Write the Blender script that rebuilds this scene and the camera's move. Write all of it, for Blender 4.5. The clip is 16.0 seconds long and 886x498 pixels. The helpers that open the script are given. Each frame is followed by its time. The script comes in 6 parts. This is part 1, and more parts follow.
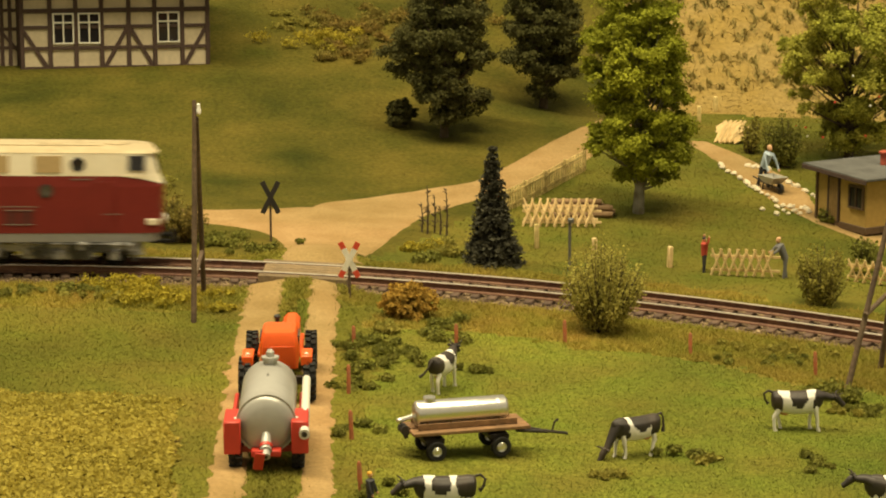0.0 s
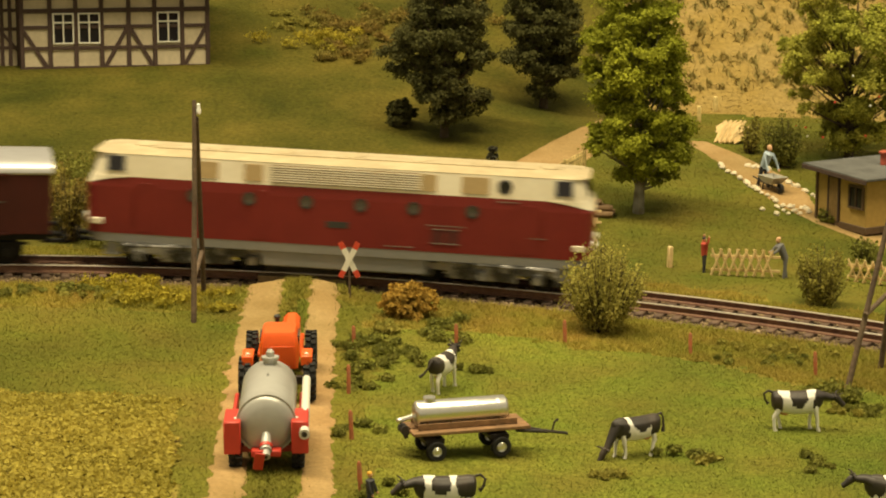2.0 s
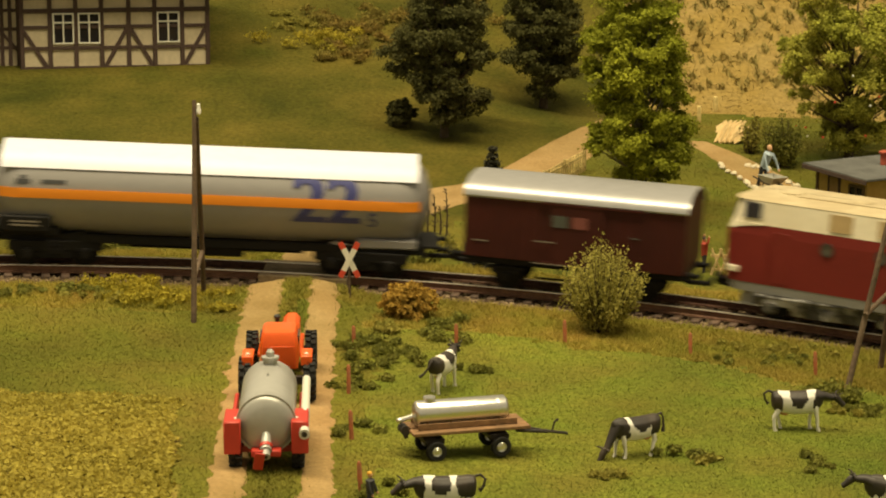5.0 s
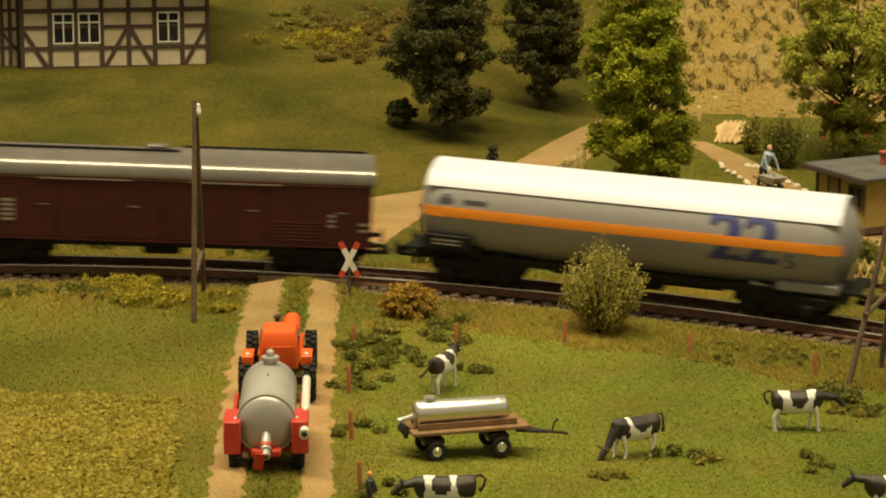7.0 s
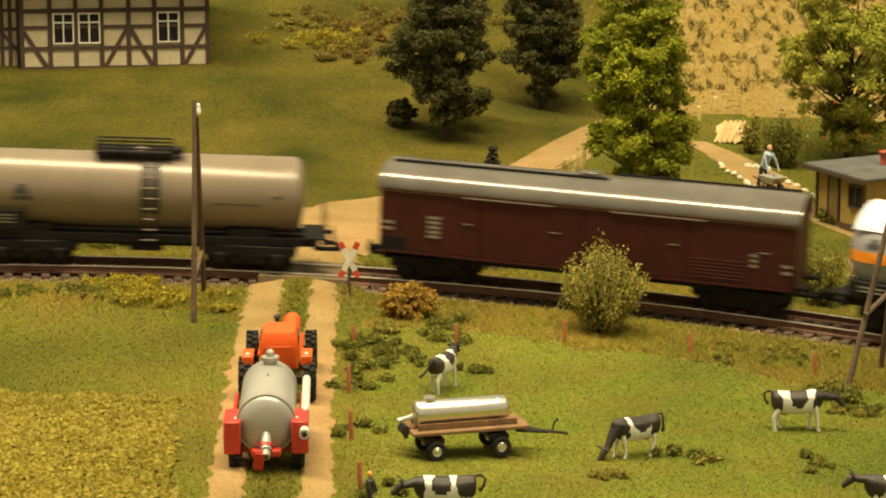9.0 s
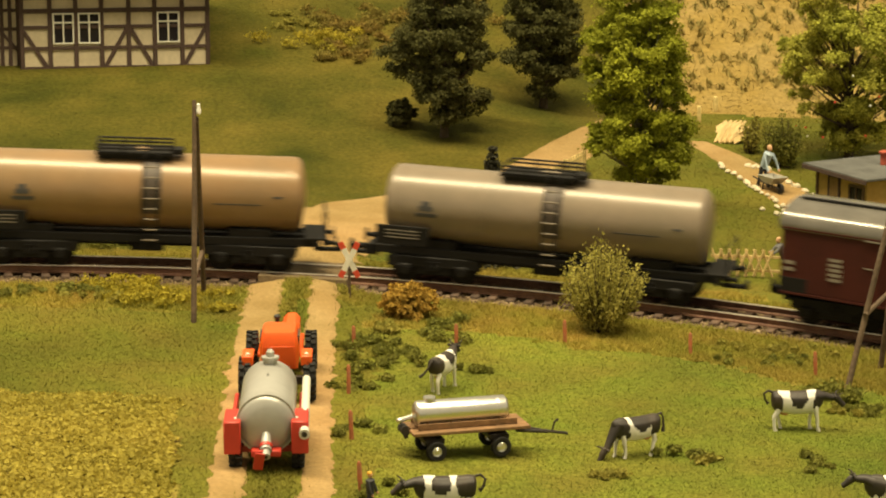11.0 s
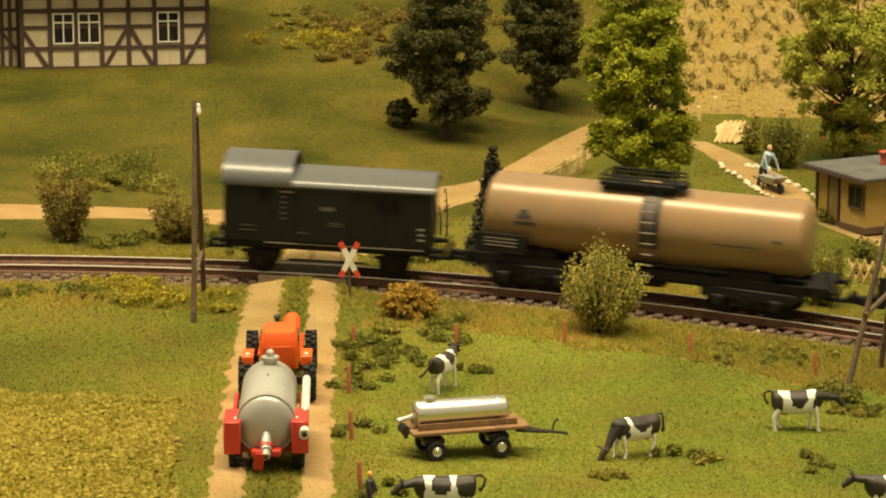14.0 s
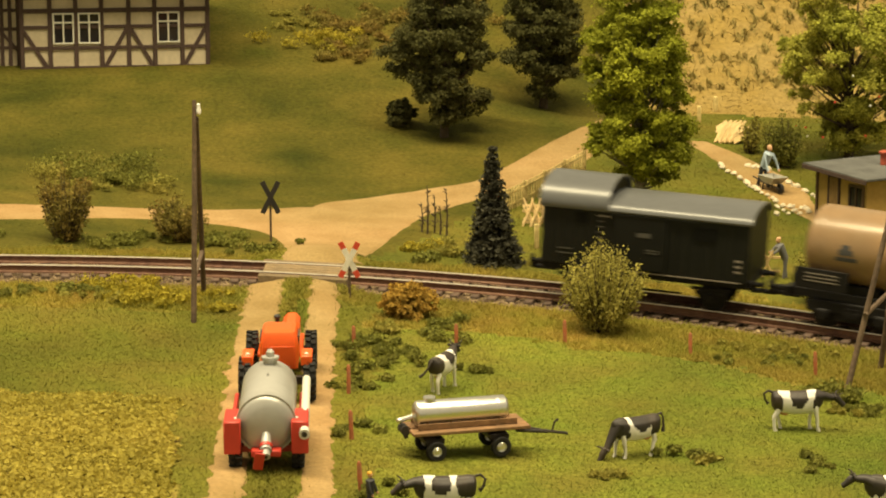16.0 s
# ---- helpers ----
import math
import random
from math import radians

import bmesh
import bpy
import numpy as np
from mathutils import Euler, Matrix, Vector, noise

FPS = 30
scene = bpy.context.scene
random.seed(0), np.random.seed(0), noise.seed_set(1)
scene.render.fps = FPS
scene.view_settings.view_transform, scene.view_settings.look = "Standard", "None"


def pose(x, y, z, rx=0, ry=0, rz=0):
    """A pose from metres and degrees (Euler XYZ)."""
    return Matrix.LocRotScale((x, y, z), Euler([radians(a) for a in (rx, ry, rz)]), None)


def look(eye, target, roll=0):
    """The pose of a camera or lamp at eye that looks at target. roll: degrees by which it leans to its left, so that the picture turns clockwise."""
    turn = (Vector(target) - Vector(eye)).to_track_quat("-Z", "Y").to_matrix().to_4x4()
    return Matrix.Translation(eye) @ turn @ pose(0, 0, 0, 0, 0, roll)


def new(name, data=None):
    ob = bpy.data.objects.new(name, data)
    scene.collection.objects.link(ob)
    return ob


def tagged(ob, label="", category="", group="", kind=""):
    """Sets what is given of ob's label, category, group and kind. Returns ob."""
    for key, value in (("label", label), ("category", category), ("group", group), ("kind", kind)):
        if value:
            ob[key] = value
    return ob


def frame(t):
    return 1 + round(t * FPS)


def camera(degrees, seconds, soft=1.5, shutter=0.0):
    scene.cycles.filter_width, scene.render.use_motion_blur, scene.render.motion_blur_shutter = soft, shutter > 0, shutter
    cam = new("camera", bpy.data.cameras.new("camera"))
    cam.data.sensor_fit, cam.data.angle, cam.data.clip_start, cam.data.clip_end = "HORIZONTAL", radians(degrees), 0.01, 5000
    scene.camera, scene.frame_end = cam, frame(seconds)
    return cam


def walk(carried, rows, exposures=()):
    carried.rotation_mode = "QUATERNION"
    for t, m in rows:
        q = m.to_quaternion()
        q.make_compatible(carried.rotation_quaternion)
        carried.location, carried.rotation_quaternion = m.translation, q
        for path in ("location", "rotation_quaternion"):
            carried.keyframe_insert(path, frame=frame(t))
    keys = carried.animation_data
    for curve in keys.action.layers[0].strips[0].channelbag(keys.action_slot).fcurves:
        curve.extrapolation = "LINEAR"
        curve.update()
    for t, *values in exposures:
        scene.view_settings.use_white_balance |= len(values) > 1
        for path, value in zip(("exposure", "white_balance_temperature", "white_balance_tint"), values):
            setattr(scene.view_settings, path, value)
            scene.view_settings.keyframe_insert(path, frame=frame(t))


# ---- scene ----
# All plan numbers below are in metres of the full-size railway; K turns them into metres of the model.
K = 0.01264

cam = camera(20.25, 16.0, soft=2.0, shutter=1.2)
EYE = (0.0, 0.0, 16.569 * K)
STAND = pose(EYE[0], EYE[1], EYE[2], 90 - 11.4517, 0, 0)
walk(cam, [(0.0, STAND), (16.0, STAND)], exposures=[(0.0, 0.0), (3.0, 0.0), (4.2, -0.05), (5.3, -0.2), (6.3, -0.27), (7.0, -0.26), (7.5, -0.13), (8.0, 0.03), (8.6, 0.14), (9.4, 0.18), (16.0, 0.18)])

# ---- light: warm hall lamps above the layout, and the bounced light of the hall ----
world = bpy.data.worlds.new("hall_light")
scene.world = world
world.use_nodes = True
world.node_tree.nodes["Background"].inputs["Color"].default_value = (1.0, 0.85, 0.53, 1)
world.node_tree.nodes["Background"].inputs["Strength"].default_value = 0.44


def hall_lamp(x, y, z, tx, ty_, tz_, sx, sy, watts, colour):
    data = bpy.data.lights.new("hall_lamp", "AREA")
    data.shape, data.size, data.size_y, data.energy, data.color = "RECTANGLE", sx, sy, watts, colour
    ob = new("hall_lamp", data)
    ob.matrix_world = look((x, y, z), (tx, ty_, tz_))
    return tagged(ob, "warm strip lamp hung over the layout", "lamp")


hall_lamp(-0.15, 0.74, 1.75, -0.1, 0.85, 0.0, 2.4, 0.07, 82.0, (1.0, 0.84, 0.50))


# ---- small tools ----
def smooth(t):
    t = min(max(t, 0.0), 1.0)
    return t * t * (3 - 2 * t)


# the railway line: plan y and rail height z along x
C = (77.2421, -1.67065, -1.39957, -0.0453423, -0.438085, 0.0154253)


def line_y(x):
    u = min(max(x, -24), 24) / 10
    d = (C[1] + 2 * C[2] * u + 3 * C[3] * u * u) / 10
    return C[0] + C[1] * u + C[2] * u * u + C[3] * u ** 3 + d * (x - u * 10)


def line_z(x):
    u = min(max(x, -24), 24) / 10
    return C[4] * u + C[5] * u * u


def ground(x, y):
    b = smooth((x + 2) / 10)
    left = 6 * smooth((y - 91) / 39)
    right = 1.2 * smooth((y - 82) / 22) + 7 * smooth((y - 106) / 22)
    z = (line_z(x) - 0.32) * (1 - 0.6 * smooth((y - 92) / 20)) + left * (1 - b) + right * b
    # the trackbed lies a little lower than the turf
    back = abs(y - line_y(x)) if abs(x) < 30 else 9
    if back < 2.1:
        z -= 0.2 * smooth((2.1 - back) / 0.6)
    # the lane climbs to rail height at the crossing
    if -9 < x < 1 and 68 < y < 88:
        z += 0.42 * smooth(1 - abs(x + 4.3) / 2.6) * smooth(1.6 - abs(y - line_y(x)) / 4)
    return z


XG = np.linspace(-140, 140, 5601)
YG = np.array([line_y(x) for x in XG])
SG = np.concatenate([[0], np.cumsum(np.hypot(np.diff(XG), np.diff(YG)))])
SG -= np.interp(0, XG, SG)


def on_line(s, lateral=0.0, h=0.0):
    """Point at arc length s, lateral to the left of travel (away from the viewer), h above the rails."""
    x, y = np.interp(s, SG, XG), np.interp(s, SG, YG)
    dx = np.interp(s + 0.3, SG, XG) - np.interp(s - 0.3, SG, XG)
    dy = np.interp(s + 0.3, SG, YG) - np.interp(s - 0.3, SG, YG)
    n = math.hypot(dx, dy)
    return Vector((x - dy / n * lateral, y + dx / n * lateral, line_z(x) + h))


def heading(s):
    return math.atan2(np.interp(s + 0.3, SG, YG) - np.interp(s - 0.3, SG, YG),
                      np.interp(s + 0.3, SG, XG) - np.interp(s - 0.3, SG, XG))


class Shape:
    """Collects simple solids into one mesh."""

    def __init__(self):
        self.v, self.f, self.mi, self.slot = [], [], [], 0

    def add(self, verts, faces, m=None):
        o = len(self.v)
        self.v += [tuple(m @ Vector(p)) if m else tuple(p) for p in verts]
        self.f += [tuple(i + o for i in f) for f in faces]
        self.mi += [self.slot] * len(faces)
        return self

    def box(self, x, y, z, sx, sy, sz, rx=0, ry=0, rz=0, c=0.0):
        """Box centred at x, y, z with chamfered edges c."""
        m = pose(x, y, z, rx, ry, rz)
        a, b, d = sx / 2, sy / 2, sz / 2
        c = min(c, a * 0.6, b * 0.6, d * 0.6)
        if c <= 0:
            vs = [(i * a, j * b, k * d) for i in (-1, 1) for j in (-1, 1) for k in (-1, 1)]
            return self.add(vs, [(0, 1, 3, 2), (4, 6, 7, 5), (0, 4, 5, 1), (2, 3, 7, 6), (0, 2, 6, 4), (1, 5, 7, 3)], m)
        vs = [(i * (a - (q != 0) * c), j * (b - (q != 1) * c), k * (d - (q != 2) * c))
              for i in (-1, 1) for j in (-1, 1) for k in (-1, 1) for q in range(3)]
        ix = lambda i, j, k, q: ((i > 0) * 4 + (j > 0) * 2 + (k > 0)) * 3 + q
        fs = []
        for s in (-1, 1):
            for q, e in ((0, lambda p, r: (s, p, r)), (1, lambda p, r: (r, s, p)), (2, lambda p, r: (p, r, s))):
                loop = [ix(*e(p, r), q) for p, r in ((-1, -1), (1, -1), (1, 1), (-1, 1))]
                fs.append(tuple(loop if s > 0 else loop[::-1]))
        for p in (-1, 1):
            for r in (-1, 1):
                fs.append((ix(p, r, -1, 0), ix(p, r, 1, 0), ix(p, r, 1, 1), ix(p, r, -1, 1)))
                fs.append((ix(p, -1, r, 0), ix(p, 1, r, 0), ix(p, 1, r, 2), ix(p, -1, r, 2)))
                fs.append((ix(-1, p, r, 1), ix(1, p, r, 1), ix(1, p, r, 2), ix(-1, p, r, 2)))
        for i in (-1, 1):
            for j in (-1, 1):
                for k in (-1, 1):
                    fs.append((ix(i, j, k, 0), ix(i, j, k, 1), ix(i, j, k, 2)))
        return self.add(vs, fs, m)

    def rod(self, p, q, r0, r1=None, n=10, caps=True):
        """Tapered round bar from p to q."""
        return self.tube([p, q], [r0, r0 if r1 is None else r1], n, caps)

    def tube(self, pts, radii, n=10, caps=True, flat=1.0):
        pts = [Vector(p) for p in pts]
        rings, vs, fs = len(pts), [], []
        for i, p in enumerate(pts):
            d = (pts[min(i + 1, rings - 1)] - pts[max(i - 1, 0)]).normalized()
            up = Vector((0, 0, 1)) if abs(d.z) < 0.9 else Vector((0, 1, 0))
            a = d.cross(up).normalized()
            b = a.cross(d).normalized()
            for k in range(n):
                w = 2 * math.pi * k / n
                vs.append(p + (a * math.cos(w) + b * math.sin(w) * flat) * radii[i])
        for i in range(rings - 1):
            for k in range(n):
                fs.append((i * n + k, i * n + (k + 1) % n, (i + 1) * n + (k + 1) % n, (i + 1) * n + k))
        if caps:
            fs += [tuple(range(n))[::-1], tuple(range((rings - 1) * n, rings * n))]
        return self.add(vs, fs)

    def loft(self, loops, closed=True, caps=True):
        """Skins loops with equal numbers of points."""
        n, vs, fs = len(loops[0]), [p for loop in loops for p in loop], []
        for i in range(len(loops) - 1):
            for k in range(n if closed else n - 1):
                fs.append((i * n + k, i * n + (k + 1) % n, (i + 1) * n + (k + 1) % n, (i + 1) * n + k))
        if caps and closed:
            fs += [tuple(range(n))[::-1], tuple(range((len(loops) - 1) * n, len(loops) * n))]
        return self.add(vs, fs)

    def ball(self, x, y, z, rx, ry=None, rz=None, n=10, m=6, tilt=0):
        ry, rz = ry or rx, rz or rx
        loops = []
        for i in range(m + 1):
            w = math.pi * (0.02 + 0.96 * i / m)
            loops.append([(math.cos(2 * math.pi * k / n) * math.sin(w) * rx, math.sin(2 * math.pi * k / n) * math.sin(w) * ry, math.cos(w) * rz)
                          for k in range(n)])
        o = len(self.v)
        self.loft(loops)
        mt = pose(x, y, z, 0, tilt, 0)
        self.v[o:] = [tuple(mt @ Vector(p)) for p in self.v[o:]]
        return self

    def disc_lathe(self, axis, prof, n=20, at=(0, 0, 0)):
        """Turned solid: prof of (distance along axis, radius); axis x, y or z."""
        loops = []
        for d, r in prof:
            ring = []
            for k in range(n):
                c, s = math.cos(2 * math.pi * k / n) * r, math.sin(2 * math.pi * k / n) * r
                p = {"x": (d, c, s), "y": (s, d, c), "z": (c, s, d)}[axis]
                ring.append((p[0] + at[0], p[1] + at[1], p[2] + at[2]))
            loops.append(ring)
        return self.loft(loops)


def build_mesh(name, shape, mats, smooth_angle=38):
    me = bpy.data.meshes.new(name)
    me.from_pydata([(x * K, y * K, z * K) for x, y, z in shape.v], [], shape.f)
    mats = mats if isinstance(mats, (list, tuple)) else [mats]
    for m in mats:
        me.materials.append(m)
    if len(mats) > 1:
        me.polygons.foreach_set("material_index", shape.mi)
    bm = bmesh.new()
    bm.from_mesh(me)
    bmesh.ops.recalc_face_normals(bm, faces=bm.faces)
    bm.to_mesh(me)
    bm.free()
    me.polygons.foreach_set("use_smooth", [True] * len(me.polygons))
    me.set_sharp_from_angle(angle=radians(smooth_angle))
    return me


def part(name, shape, mats, parent=None, label="", at=None, smooth_angle=38):
    ob = new(name, shape if isinstance(shape, bpy.types.Mesh) else build_mesh(name, shape, mats, smooth_angle))
    if parent:
        ob.parent = parent
    if at:
        ob.location = [c * K for c in at]
    if label:
        ob["label"] = label
    return ob


def place(x, y, z=None, rz=0, rx=0, ry=0, up=0.0):
    return pose(x * K, y * K, ((ground(x, y) if z is None else z) + up) * K, rx, ry, rz)


def thing(name, m, label, category, group="", kind=""):
    ob = new(name)
    ob.empty_display_size = 0.01
    ob.matrix_basis = m
    return tagged(ob, label, category, group, kind)


def raw_mesh(name, verts, faces, mats, index=None, flat=True):
    """Large meshes from arrays of equal-sided faces."""
    verts, faces = np.asarray(verts, dtype=np.float32) * K, np.asarray(faces, dtype=np.int32)
    me = bpy.data.meshes.new(name)
    n, k = faces.shape
    me.vertices.add(len(verts))
    me.vertices.foreach_set("co", verts.ravel())
    me.loops.add(n * k)
    me.loops.foreach_set("vertex_index", faces.ravel())
    me.polygons.add(n)
    me.polygons.foreach_set("loop_start", np.arange(0, n * k, k, dtype=np.int32))
    for m in mats if isinstance(mats, (list, tuple)) else [mats]:
        me.materials.append(m)
    if index is not None:
        me.polygons.foreach_set("material_index", np.asarray(index, dtype=np.int32))
    me.polygons.foreach_set("use_smooth", [not flat] * n)
    me.update(calc_edges=True)
    return me


# ---- materials ----
def material(name, colour, rough=0.6, metal=0.0, vary=0.12, grain=6.0, bump=0.15, second=None, amount=0.5, blotch=0.6, random_tone=0.0,
             island=0.0, edge=0.12, spec=0.5, broad=0.0, thin=0.0):
    """colour with fine grain and, where second is given, blotches of a second colour. grain and blotch: features per metre."""
    m = bpy.data.materials.new(name)
    m.use_nodes = True
    nt = m.node_tree
    N, L = nt.nodes, nt.links
    bsdf = N["Principled BSDF"]
    bsdf.inputs["Roughness"].default_value, bsdf.inputs["Metallic"].default_value = rough, metal
    bsdf.inputs["Specular IOR Level"].default_value = spec
    co = N.new("ShaderNodeTexCoord").outputs["Object"]
    fine = N.new("ShaderNodeTexNoise")
    fine.inputs["Scale"].default_value, fine.inputs["Detail"].default_value = grain / K, 4
    L.new(co, fine.inputs["Vector"])
    out = N.new("ShaderNodeRGB").outputs[0]
    out.default_value = (*colour, 1)
    if second:
        big = N.new("ShaderNodeTexNoise")
        big.inputs["Scale"].default_value, big.inputs["Detail"].default_value = blotch / K, 5
        L.new(co, big.inputs["Vector"])
        r = N.new("ShaderNodeMapRange")
        r.inputs["From Min"].default_value, r.inputs["From Max"].default_value = 0.62 - amount * 0.35 - edge, 0.62 - amount * 0.35 + edge
        L.new(big.outputs["Fac"], r.inputs["Value"])
        mx = N.new("ShaderNodeMix")
        mx.data_type = "RGBA"
        mx.inputs[7].default_value = (*second, 1)
        L.new(r.outputs["Result"], mx.inputs[0])
        L.new(out, mx.inputs[6])
        out = mx.outputs[2]
    hsv = N.new("ShaderNodeHueSaturation")
    val = N.new("ShaderNodeMapRange")
    val.inputs["From Min"].default_value, val.inputs["From Max"].default_value = 0.25, 0.75
    val.inputs["To Min"].default_value, val.inputs["To Max"].default_value = 1 - vary, 1 + vary
    L.new(fine.outputs["Fac"], val.inputs["Value"])
    value = val.outputs["Result"]
    for amt, node, sock in ((random_tone, "ShaderNodeObjectInfo", "Random"), (island, "ShaderNodeNewGeometry", "Random Per Island")):
        if amt:
            rr = N.new("ShaderNodeMapRange")
            rr.inputs["To Min"].default_value, rr.inputs["To Max"].default_value = 1 - amt, 1 + amt
            L.new(N.new(node).outputs[sock], rr.inputs["Value"])
            mul = N.new("ShaderNodeMath")
            mul.operation = "MULTIPLY"
            L.new(value, mul.inputs[0])
            L.new(rr.outputs["Result"], mul.inputs[1])
            value = mul.outputs[0]
    if broad:
        # slow drift of tone over several metres, with a slight turn of hue
        wide = N.new("ShaderNodeTexNoise")
        wide.inputs["Scale"].default_value, wide.inputs["Detail"].default_value = 0.11 / K, 3
        L.new(co, wide.inputs["Vector"])
        for lo, hi, sock in ((1 - broad, 1 + broad, "Value"), (0.5 + 0.05 * broad, 0.5 - 0.05 * broad, "Hue")):
            wr = N.new("ShaderNodeMapRange")
            wr.inputs["From Min"].default_value, wr.inputs["From Max"].default_value = 0.35, 0.65
            wr.inputs["To Min"].default_value, wr.inputs["To Max"].default_value = lo, hi
            L.new(wide.outputs["Fac"], wr.inputs["Value"])
            if sock == "Hue":
                L.new(wr.outputs["Result"], hsv.inputs["Hue"])
            else:
                mul = N.new("ShaderNodeMath")
                mul.operation = "MULTIPLY"
                L.new(value, mul.inputs[0])
                L.new(wr.outputs["Result"], mul.inputs[1])
                value = mul.outputs[0]
    L.new(value, hsv.inputs["Value"])
    L.new(out, hsv.inputs["Color"])
    L.new(hsv.outputs["Color"], bsdf.inputs["Base Color"])
    if thin:
        # thin leaves let part of the light through
        trans = N.new("ShaderNodeBsdfTranslucent")
        L.new(hsv.outputs["Color"], trans.inputs["Color"])
        both = N.new("ShaderNodeMixShader")
        both.inputs[0].default_value = thin
        L.new(bsdf.outputs[0], both.inputs[1])
        L.new(trans.outputs[0], both.inputs[2])
        L.new(both.outputs[0], N["Material Output"].inputs["Surface"])
    if bump:
        bp = N.new("ShaderNodeBump")
        bp.inputs["Strength"].default_value, bp.inputs["Distance"].default_value = bump, 0.06 * K
        L.new(fine.outputs["Fac"], bp.inputs["Height"])
        L.new(bp.outputs["Normal"], bsdf.inputs["Normal"])
    return m


M = {}
M["pasture"] = material("pasture_turf", (0.124, 0.155, 0.019), 0.95, 0, 0.35, 7, 0.6, (0.145, 0.132, 0.022), 0.35, 0.5, edge=0.2, spec=0.1, broad=0.22)
M["meadow"] = material("meadow_turf", (0.13, 0.138, 0.017), 0.95, 0, 0.3, 7, 0.6, (0.125, 0.105, 0.018), 0.4, 0.4, edge=0.2, spec=0.1, broad=0.25)
M["hill"] = material("hill_turf", (0.050, 0.053, 0.007), 0.95, 0, 0.3, 6, 0.6, (0.104, 0.086, 0.0145), 0.4, 0.3, edge=0.2, spec=0.1, broad=0.3)
M["garden"] = material("garden_turf", (0.085, 0.098, 0.013), 0.95, 0, 0.3, 7, 0.6, (0.125, 0.107, 0.018), 0.35, 0.4, edge=0.2, spec=0.1, broad=0.25)
M["verge"] = material("verge_turf", (0.175, 0.168, 0.025), 0.95, 0, 0.35, 7, 0.6, (0.215, 0.158, 0.034), 0.5, 0.6, edge=0.2, spec=0.1, broad=0.2)
M["soil"] = material("field_soil", (0.27, 0.22, 0.046), 0.95, 0, 0.3, 9, 0.7, (0.10, 0.06, 0.02), 0.4, 0.8, spec=0.1)
M["sand"] = material("lane_sand", (0.345, 0.235, 0.108), 0.95, 0, 0.16, 10, 0.45, (0.275, 0.178, 0.074), 0.5, 0.7, spec=0.1, edge=0.2, broad=0.12)
M["straw"] = material("field_straw", (0.29, 0.208, 0.074), 0.95, 0, 0.2, 5, 0.5, (0.28, 0.195, 0.058), 0.4, 0.5, spec=0.1)


def blades(name, a, b, island=0.35, rough=0.8, broad=0.0, blotch=0.25, thin=0.4):
    return material(name, a, rough, 0, 0.12, 2.0, 0, b, 0.5, blotch, island=island, edge=0.2, spec=0.15, broad=broad, thin=thin)


M["pasture_blade"] = blades("pasture_grass", (0.118, 0.149, 0.018), (0.15, 0.149, 0.023), thin=0.1, island=0.10, broad=0.22, blotch=0.5)
M["meadow_blade"] = blades("meadow_grass", (0.130, 0.139, 0.017), (0.175, 0.15, 0.025), thin=0.1, island=0.10, broad=0.25, blotch=0.4)
M["hill_blade"] = blades("hill_grass", (0.050, 0.053, 0.007), (0.094, 0.077, 0.013), thin=0.05, island=0.06, broad=0.3, blotch=0.3)
M["verge_blade"] = blades("verge_grass", (0.225, 0.225, 0.032), (0.30, 0.232, 0.046), island=0.14, broad=0.2, blotch=0.6)
M["garden_blade"] = blades("garden_grass", (0.092, 0.102, 0.013), (0.125, 0.108, 0.018), thin=0.1, island=0.10, broad=0.25, blotch=0.4)
M["straw_blade"] = blades("straw_stalks", (0.285, 0.205, 0.07), (0.25, 0.178, 0.058), thin=0.05, island=0.1)
M["patch_blade"] = blades("field_weeds", (0.24, 0.215, 0.07), (0.30, 0.235, 0.078), thin=0.15, island=0.15)
M["crop_leaf"] = blades("turnip_leaf", (0.48, 0.395, 0.08), (0.38, 0.325, 0.06), island=0.2)
M["leaf_dark"] = blades("dark_leaf", (0.078, 0.080, 0.026), (0.112, 0.106, 0.036), island=0.4)
M["leaf_bright"] = blades("bright_leaf", (0.38, 0.39, 0.034), (0.23, 0.25, 0.024), island=0.45)
M["leaf_mid"] = blades("orchard_leaf", (0.33, 0.35, 0.05), (0.42, 0.38, 0.07), island=0.45)
M["leaf_olive"] = blades("olive_leaf", (0.25, 0.245, 0.05), (0.32, 0.275, 0.06), island=0.25)
M["leaf_gold"] = blades("golden_leaf", (0.50, 0.32, 0.06), (0.39, 0.25, 0.05), island=0.35)
M["leaf_low"] = blades("weed_leaf", (0.16, 0.17, 0.035), (0.21, 0.205, 0.042), island=0.4)
M["leaf_yellow"] = blades("yellow_weed_leaf", (0.46, 0.365, 0.042), (0.32, 0.28, 0.036), island=0.4)
M["leaf_rust"] = blades("rusty_leaf", (0.20, 0.185, 0.04), (0.25, 0.175, 0.045), island=0.4, blotch=1.2)
M["leaf_pale"] = blades("pale_bush_leaf", (0.34, 0.32, 0.075), (0.42, 0.37, 0.09), island=0.2)
M["needle"] = blades("fir_needle", (0.062, 0.062, 0.044), (0.088, 0.084, 0.056), island=0.4)
M["bark"] = material("bark", (0.07, 0.05, 0.03), 0.9, 0, 0.3, 8, 0.7)
M["pale_bark"] = material("pale_bark", (0.30, 0.29, 0.24), 0.85, 0, 0.3, 6, 0.6, (0.14, 0.12, 0.08), 0.4, 3)
M["ballast"] = material("ballast_bed", (0.26, 0.19, 0.11), 0.95, 0, 0.5, 9, 1.0, (0.09, 0.06, 0.04), 0.5, 4, spec=0.15)
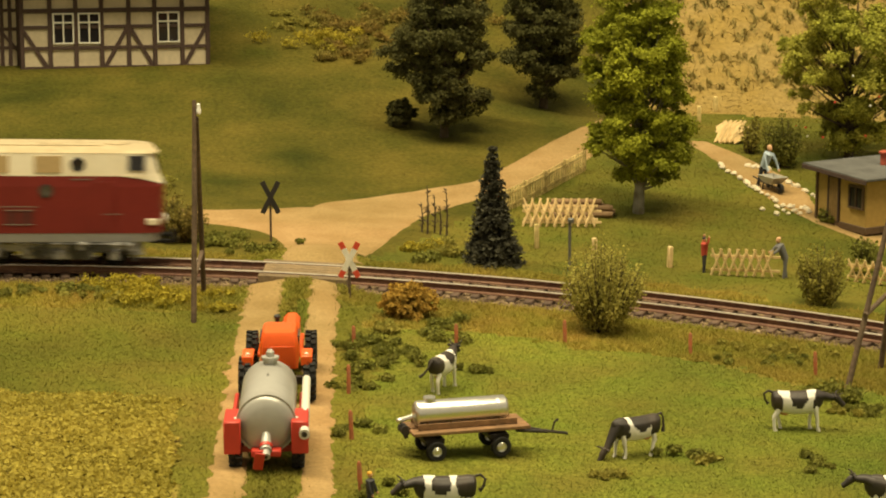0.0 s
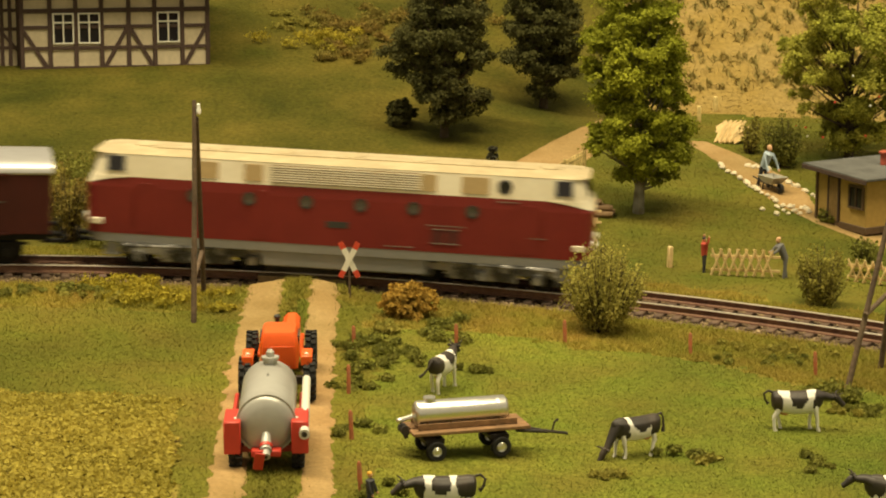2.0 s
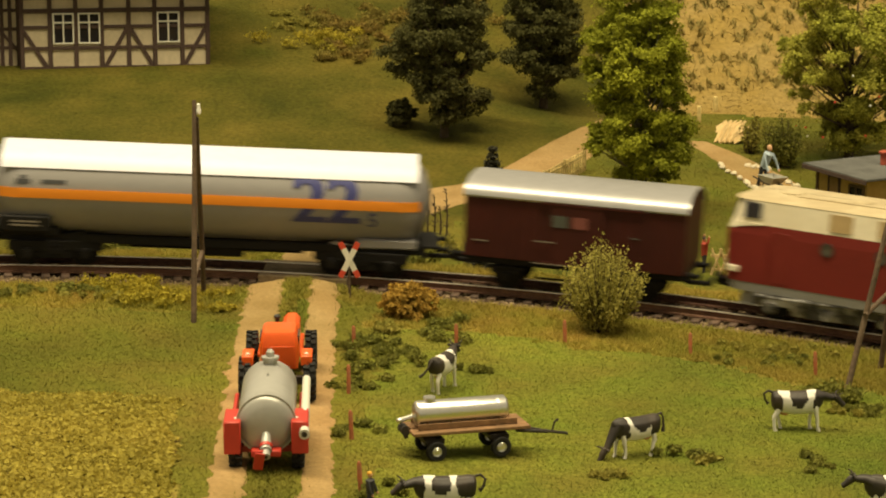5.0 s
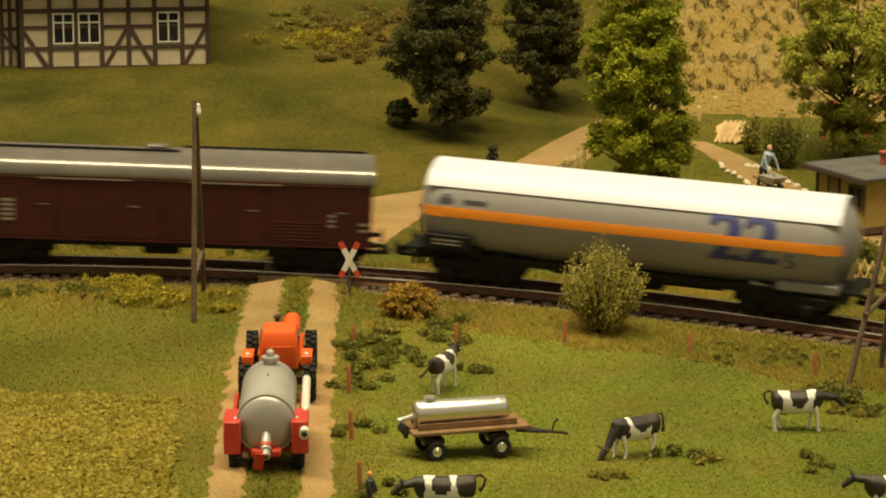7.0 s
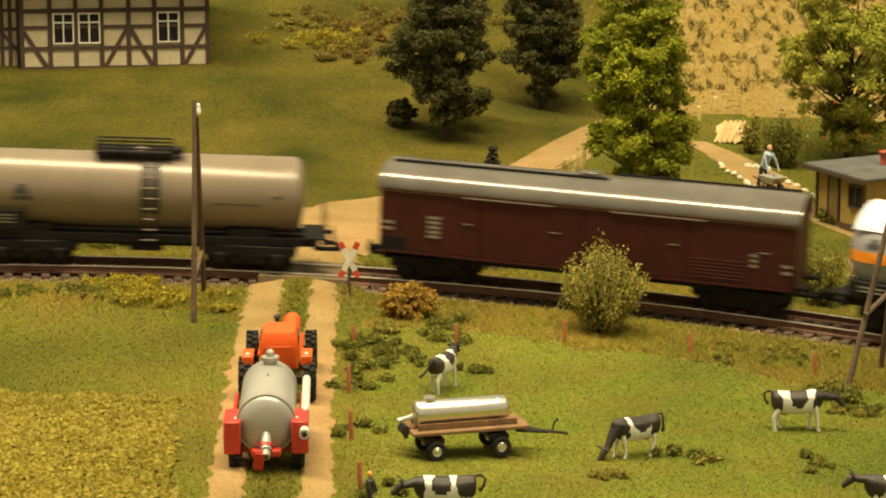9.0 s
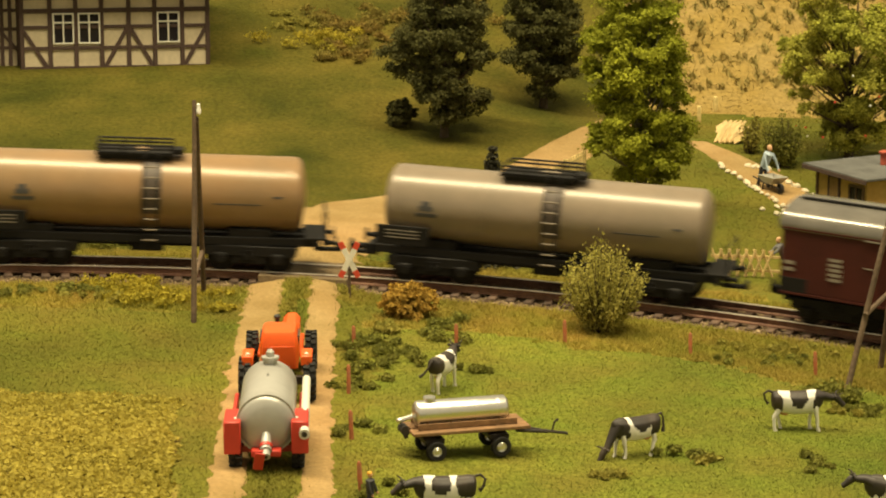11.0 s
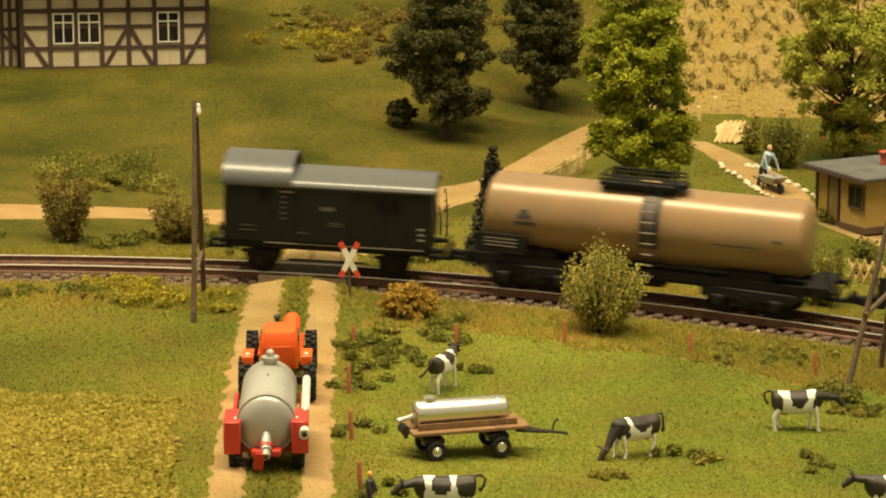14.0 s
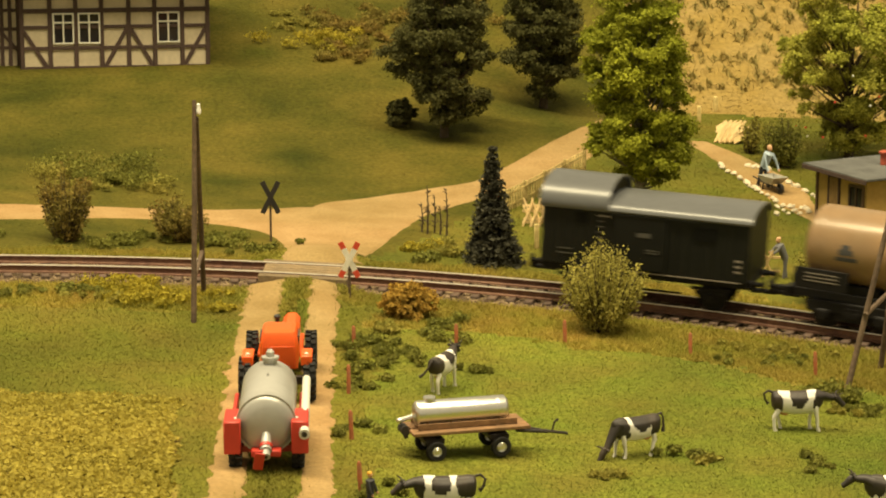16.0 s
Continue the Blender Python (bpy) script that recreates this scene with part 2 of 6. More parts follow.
M["gravel"] = material("gravel_stone", (0.38, 0.285, 0.18), 0.9, 0, 0.2, 5, 0.3, (0.13, 0.09, 0.06), 0.5, 3, island=0.35, spec=0.2)
M["sleeper"] = material("sleeper", (0.085, 0.055, 0.040), 0.8, 0, 0.3, 9, 0.5, (0.10, 0.06, 0.04), 0.4, 2, random_tone=0.25)
M["rail"] = material("rail_rust", (0.125, 0.055, 0.036), 0.7, 0.1, 0.2, 6, 0.3, (0.17, 0.085, 0.05), 0.4, 1.5)
# steel whose pinkish white colour includes the lamp's sheen
M["railhead"] = material("rail_steel_sheen", (0.80, 0.72, 0.62), 0.42, 0.8, 0.1, 8, 0.1)
M["plank"] = material("crossing_plank", (0.21, 0.145, 0.075), 0.85, 0, 0.25, 7, 0.5, (0.17, 0.12, 0.065), 0.45, 2, random_tone=0.2)
M["pole"] = material("pole_wood", (0.075, 0.048, 0.030), 0.85, 0, 0.3, 8, 0.5, (0.12, 0.08, 0.05), 0.4, 1.2)
M["porcelain"] = material("porcelain", (0.8, 0.8, 0.76), 0.25, 0, 0.05, 4, 0)
M["red"] = material("red_paint", (0.62, 0.07, 0.035), 0.5, 0, 0.1, 7, 0.1)
M["white"] = material("white_paint", (0.80, 0.78, 0.70), 0.5, 0, 0.06, 5, 0.08)
M["black"] = material("black_paint", (0.022, 0.02, 0.018), 0.55, 0, 0.2, 6, 0.15)
M["post"] = material("red_post", (0.45, 0.13, 0.05), 0.75, 0, 0.2, 8, 0.3, (0.33, 0.13, 0.06), 0.4, 4)
M["new_wood"] = material("new_wood", (0.68, 0.50, 0.25), 0.7, 0, 0.12, 7, 0.2, (0.56, 0.40, 0.18), 0.4, 2, random_tone=0.12)
M["fence_wood"] = material("weathered_fence_wood", (0.72, 0.56, 0.24), 0.75, 0, 0.15, 7, 0.2, (0.40, 0.30, 0.11), 0.4, 2, random_tone=0.12)
M["log"] = material("log_wood", (0.27, 0.17, 0.085), 0.8, 0, 0.2, 7, 0.4, (0.2, 0.12, 0.06), 0.4, 2, random_tone=0.2)
M["stone"] = material("garden_stone", (0.70, 0.62, 0.46), 0.85, 0, 0.15, 5, 0.4, (0.5, 0.44, 0.32), 0.4, 3, random_tone=0.12)


# ---- the land ----
def edge_noise(x, y, size, seed=0.0):
    return noise.noise(Vector((x / size, y / size, seed)))


def zone(x, y):
    """0 pasture, 1 meadow, 2 hill, 3 garden, 4 verge, 5 field soil, 6 straw field."""
    n = edge_noise(x, y, 2.5) * 0.9 + edge_noise(x, y, 0.6, 5) * 0.5
    back = y - line_y(x)
    if back > 0:
        if y + n > 107 - 0.05 * (x - 13) and x + n > 8.2:
            return 6
        if back < 3.5 + n:
            return 4
        return 3 if x > 0.5 + (y - 88) * 0.42 else 2
    if x < -4.4:
        if y + n * 0.4 < 62.2 and x + n * 0.5 < -6.6 + (60 - y) * 0.06:
            return 5
        return 4 if back > -5.5 + n else 1
    if x < -1.9 + n * 0.9:
        return 4 if back > -4.0 + n else 1
    return 4 if back > -6.0 + n - 0.12 * x else 0


def make_ground():
    xs = np.concatenate([np.arange(-150, -24, 6), np.arange(-24, 24, 0.4), np.arange(24, 112, 6)])
    ys = np.concatenate([np.arange(-60, 46, 6), np.arange(46, 112, 0.4), np.arange(112, 190, 3)])
    verts = [(x, y, ground(x, y)) for y in ys for x in xs]
    w = len(xs)
    faces, idx = [], []
    for j in range(len(ys) - 1):
        for i in range(w - 1):
            faces.append((j * w + i, j * w + i + 1, (j + 1) * w + i + 1, (j + 1) * w + i))
            idx.append(zone((xs[i] + xs[i + 1]) / 2, (ys[j] + ys[j + 1]) / 2))
    me = raw_mesh("ground", verts, faces, [M[k] for k in ("pasture", "meadow", "hill", "garden", "verge", "soil", "straw")], idx, flat=False)
    tagged(new("ground", me), "rolling model meadow turf in olive and bright green", "ground", kind="structure")


make_ground()


def along(points, t):
    """Smooth curve through plan points, t in 0..1."""
    n = len(points) - 1
    u = min(max(t, 0), 0.99999) * n
    i = int(u)
    u -= i
    p = [points[min(max(i + k, 0), n)] for k in (-1, 0, 1, 2)]
    return tuple(0.5 * (2 * b + (c - a) * u + (2 * a - 5 * b + 4 * c - d) * u * u + (3 * b - a - 3 * c + d) * u ** 3) for a, b, c, d in zip(*p))


def make_strip(name, left, right, mat, label, category, steps=120, across=14, ragged=0.16, lift=0.04):
    """A worn way laid on the ground between two edge lines."""
    verts, faces = [], []
    for i in range(steps + 1):
        a, b = along(left, i / steps), along(right, i / steps)
        for j in range(across + 1):
            u = j / across
            x, y = a[0] + (b[0] - a[0]) * u, a[1] + (b[1] - a[1]) * u
            if j in (0, across):
                x += edge_noise(x, y, 0.5, 3) * ragged
                y += edge_noise(x, y, 0.5, 7) * ragged
            z = ground(x, y) + (lift + 0.02 * edge_noise(x, y, 0.8, 2) if 0 < j < across else -0.03)
            verts.append((x, y, z))
    w = across + 1
    for i in range(steps):
        for j in range(across):
            faces.append((i * w + j, i * w + j + 1, (i + 1) * w + j + 1, (i + 1) * w + j))
    return tagged(new(name, raw_mesh(name, verts, faces, mat, flat=False)), label, category, kind="structure")


RUTS = (([(-6.15, 76.3), (-6.02, 70), (-5.75, 62), (-5.4, 54), (-5.2, 46)], [(-4.86, 76.3), (-4.82, 70), (-4.68, 62), (-4.5, 54), (-4.3, 46)]),
        ([(-4.12, 76.3), (-4.06, 70), (-3.75, 62), (-3.3, 54), (-3.0, 46)], [(-3.25, 76.3), (-3.05, 70), (-2.8, 62), (-2.45, 54), (-2.2, 46)]))
for a, b in RUTS:
    make_strip("dirt_track", a, b, M["sand"], "sandy wheel rut of a farm track", "track", 160, 8, 0.4)
make_strip("dirt_track", [(-5.7, 79.3), (-5.75, 78), (-5.95, 76.3)], [(-3.0, 79.6), (-3.1, 78), (-3.3, 76.3)], M["sand"], "sandy ramp up to the level crossing", "track", 20, 8)
# the lane behind the line, from the crossing and on to both sides
make_strip("dirt_lane", [(-5.35, 79.2), (-5.35, 81.5), (-6.6, 85), (-10.7, 86.3), (-15.4, 85), (-22, 83)],
           [(-2.6, 79.6), (-2.75, 81.5), (-1.8, 90.6), (-8.4, 88.6), (-15.9, 87.9), (-22, 86)], M["sand"], "pale sandy lane behind the railway", "lane", 90, 16)
make_strip("dirt_lane", [(-3.2, 81.2), (-5.0, 89.6), (-2.9, 92.4), (-0.5, 94.2), (1.5, 95.6), (5.1, 102.0), (7.2, 106.4)],
           [(-2.6, 81.0), (-0.95, 87.9), (0.3, 90.8), (2.5, 93.7), (4.2, 95.5), (5.9, 98.0), (8.6, 103.5)], M["sand"], "pale sandy lane climbing past the garden", "lane", 120, 16)
make_strip("garden_path", [(10.0, 101.2), (11.0, 97.5), (11.9, 94.0), (13.0, 90.8), (14.2, 88.4), (15.8, 86.0), (19, 83)],
           [(11.0, 101.0), (12.6, 98.0), (13.9, 94.9), (14.2, 91.5), (15.5, 88.9), (16.6, 87.2), (20, 85)], M["sand"], "trodden sandy garden path edged with stones", "path", 80, 10)


def scatter(n, x0, x1, y0, y1, keep):
    out = []
    while len(out) < n:
        x, y = random.uniform(x0, x1), random.uniform(y0, y1)
        if keep(x, y):
            out.append((x, y))
    return out


def inside_strip(x, y, left, right, margin=0.0):
    for i in range(len(left) - 1):
        a, b, c, d = left[i], left[i + 1], right[i + 1], right[i]
        poly, hit = (a, b, c, d), False
        for k in range(4):
            (px, py), (qx, qy) = poly[k], poly[k - 1]
            if (py > y) != (qy > y) and x < (qx - px) * (y - py) / (qy - py) + px:
                hit = not hit
        if hit:
            return True
    return False


WAYS = [*RUTS, ([(-5.8, 79.3), (-5.95, 76)], [(-3, 79.6), (-3.3, 76)]),
        ([(-5.35, 79.2), (-5.35, 81.5), (-6.6, 85), (-10.7, 86.3), (-15.4, 85), (-22, 83)], [(-2.6, 79.6), (-2.75, 81.5), (-1.8, 90.6), (-8.4, 88.6), (-15.9, 87.9), (-22, 86)]),
        ([(-3.2, 81.2), (-5.0, 89.6), (-2.9, 92.4), (-0.5, 94.2), (1.5, 95.6), (5.1, 102.0), (7.2, 106.4)], [(-2.6, 81.0), (-0.95, 87.9), (0.3, 90.8), (2.5, 93.7), (4.2, 95.5), (5.9, 98.0), (8.6, 103.5)]),
        ([(10.0, 101.2), (11.0, 97.5), (11.9, 94.0), (13.0, 90.8), (14.2, 88.4), (15.8, 86.0), (19, 83)], [(11.0, 101.0), (12.6, 98.0), (13.9, 94.9), (14.2, 91.5), (15.5, 88.9), (16.6, 87.2), (20, 85)])]


def inside_way(x, y):
    return any(inside_strip(x, y, a, b) for a, b in WAYS)


def open_turf(x, y):
    return abs(y - line_y(x)) > 1.42 and not inside_way(x + random.gauss(0, 0.17), y + random.gauss(0, 0.3))


def grass(name, label, n, box, keep, mat, low, high, width, lean=0.5):
    """Loose fibres standing on the ground, two triangles each side by side in tufts."""
    pts = np.array(scatter(n, *box, keep))
    z = np.array([ground(x, y) for x, y in pts])
    h = np.random.uniform(low, high, n)
    lx, ly = np.random.normal(0, lean, n) * h, np.random.normal(0, lean, n) * h
    ang = np.arctan2(ly, lx) + np.pi / 2 + np.random.normal(0, 0.3, n)
    w = width * np.random.uniform(0.7, 1.3, n)
    v = np.empty((n, 3, 3))
    v[:, 0] = np.stack([pts[:, 0] - np.cos(ang) * w, pts[:, 1] - np.sin(ang) * w, z - 0.02], 1)
    v[:, 1] = np.stack([pts[:, 0] + np.cos(ang) * w, pts[:, 1] + np.sin(ang) * w, z - 0.02], 1)
    v[:, 2] = np.stack([pts[:, 0] + lx, pts[:, 1] + ly, z + h], 1)
    me = raw_mesh(name, v.reshape(-1, 3), np.arange(3 * n).reshape(-1, 3), mat)
    tagged(new(name, me), label, "grass", kind="stuff")


grass("pasture_grass", "short bright green grass of the cow pasture", 110000, (-2.2, 13, 50, 72), lambda x, y: zone(x, y) == 0 and x < 0.215 * y, M["pasture_blade"], 0.015, 0.045, 0.02, 1.6)
grass("meadow_grass", "short olive grass of the meadow", 62000, (-15, -1.2, 49, 76), lambda x, y: zone(x, y) == 1 and x > -0.215 * y and open_turf(x, y), M["meadow_blade"], 0.015, 0.05, 0.02, 1.6)
grass("verge_grass", "dry mixed grass along the railway", 75000, (-20, 17, 50, 90), lambda x, y: zone(x, y) == 4 and abs(x) < 0.215 * y and open_turf(x, y), M["verge_blade"], 0.05, 0.16, 0.018, 0.9)
grass("lane_grass", "grass between the wheel ruts", 5000, (-5.2, -3.0, 48, 76), lambda x, y: open_turf(x, y), M["meadow_blade"], 0.04, 0.12, 0.018, 0.9)
grass("hill_grass", "olive grass of the hillside", 70000, (-26, 8, 84, 126), lambda x, y: zone(x, y) == 2 and abs(x) < 0.21 * y and open_turf(x, y), M["hill_blade"], 0.01, 0.025, 0.03, 2.2)
grass("garden_grass", "green lawn of the garden", 50000, (0, 21, 78, 108), lambda x, y: zone(x, y) == 3 and x < 0.21 * y and open_turf(x, y), M["garden_blade"], 0.015, 0.05, 0.025, 1.6)
grass("straw_stalks", "ripe yellow corn stalks on the bank", 30000, (8, 28, 104, 124), lambda x, y: zone(x, y) == 6 and x < 0.21 * y, M["straw_blade"], 0.02, 0.06, 0.03, 1.6)
grass("field_weeds", "greenish patches in the ripe corn", 16000, (8, 28, 107, 124), lambda x, y: zone(x, y) == 6 and noise.noise(Vector((x / 0.33 + y * 0.2, y / 0.9, 9))) > 0.15 and y > 110 + 1.5 * noise.noise(Vector((x, 0, 4))), M["patch_blade"], 0.06, 0.26, 0.05, 0.7)


def leaf_cloud(points, size, normals=None, stretch=1.5):
    """Folded leaves of four corners at the points."""
    p = np.asarray(points, dtype=float)
    n = len(p)
    d = np.random.normal(size=(n, 3))
    if normals is not None:
        d = d * 0.55 + np.asarray(normals)
    d /= np.linalg.norm(d, axis=1)[:, None] + 1e-9
    r = np.random.normal(size=(n, 3))
    a = np.cross(d, r)
    a /= np.linalg.norm(a, axis=1)[:, None] + 1e-9
    b = np.cross(d, a)
    s = (size * np.random.uniform(0.6, 1.35, n))[:, None]
    v = np.stack([p - a * s * 0.5, p - b * s * 0.5 * stretch + d * s * 0.15, p + a * s * 0.5, p + b * s * 0.5 * stretch + d * s * 0.15], 1)
    return v.reshape(-1, 3), np.arange(4 * n).reshape(-1, 4)


def clump_points(centres, radii, per, squash=0.8):
    pts, nor = [], []
    for c, r in zip(centres, radii):
        d = np.random.normal(size=(per, 3))
        d /= np.linalg.norm(d, axis=1)[:, None]
        k1, k2 = np.random.normal(0, 3.2, 3), np.random.normal(0, 4.5, 3)
        lump = 1 + 0.32 * np.sin(d @ k1 + random.uniform(0, 6)) + 0.26 * np.sin(d @ k2 + random.uniform(0, 6)) + np.random.normal(0, 0.1, per)
        rr = r * (np.random.uniform(0.1, 1.0, per) ** 0.5 * lump)[:, None]
        pts.append(np.array(c) + d * rr * np.array([1, 1, squash]))
        nor.append(d)
    return np.concatenate(pts), np.concatenate(nor)


def tree(name, x, y, prof, mat, bark, label, boughs=60, per=600, size=0.11, bough=0.6, trunk=0.16, crown_name="crown"):
    """prof: heights with the crown's reach to either side. Trunk, limbs to the boughs, each bough a lumpy cushion of small leaves."""
    t = thing(name, place(x, y), label, "tree" if name != "bush" else "bush")
    hs, lo, hi = [p[0] for p in prof], [p[1] for p in prof], [p[-1] for p in prof]
    top, low = hs[-1], hs[0]
    centres, radii = [], []
    tries = 0
    while len(centres) < boughs and tries < 6000:
        tries += 1
        h = random.uniform(low, top)
        a, b = np.interp(h, hs, lo), np.interp(h, hs, hi)
        w, cr = random.uniform(0, 6.283), bough * random.uniform(0.6, 1.3)
        q = random.uniform(0.55, 1.0) if random.random() < 0.8 else random.uniform(0.0, 0.5)
        r = (a + b) / 2
        c = Vector(((b - a) / 2 + math.cos(w) * max(r * q - cr * 0.6, 0), math.sin(w) * max(r * q - cr * 0.6, 0), h))
        # boughs keep some room between one another
        if any((c - o).length < 0.62 * (cr + ro) * min(1.0, 0.45 + 800 / (tries + 800)) for o, ro in zip(centres, radii)):
            continue
        centres.append(c)
        radii.append(cr)
    sh = Shape()
    mid = low + (top - low) * 0.75
    sh.tube([(0, 0, -0.1), (0.05, 0, mid * 0.2), (-0.05, 0.03, mid * 0.45), (0.04, 0, mid * 0.7), (0, 0, mid)], [trunk * 1.35, trunk, trunk * 0.8, trunk * 0.55, trunk * 0.25], 9)
    for c in centres:
        z0 = max(min(c.z * 0.6, mid * 0.9), low * 0.55)
        sh.tube([(0, 0, z0), (c.x * 0.5 + 0.04, c.y * 0.5, (z0 + c.z) / 2 - 0.08), tuple(c)], [trunk * 0.4, trunk * 0.25, trunk * 0.08], 5)
    part("trunk", sh, bark, t)
    pts, nor = [], []
    for c, r in zip(centres, radii):
        # sprigs over the cushion, few of them below it
        n = max(8, int(16 * (r / bough) ** 2))
        for _ in range(n):
            d = Vector((random.gauss(0, 1), random.gauss(0, 1), random.gauss(0.35, 0.8))).normalized()
            e = c + Vector((d.x, d.y, d.z * 0.72)) * r * random.uniform(0.55, 1.05)
            k = per // 16
            g = np.random.normal(0, 1, (k, 3)) * r * np.array([0.2, 0.2, 0.15])
            pts.append(np.array(e) + g)
            nor.append(np.tile(np.array(d) * 0.6 + np.array([0, 0, 0.5]), (k, 1)) + g / r)
    part(crown_name, raw_mesh(crown_name, *leaf_cloud(np.concatenate(pts), size, np.concatenate(nor)), mat), None, t)
    return t


def low_weed(x, y, w, h, mat, label, per=380, size=0.075, name="weed_clump"):
    """A low spreading clump of leaves on the ground."""
    n = max(4, int(w * 7))
    cs = []
    for _ in range(n):
        cx, cy = random.gauss(0, w * 0.36), random.gauss(0, w * 0.3)
        cs.append((cx, cy, ground(x + cx, y + cy) - ground(x, y) + h * random.uniform(0.1, 0.4)))
    pts, nor = clump_points(cs, [h * random.uniform(0.25, 0.7) for _ in cs], per // 2, 0.5)
    ob = new(name, raw_mesh(name, *leaf_cloud(pts, size, nor), mat))
    ob.matrix_basis = place(x, y)
    tagged(ob, label, "weeds", kind="stuff")


def twiggy_bush(x, y, w, h, mat, label, twigs=60, per=26, size=0.1, taper=0.35):
    """Upright twigs fanning from one root, with leaves along their upper parts."""
    t = thing("bush", place(x, y), label, "bush")
    sh, pts = Shape(), []
    for i in range(twigs):
        a, q = random.uniform(0, 6.283), math.sqrt(random.random())
        hh = h * random.uniform(0.5, 1.08) * (1 - 0.3 * q)
        tip = (math.cos(a) * q * w / 2, math.sin(a) * q * w / 2, hh)
        root = (tip[0] * taper, tip[1] * taper, -0.05)
        mid = tuple((r * 0.45 + e * 0.55) + random.uniform(-0.05, 0.05) for r, e in zip(root, tip))
        sh.tube([root, mid, tip], [0.022, 0.016, 0.006], 4)
        for _ in range(per):
            u = random.uniform(0.12, 1.03)
            pts.append([r + (e - r) * u + random.gauss(0, 0.085) for r, e in zip(root, tip)])
    tagged(part("stem", sh, M["bark"], t), kind="stuff")
    part("foliage", raw_mesh("foliage", *leaf_cloud(pts, size), mat), None, t)


# ---- railway line ----
def sweep(sh, prof, s0, s1, step=0.8, caps=True):
    n = max(2, int(round((s1 - s0) / step)) + 1)
    loops = []
    for i in range(n):
        s = s0 + (s1 - s0) * i / (n - 1)
        loops.append([tuple(on_line(s, a, h)) for a, h in prof])
    return sh.loft(loops, True, caps)


line = thing("railway_track", pose(0, 0, 0), "single curved railway track with rusty rails on brown sleepers", "railway track", kind="structure")
for side in (-1, 1):
    o = side * 0.7525
    part("rail", sweep(Shape(), [(o - 0.09, -0.25), (o + 0.09, -0.25), (o + 0.08, -0.21), (o + 0.028, -0.18), (o + 0.028, -0.08), (o + 0.052, -0.05), (o + 0.052, -0.022),
                                 (o - 0.052, -0.022), (o - 0.052, -0.05), (o - 0.028, -0.08), (o - 0.028, -0.18), (o - 0.08, -0.21)], -125, 95), M["rail"], line)
    part("rail_head", sweep(Shape(), [(o - 0.05, -0.02), (o + 0.05, -0.02), (o + 0.042, 0.0), (o - 0.042, 0.0)], -125, 95), M["railhead"], line, "worn rail head, brightened in colour by a lamp sheen")
part("ballast_bed", sweep(Shape(), [(-2.0, -0.85), (2.0, -0.85), (1.5, -0.36), (-1.5, -0.36)], -125, 95), M["ballast"], line)
tie_mesh = build_mesh("sleeper", Shape().box(0, 0, 0, 0.27, 2.6, 0.2, c=0.03), M["sleeper"])
chair_mesh = build_mesh("rail_chair", Shape().box(0, -0.7525, 0.115, 0.2, 0.28, 0.06, c=0.015).box(0, 0.7525, 0.115, 0.2, 0.28, 0.06, c=0.015), M["rail"])
rest = Shape()
for i in range(-205, 158):
    s = i * 0.605
    m = Matrix.Translation(on_line(s, 0, -0.345) * K) @ Matrix.Rotation(heading(s), 4, "Z")
    if -28 < s < 28:
        ob = part("sleeper", tie_mesh, None, line)
        ob.matrix_basis = m @ pose(0, random.uniform(-0.05, 0.05) * K, 0, 0, 0, random.uniform(-1.2, 1.2))
        ch = part("rail_chair", chair_mesh, None, line)
        ch.matrix_basis = m
    else:
        p = on_line(s, 0, -0.345)
        rest.box(p.x, p.y, p.z, 0.26, 2.55, 0.2, rz=math.degrees(heading(s)))
tagged(part("far_sleepers", rest, M["sleeper"], line), kind="stuff")


def stones(name, n, label):
    v, f = [], []
    base = np.array([(1, 0, 0), (0, 1, 0), (-1, 0, 0), (0, -1, 0), (0, 0, 1), (0, 0, -1)], dtype=float)
    tri = np.array([(0, 1, 4), (1, 2, 4), (2, 3, 4), (3, 0, 4), (1, 0, 5), (2, 1, 5), (3, 2, 5), (0, 3, 5)])
    for i in range(n):
        s, lat = random.uniform(-25, 25), random.triangular(-1.8, 1.8, -1.3 if random.random() < 0.6 else 0.9)
        if -6.4 < s < -2.9 and abs(lat) > 1.2:
            continue
        if abs(abs(lat) - 0.7525) < 0.13:
            continue
        p = on_line(s, lat, -0.35 if abs(lat) < 1.5 else -0.35 - (abs(lat) - 1.5) * 0.55)
        r = random.uniform(0.035, 0.075)
        rot = np.array(Euler((random.uniform(0, 6), random.uniform(0, 6), random.uniform(0, 6))).to_matrix())
        v.append(base * np.array([r, r * random.uniform(0.6, 1.2), r * random.uniform(0.5, 0.9)]) @ rot.T + np.array(p))
        f.append(tri + 6 * (len(v) - 1))
    tagged(new(name, raw_mesh(name, np.concatenate(v), np.concatenate(f), M["gravel"])), label, "gravel", kind="stuff")


stones("ballast_stones", 12000, "grey-brown ballast stones around the sleepers")
deck = thing("crossing_deck", pose(0, 0, 0), "grey-brown plank deck of the level crossing between the rails", "crossing")
for lat in (-0.5, -0.17, 0.17, 0.5):
    part("plank", sweep(Shape(), [(lat - 0.155, -0.2), (lat + 0.155, -0.2), (lat + 0.15, -0.03), (lat - 0.15, -0.03)], -5.75, -3.05, 0.45), M["plank"], deck)
for lat in (-1.08, 1.08):
    part("plank", sweep(Shape(), [(lat - 0.23, -0.25), (lat + 0.23, -0.25), (lat + 0.2, -0.035), (lat - 0.2, -0.035)], -5.85, -2.95, 0.45), M["plank"], deck)


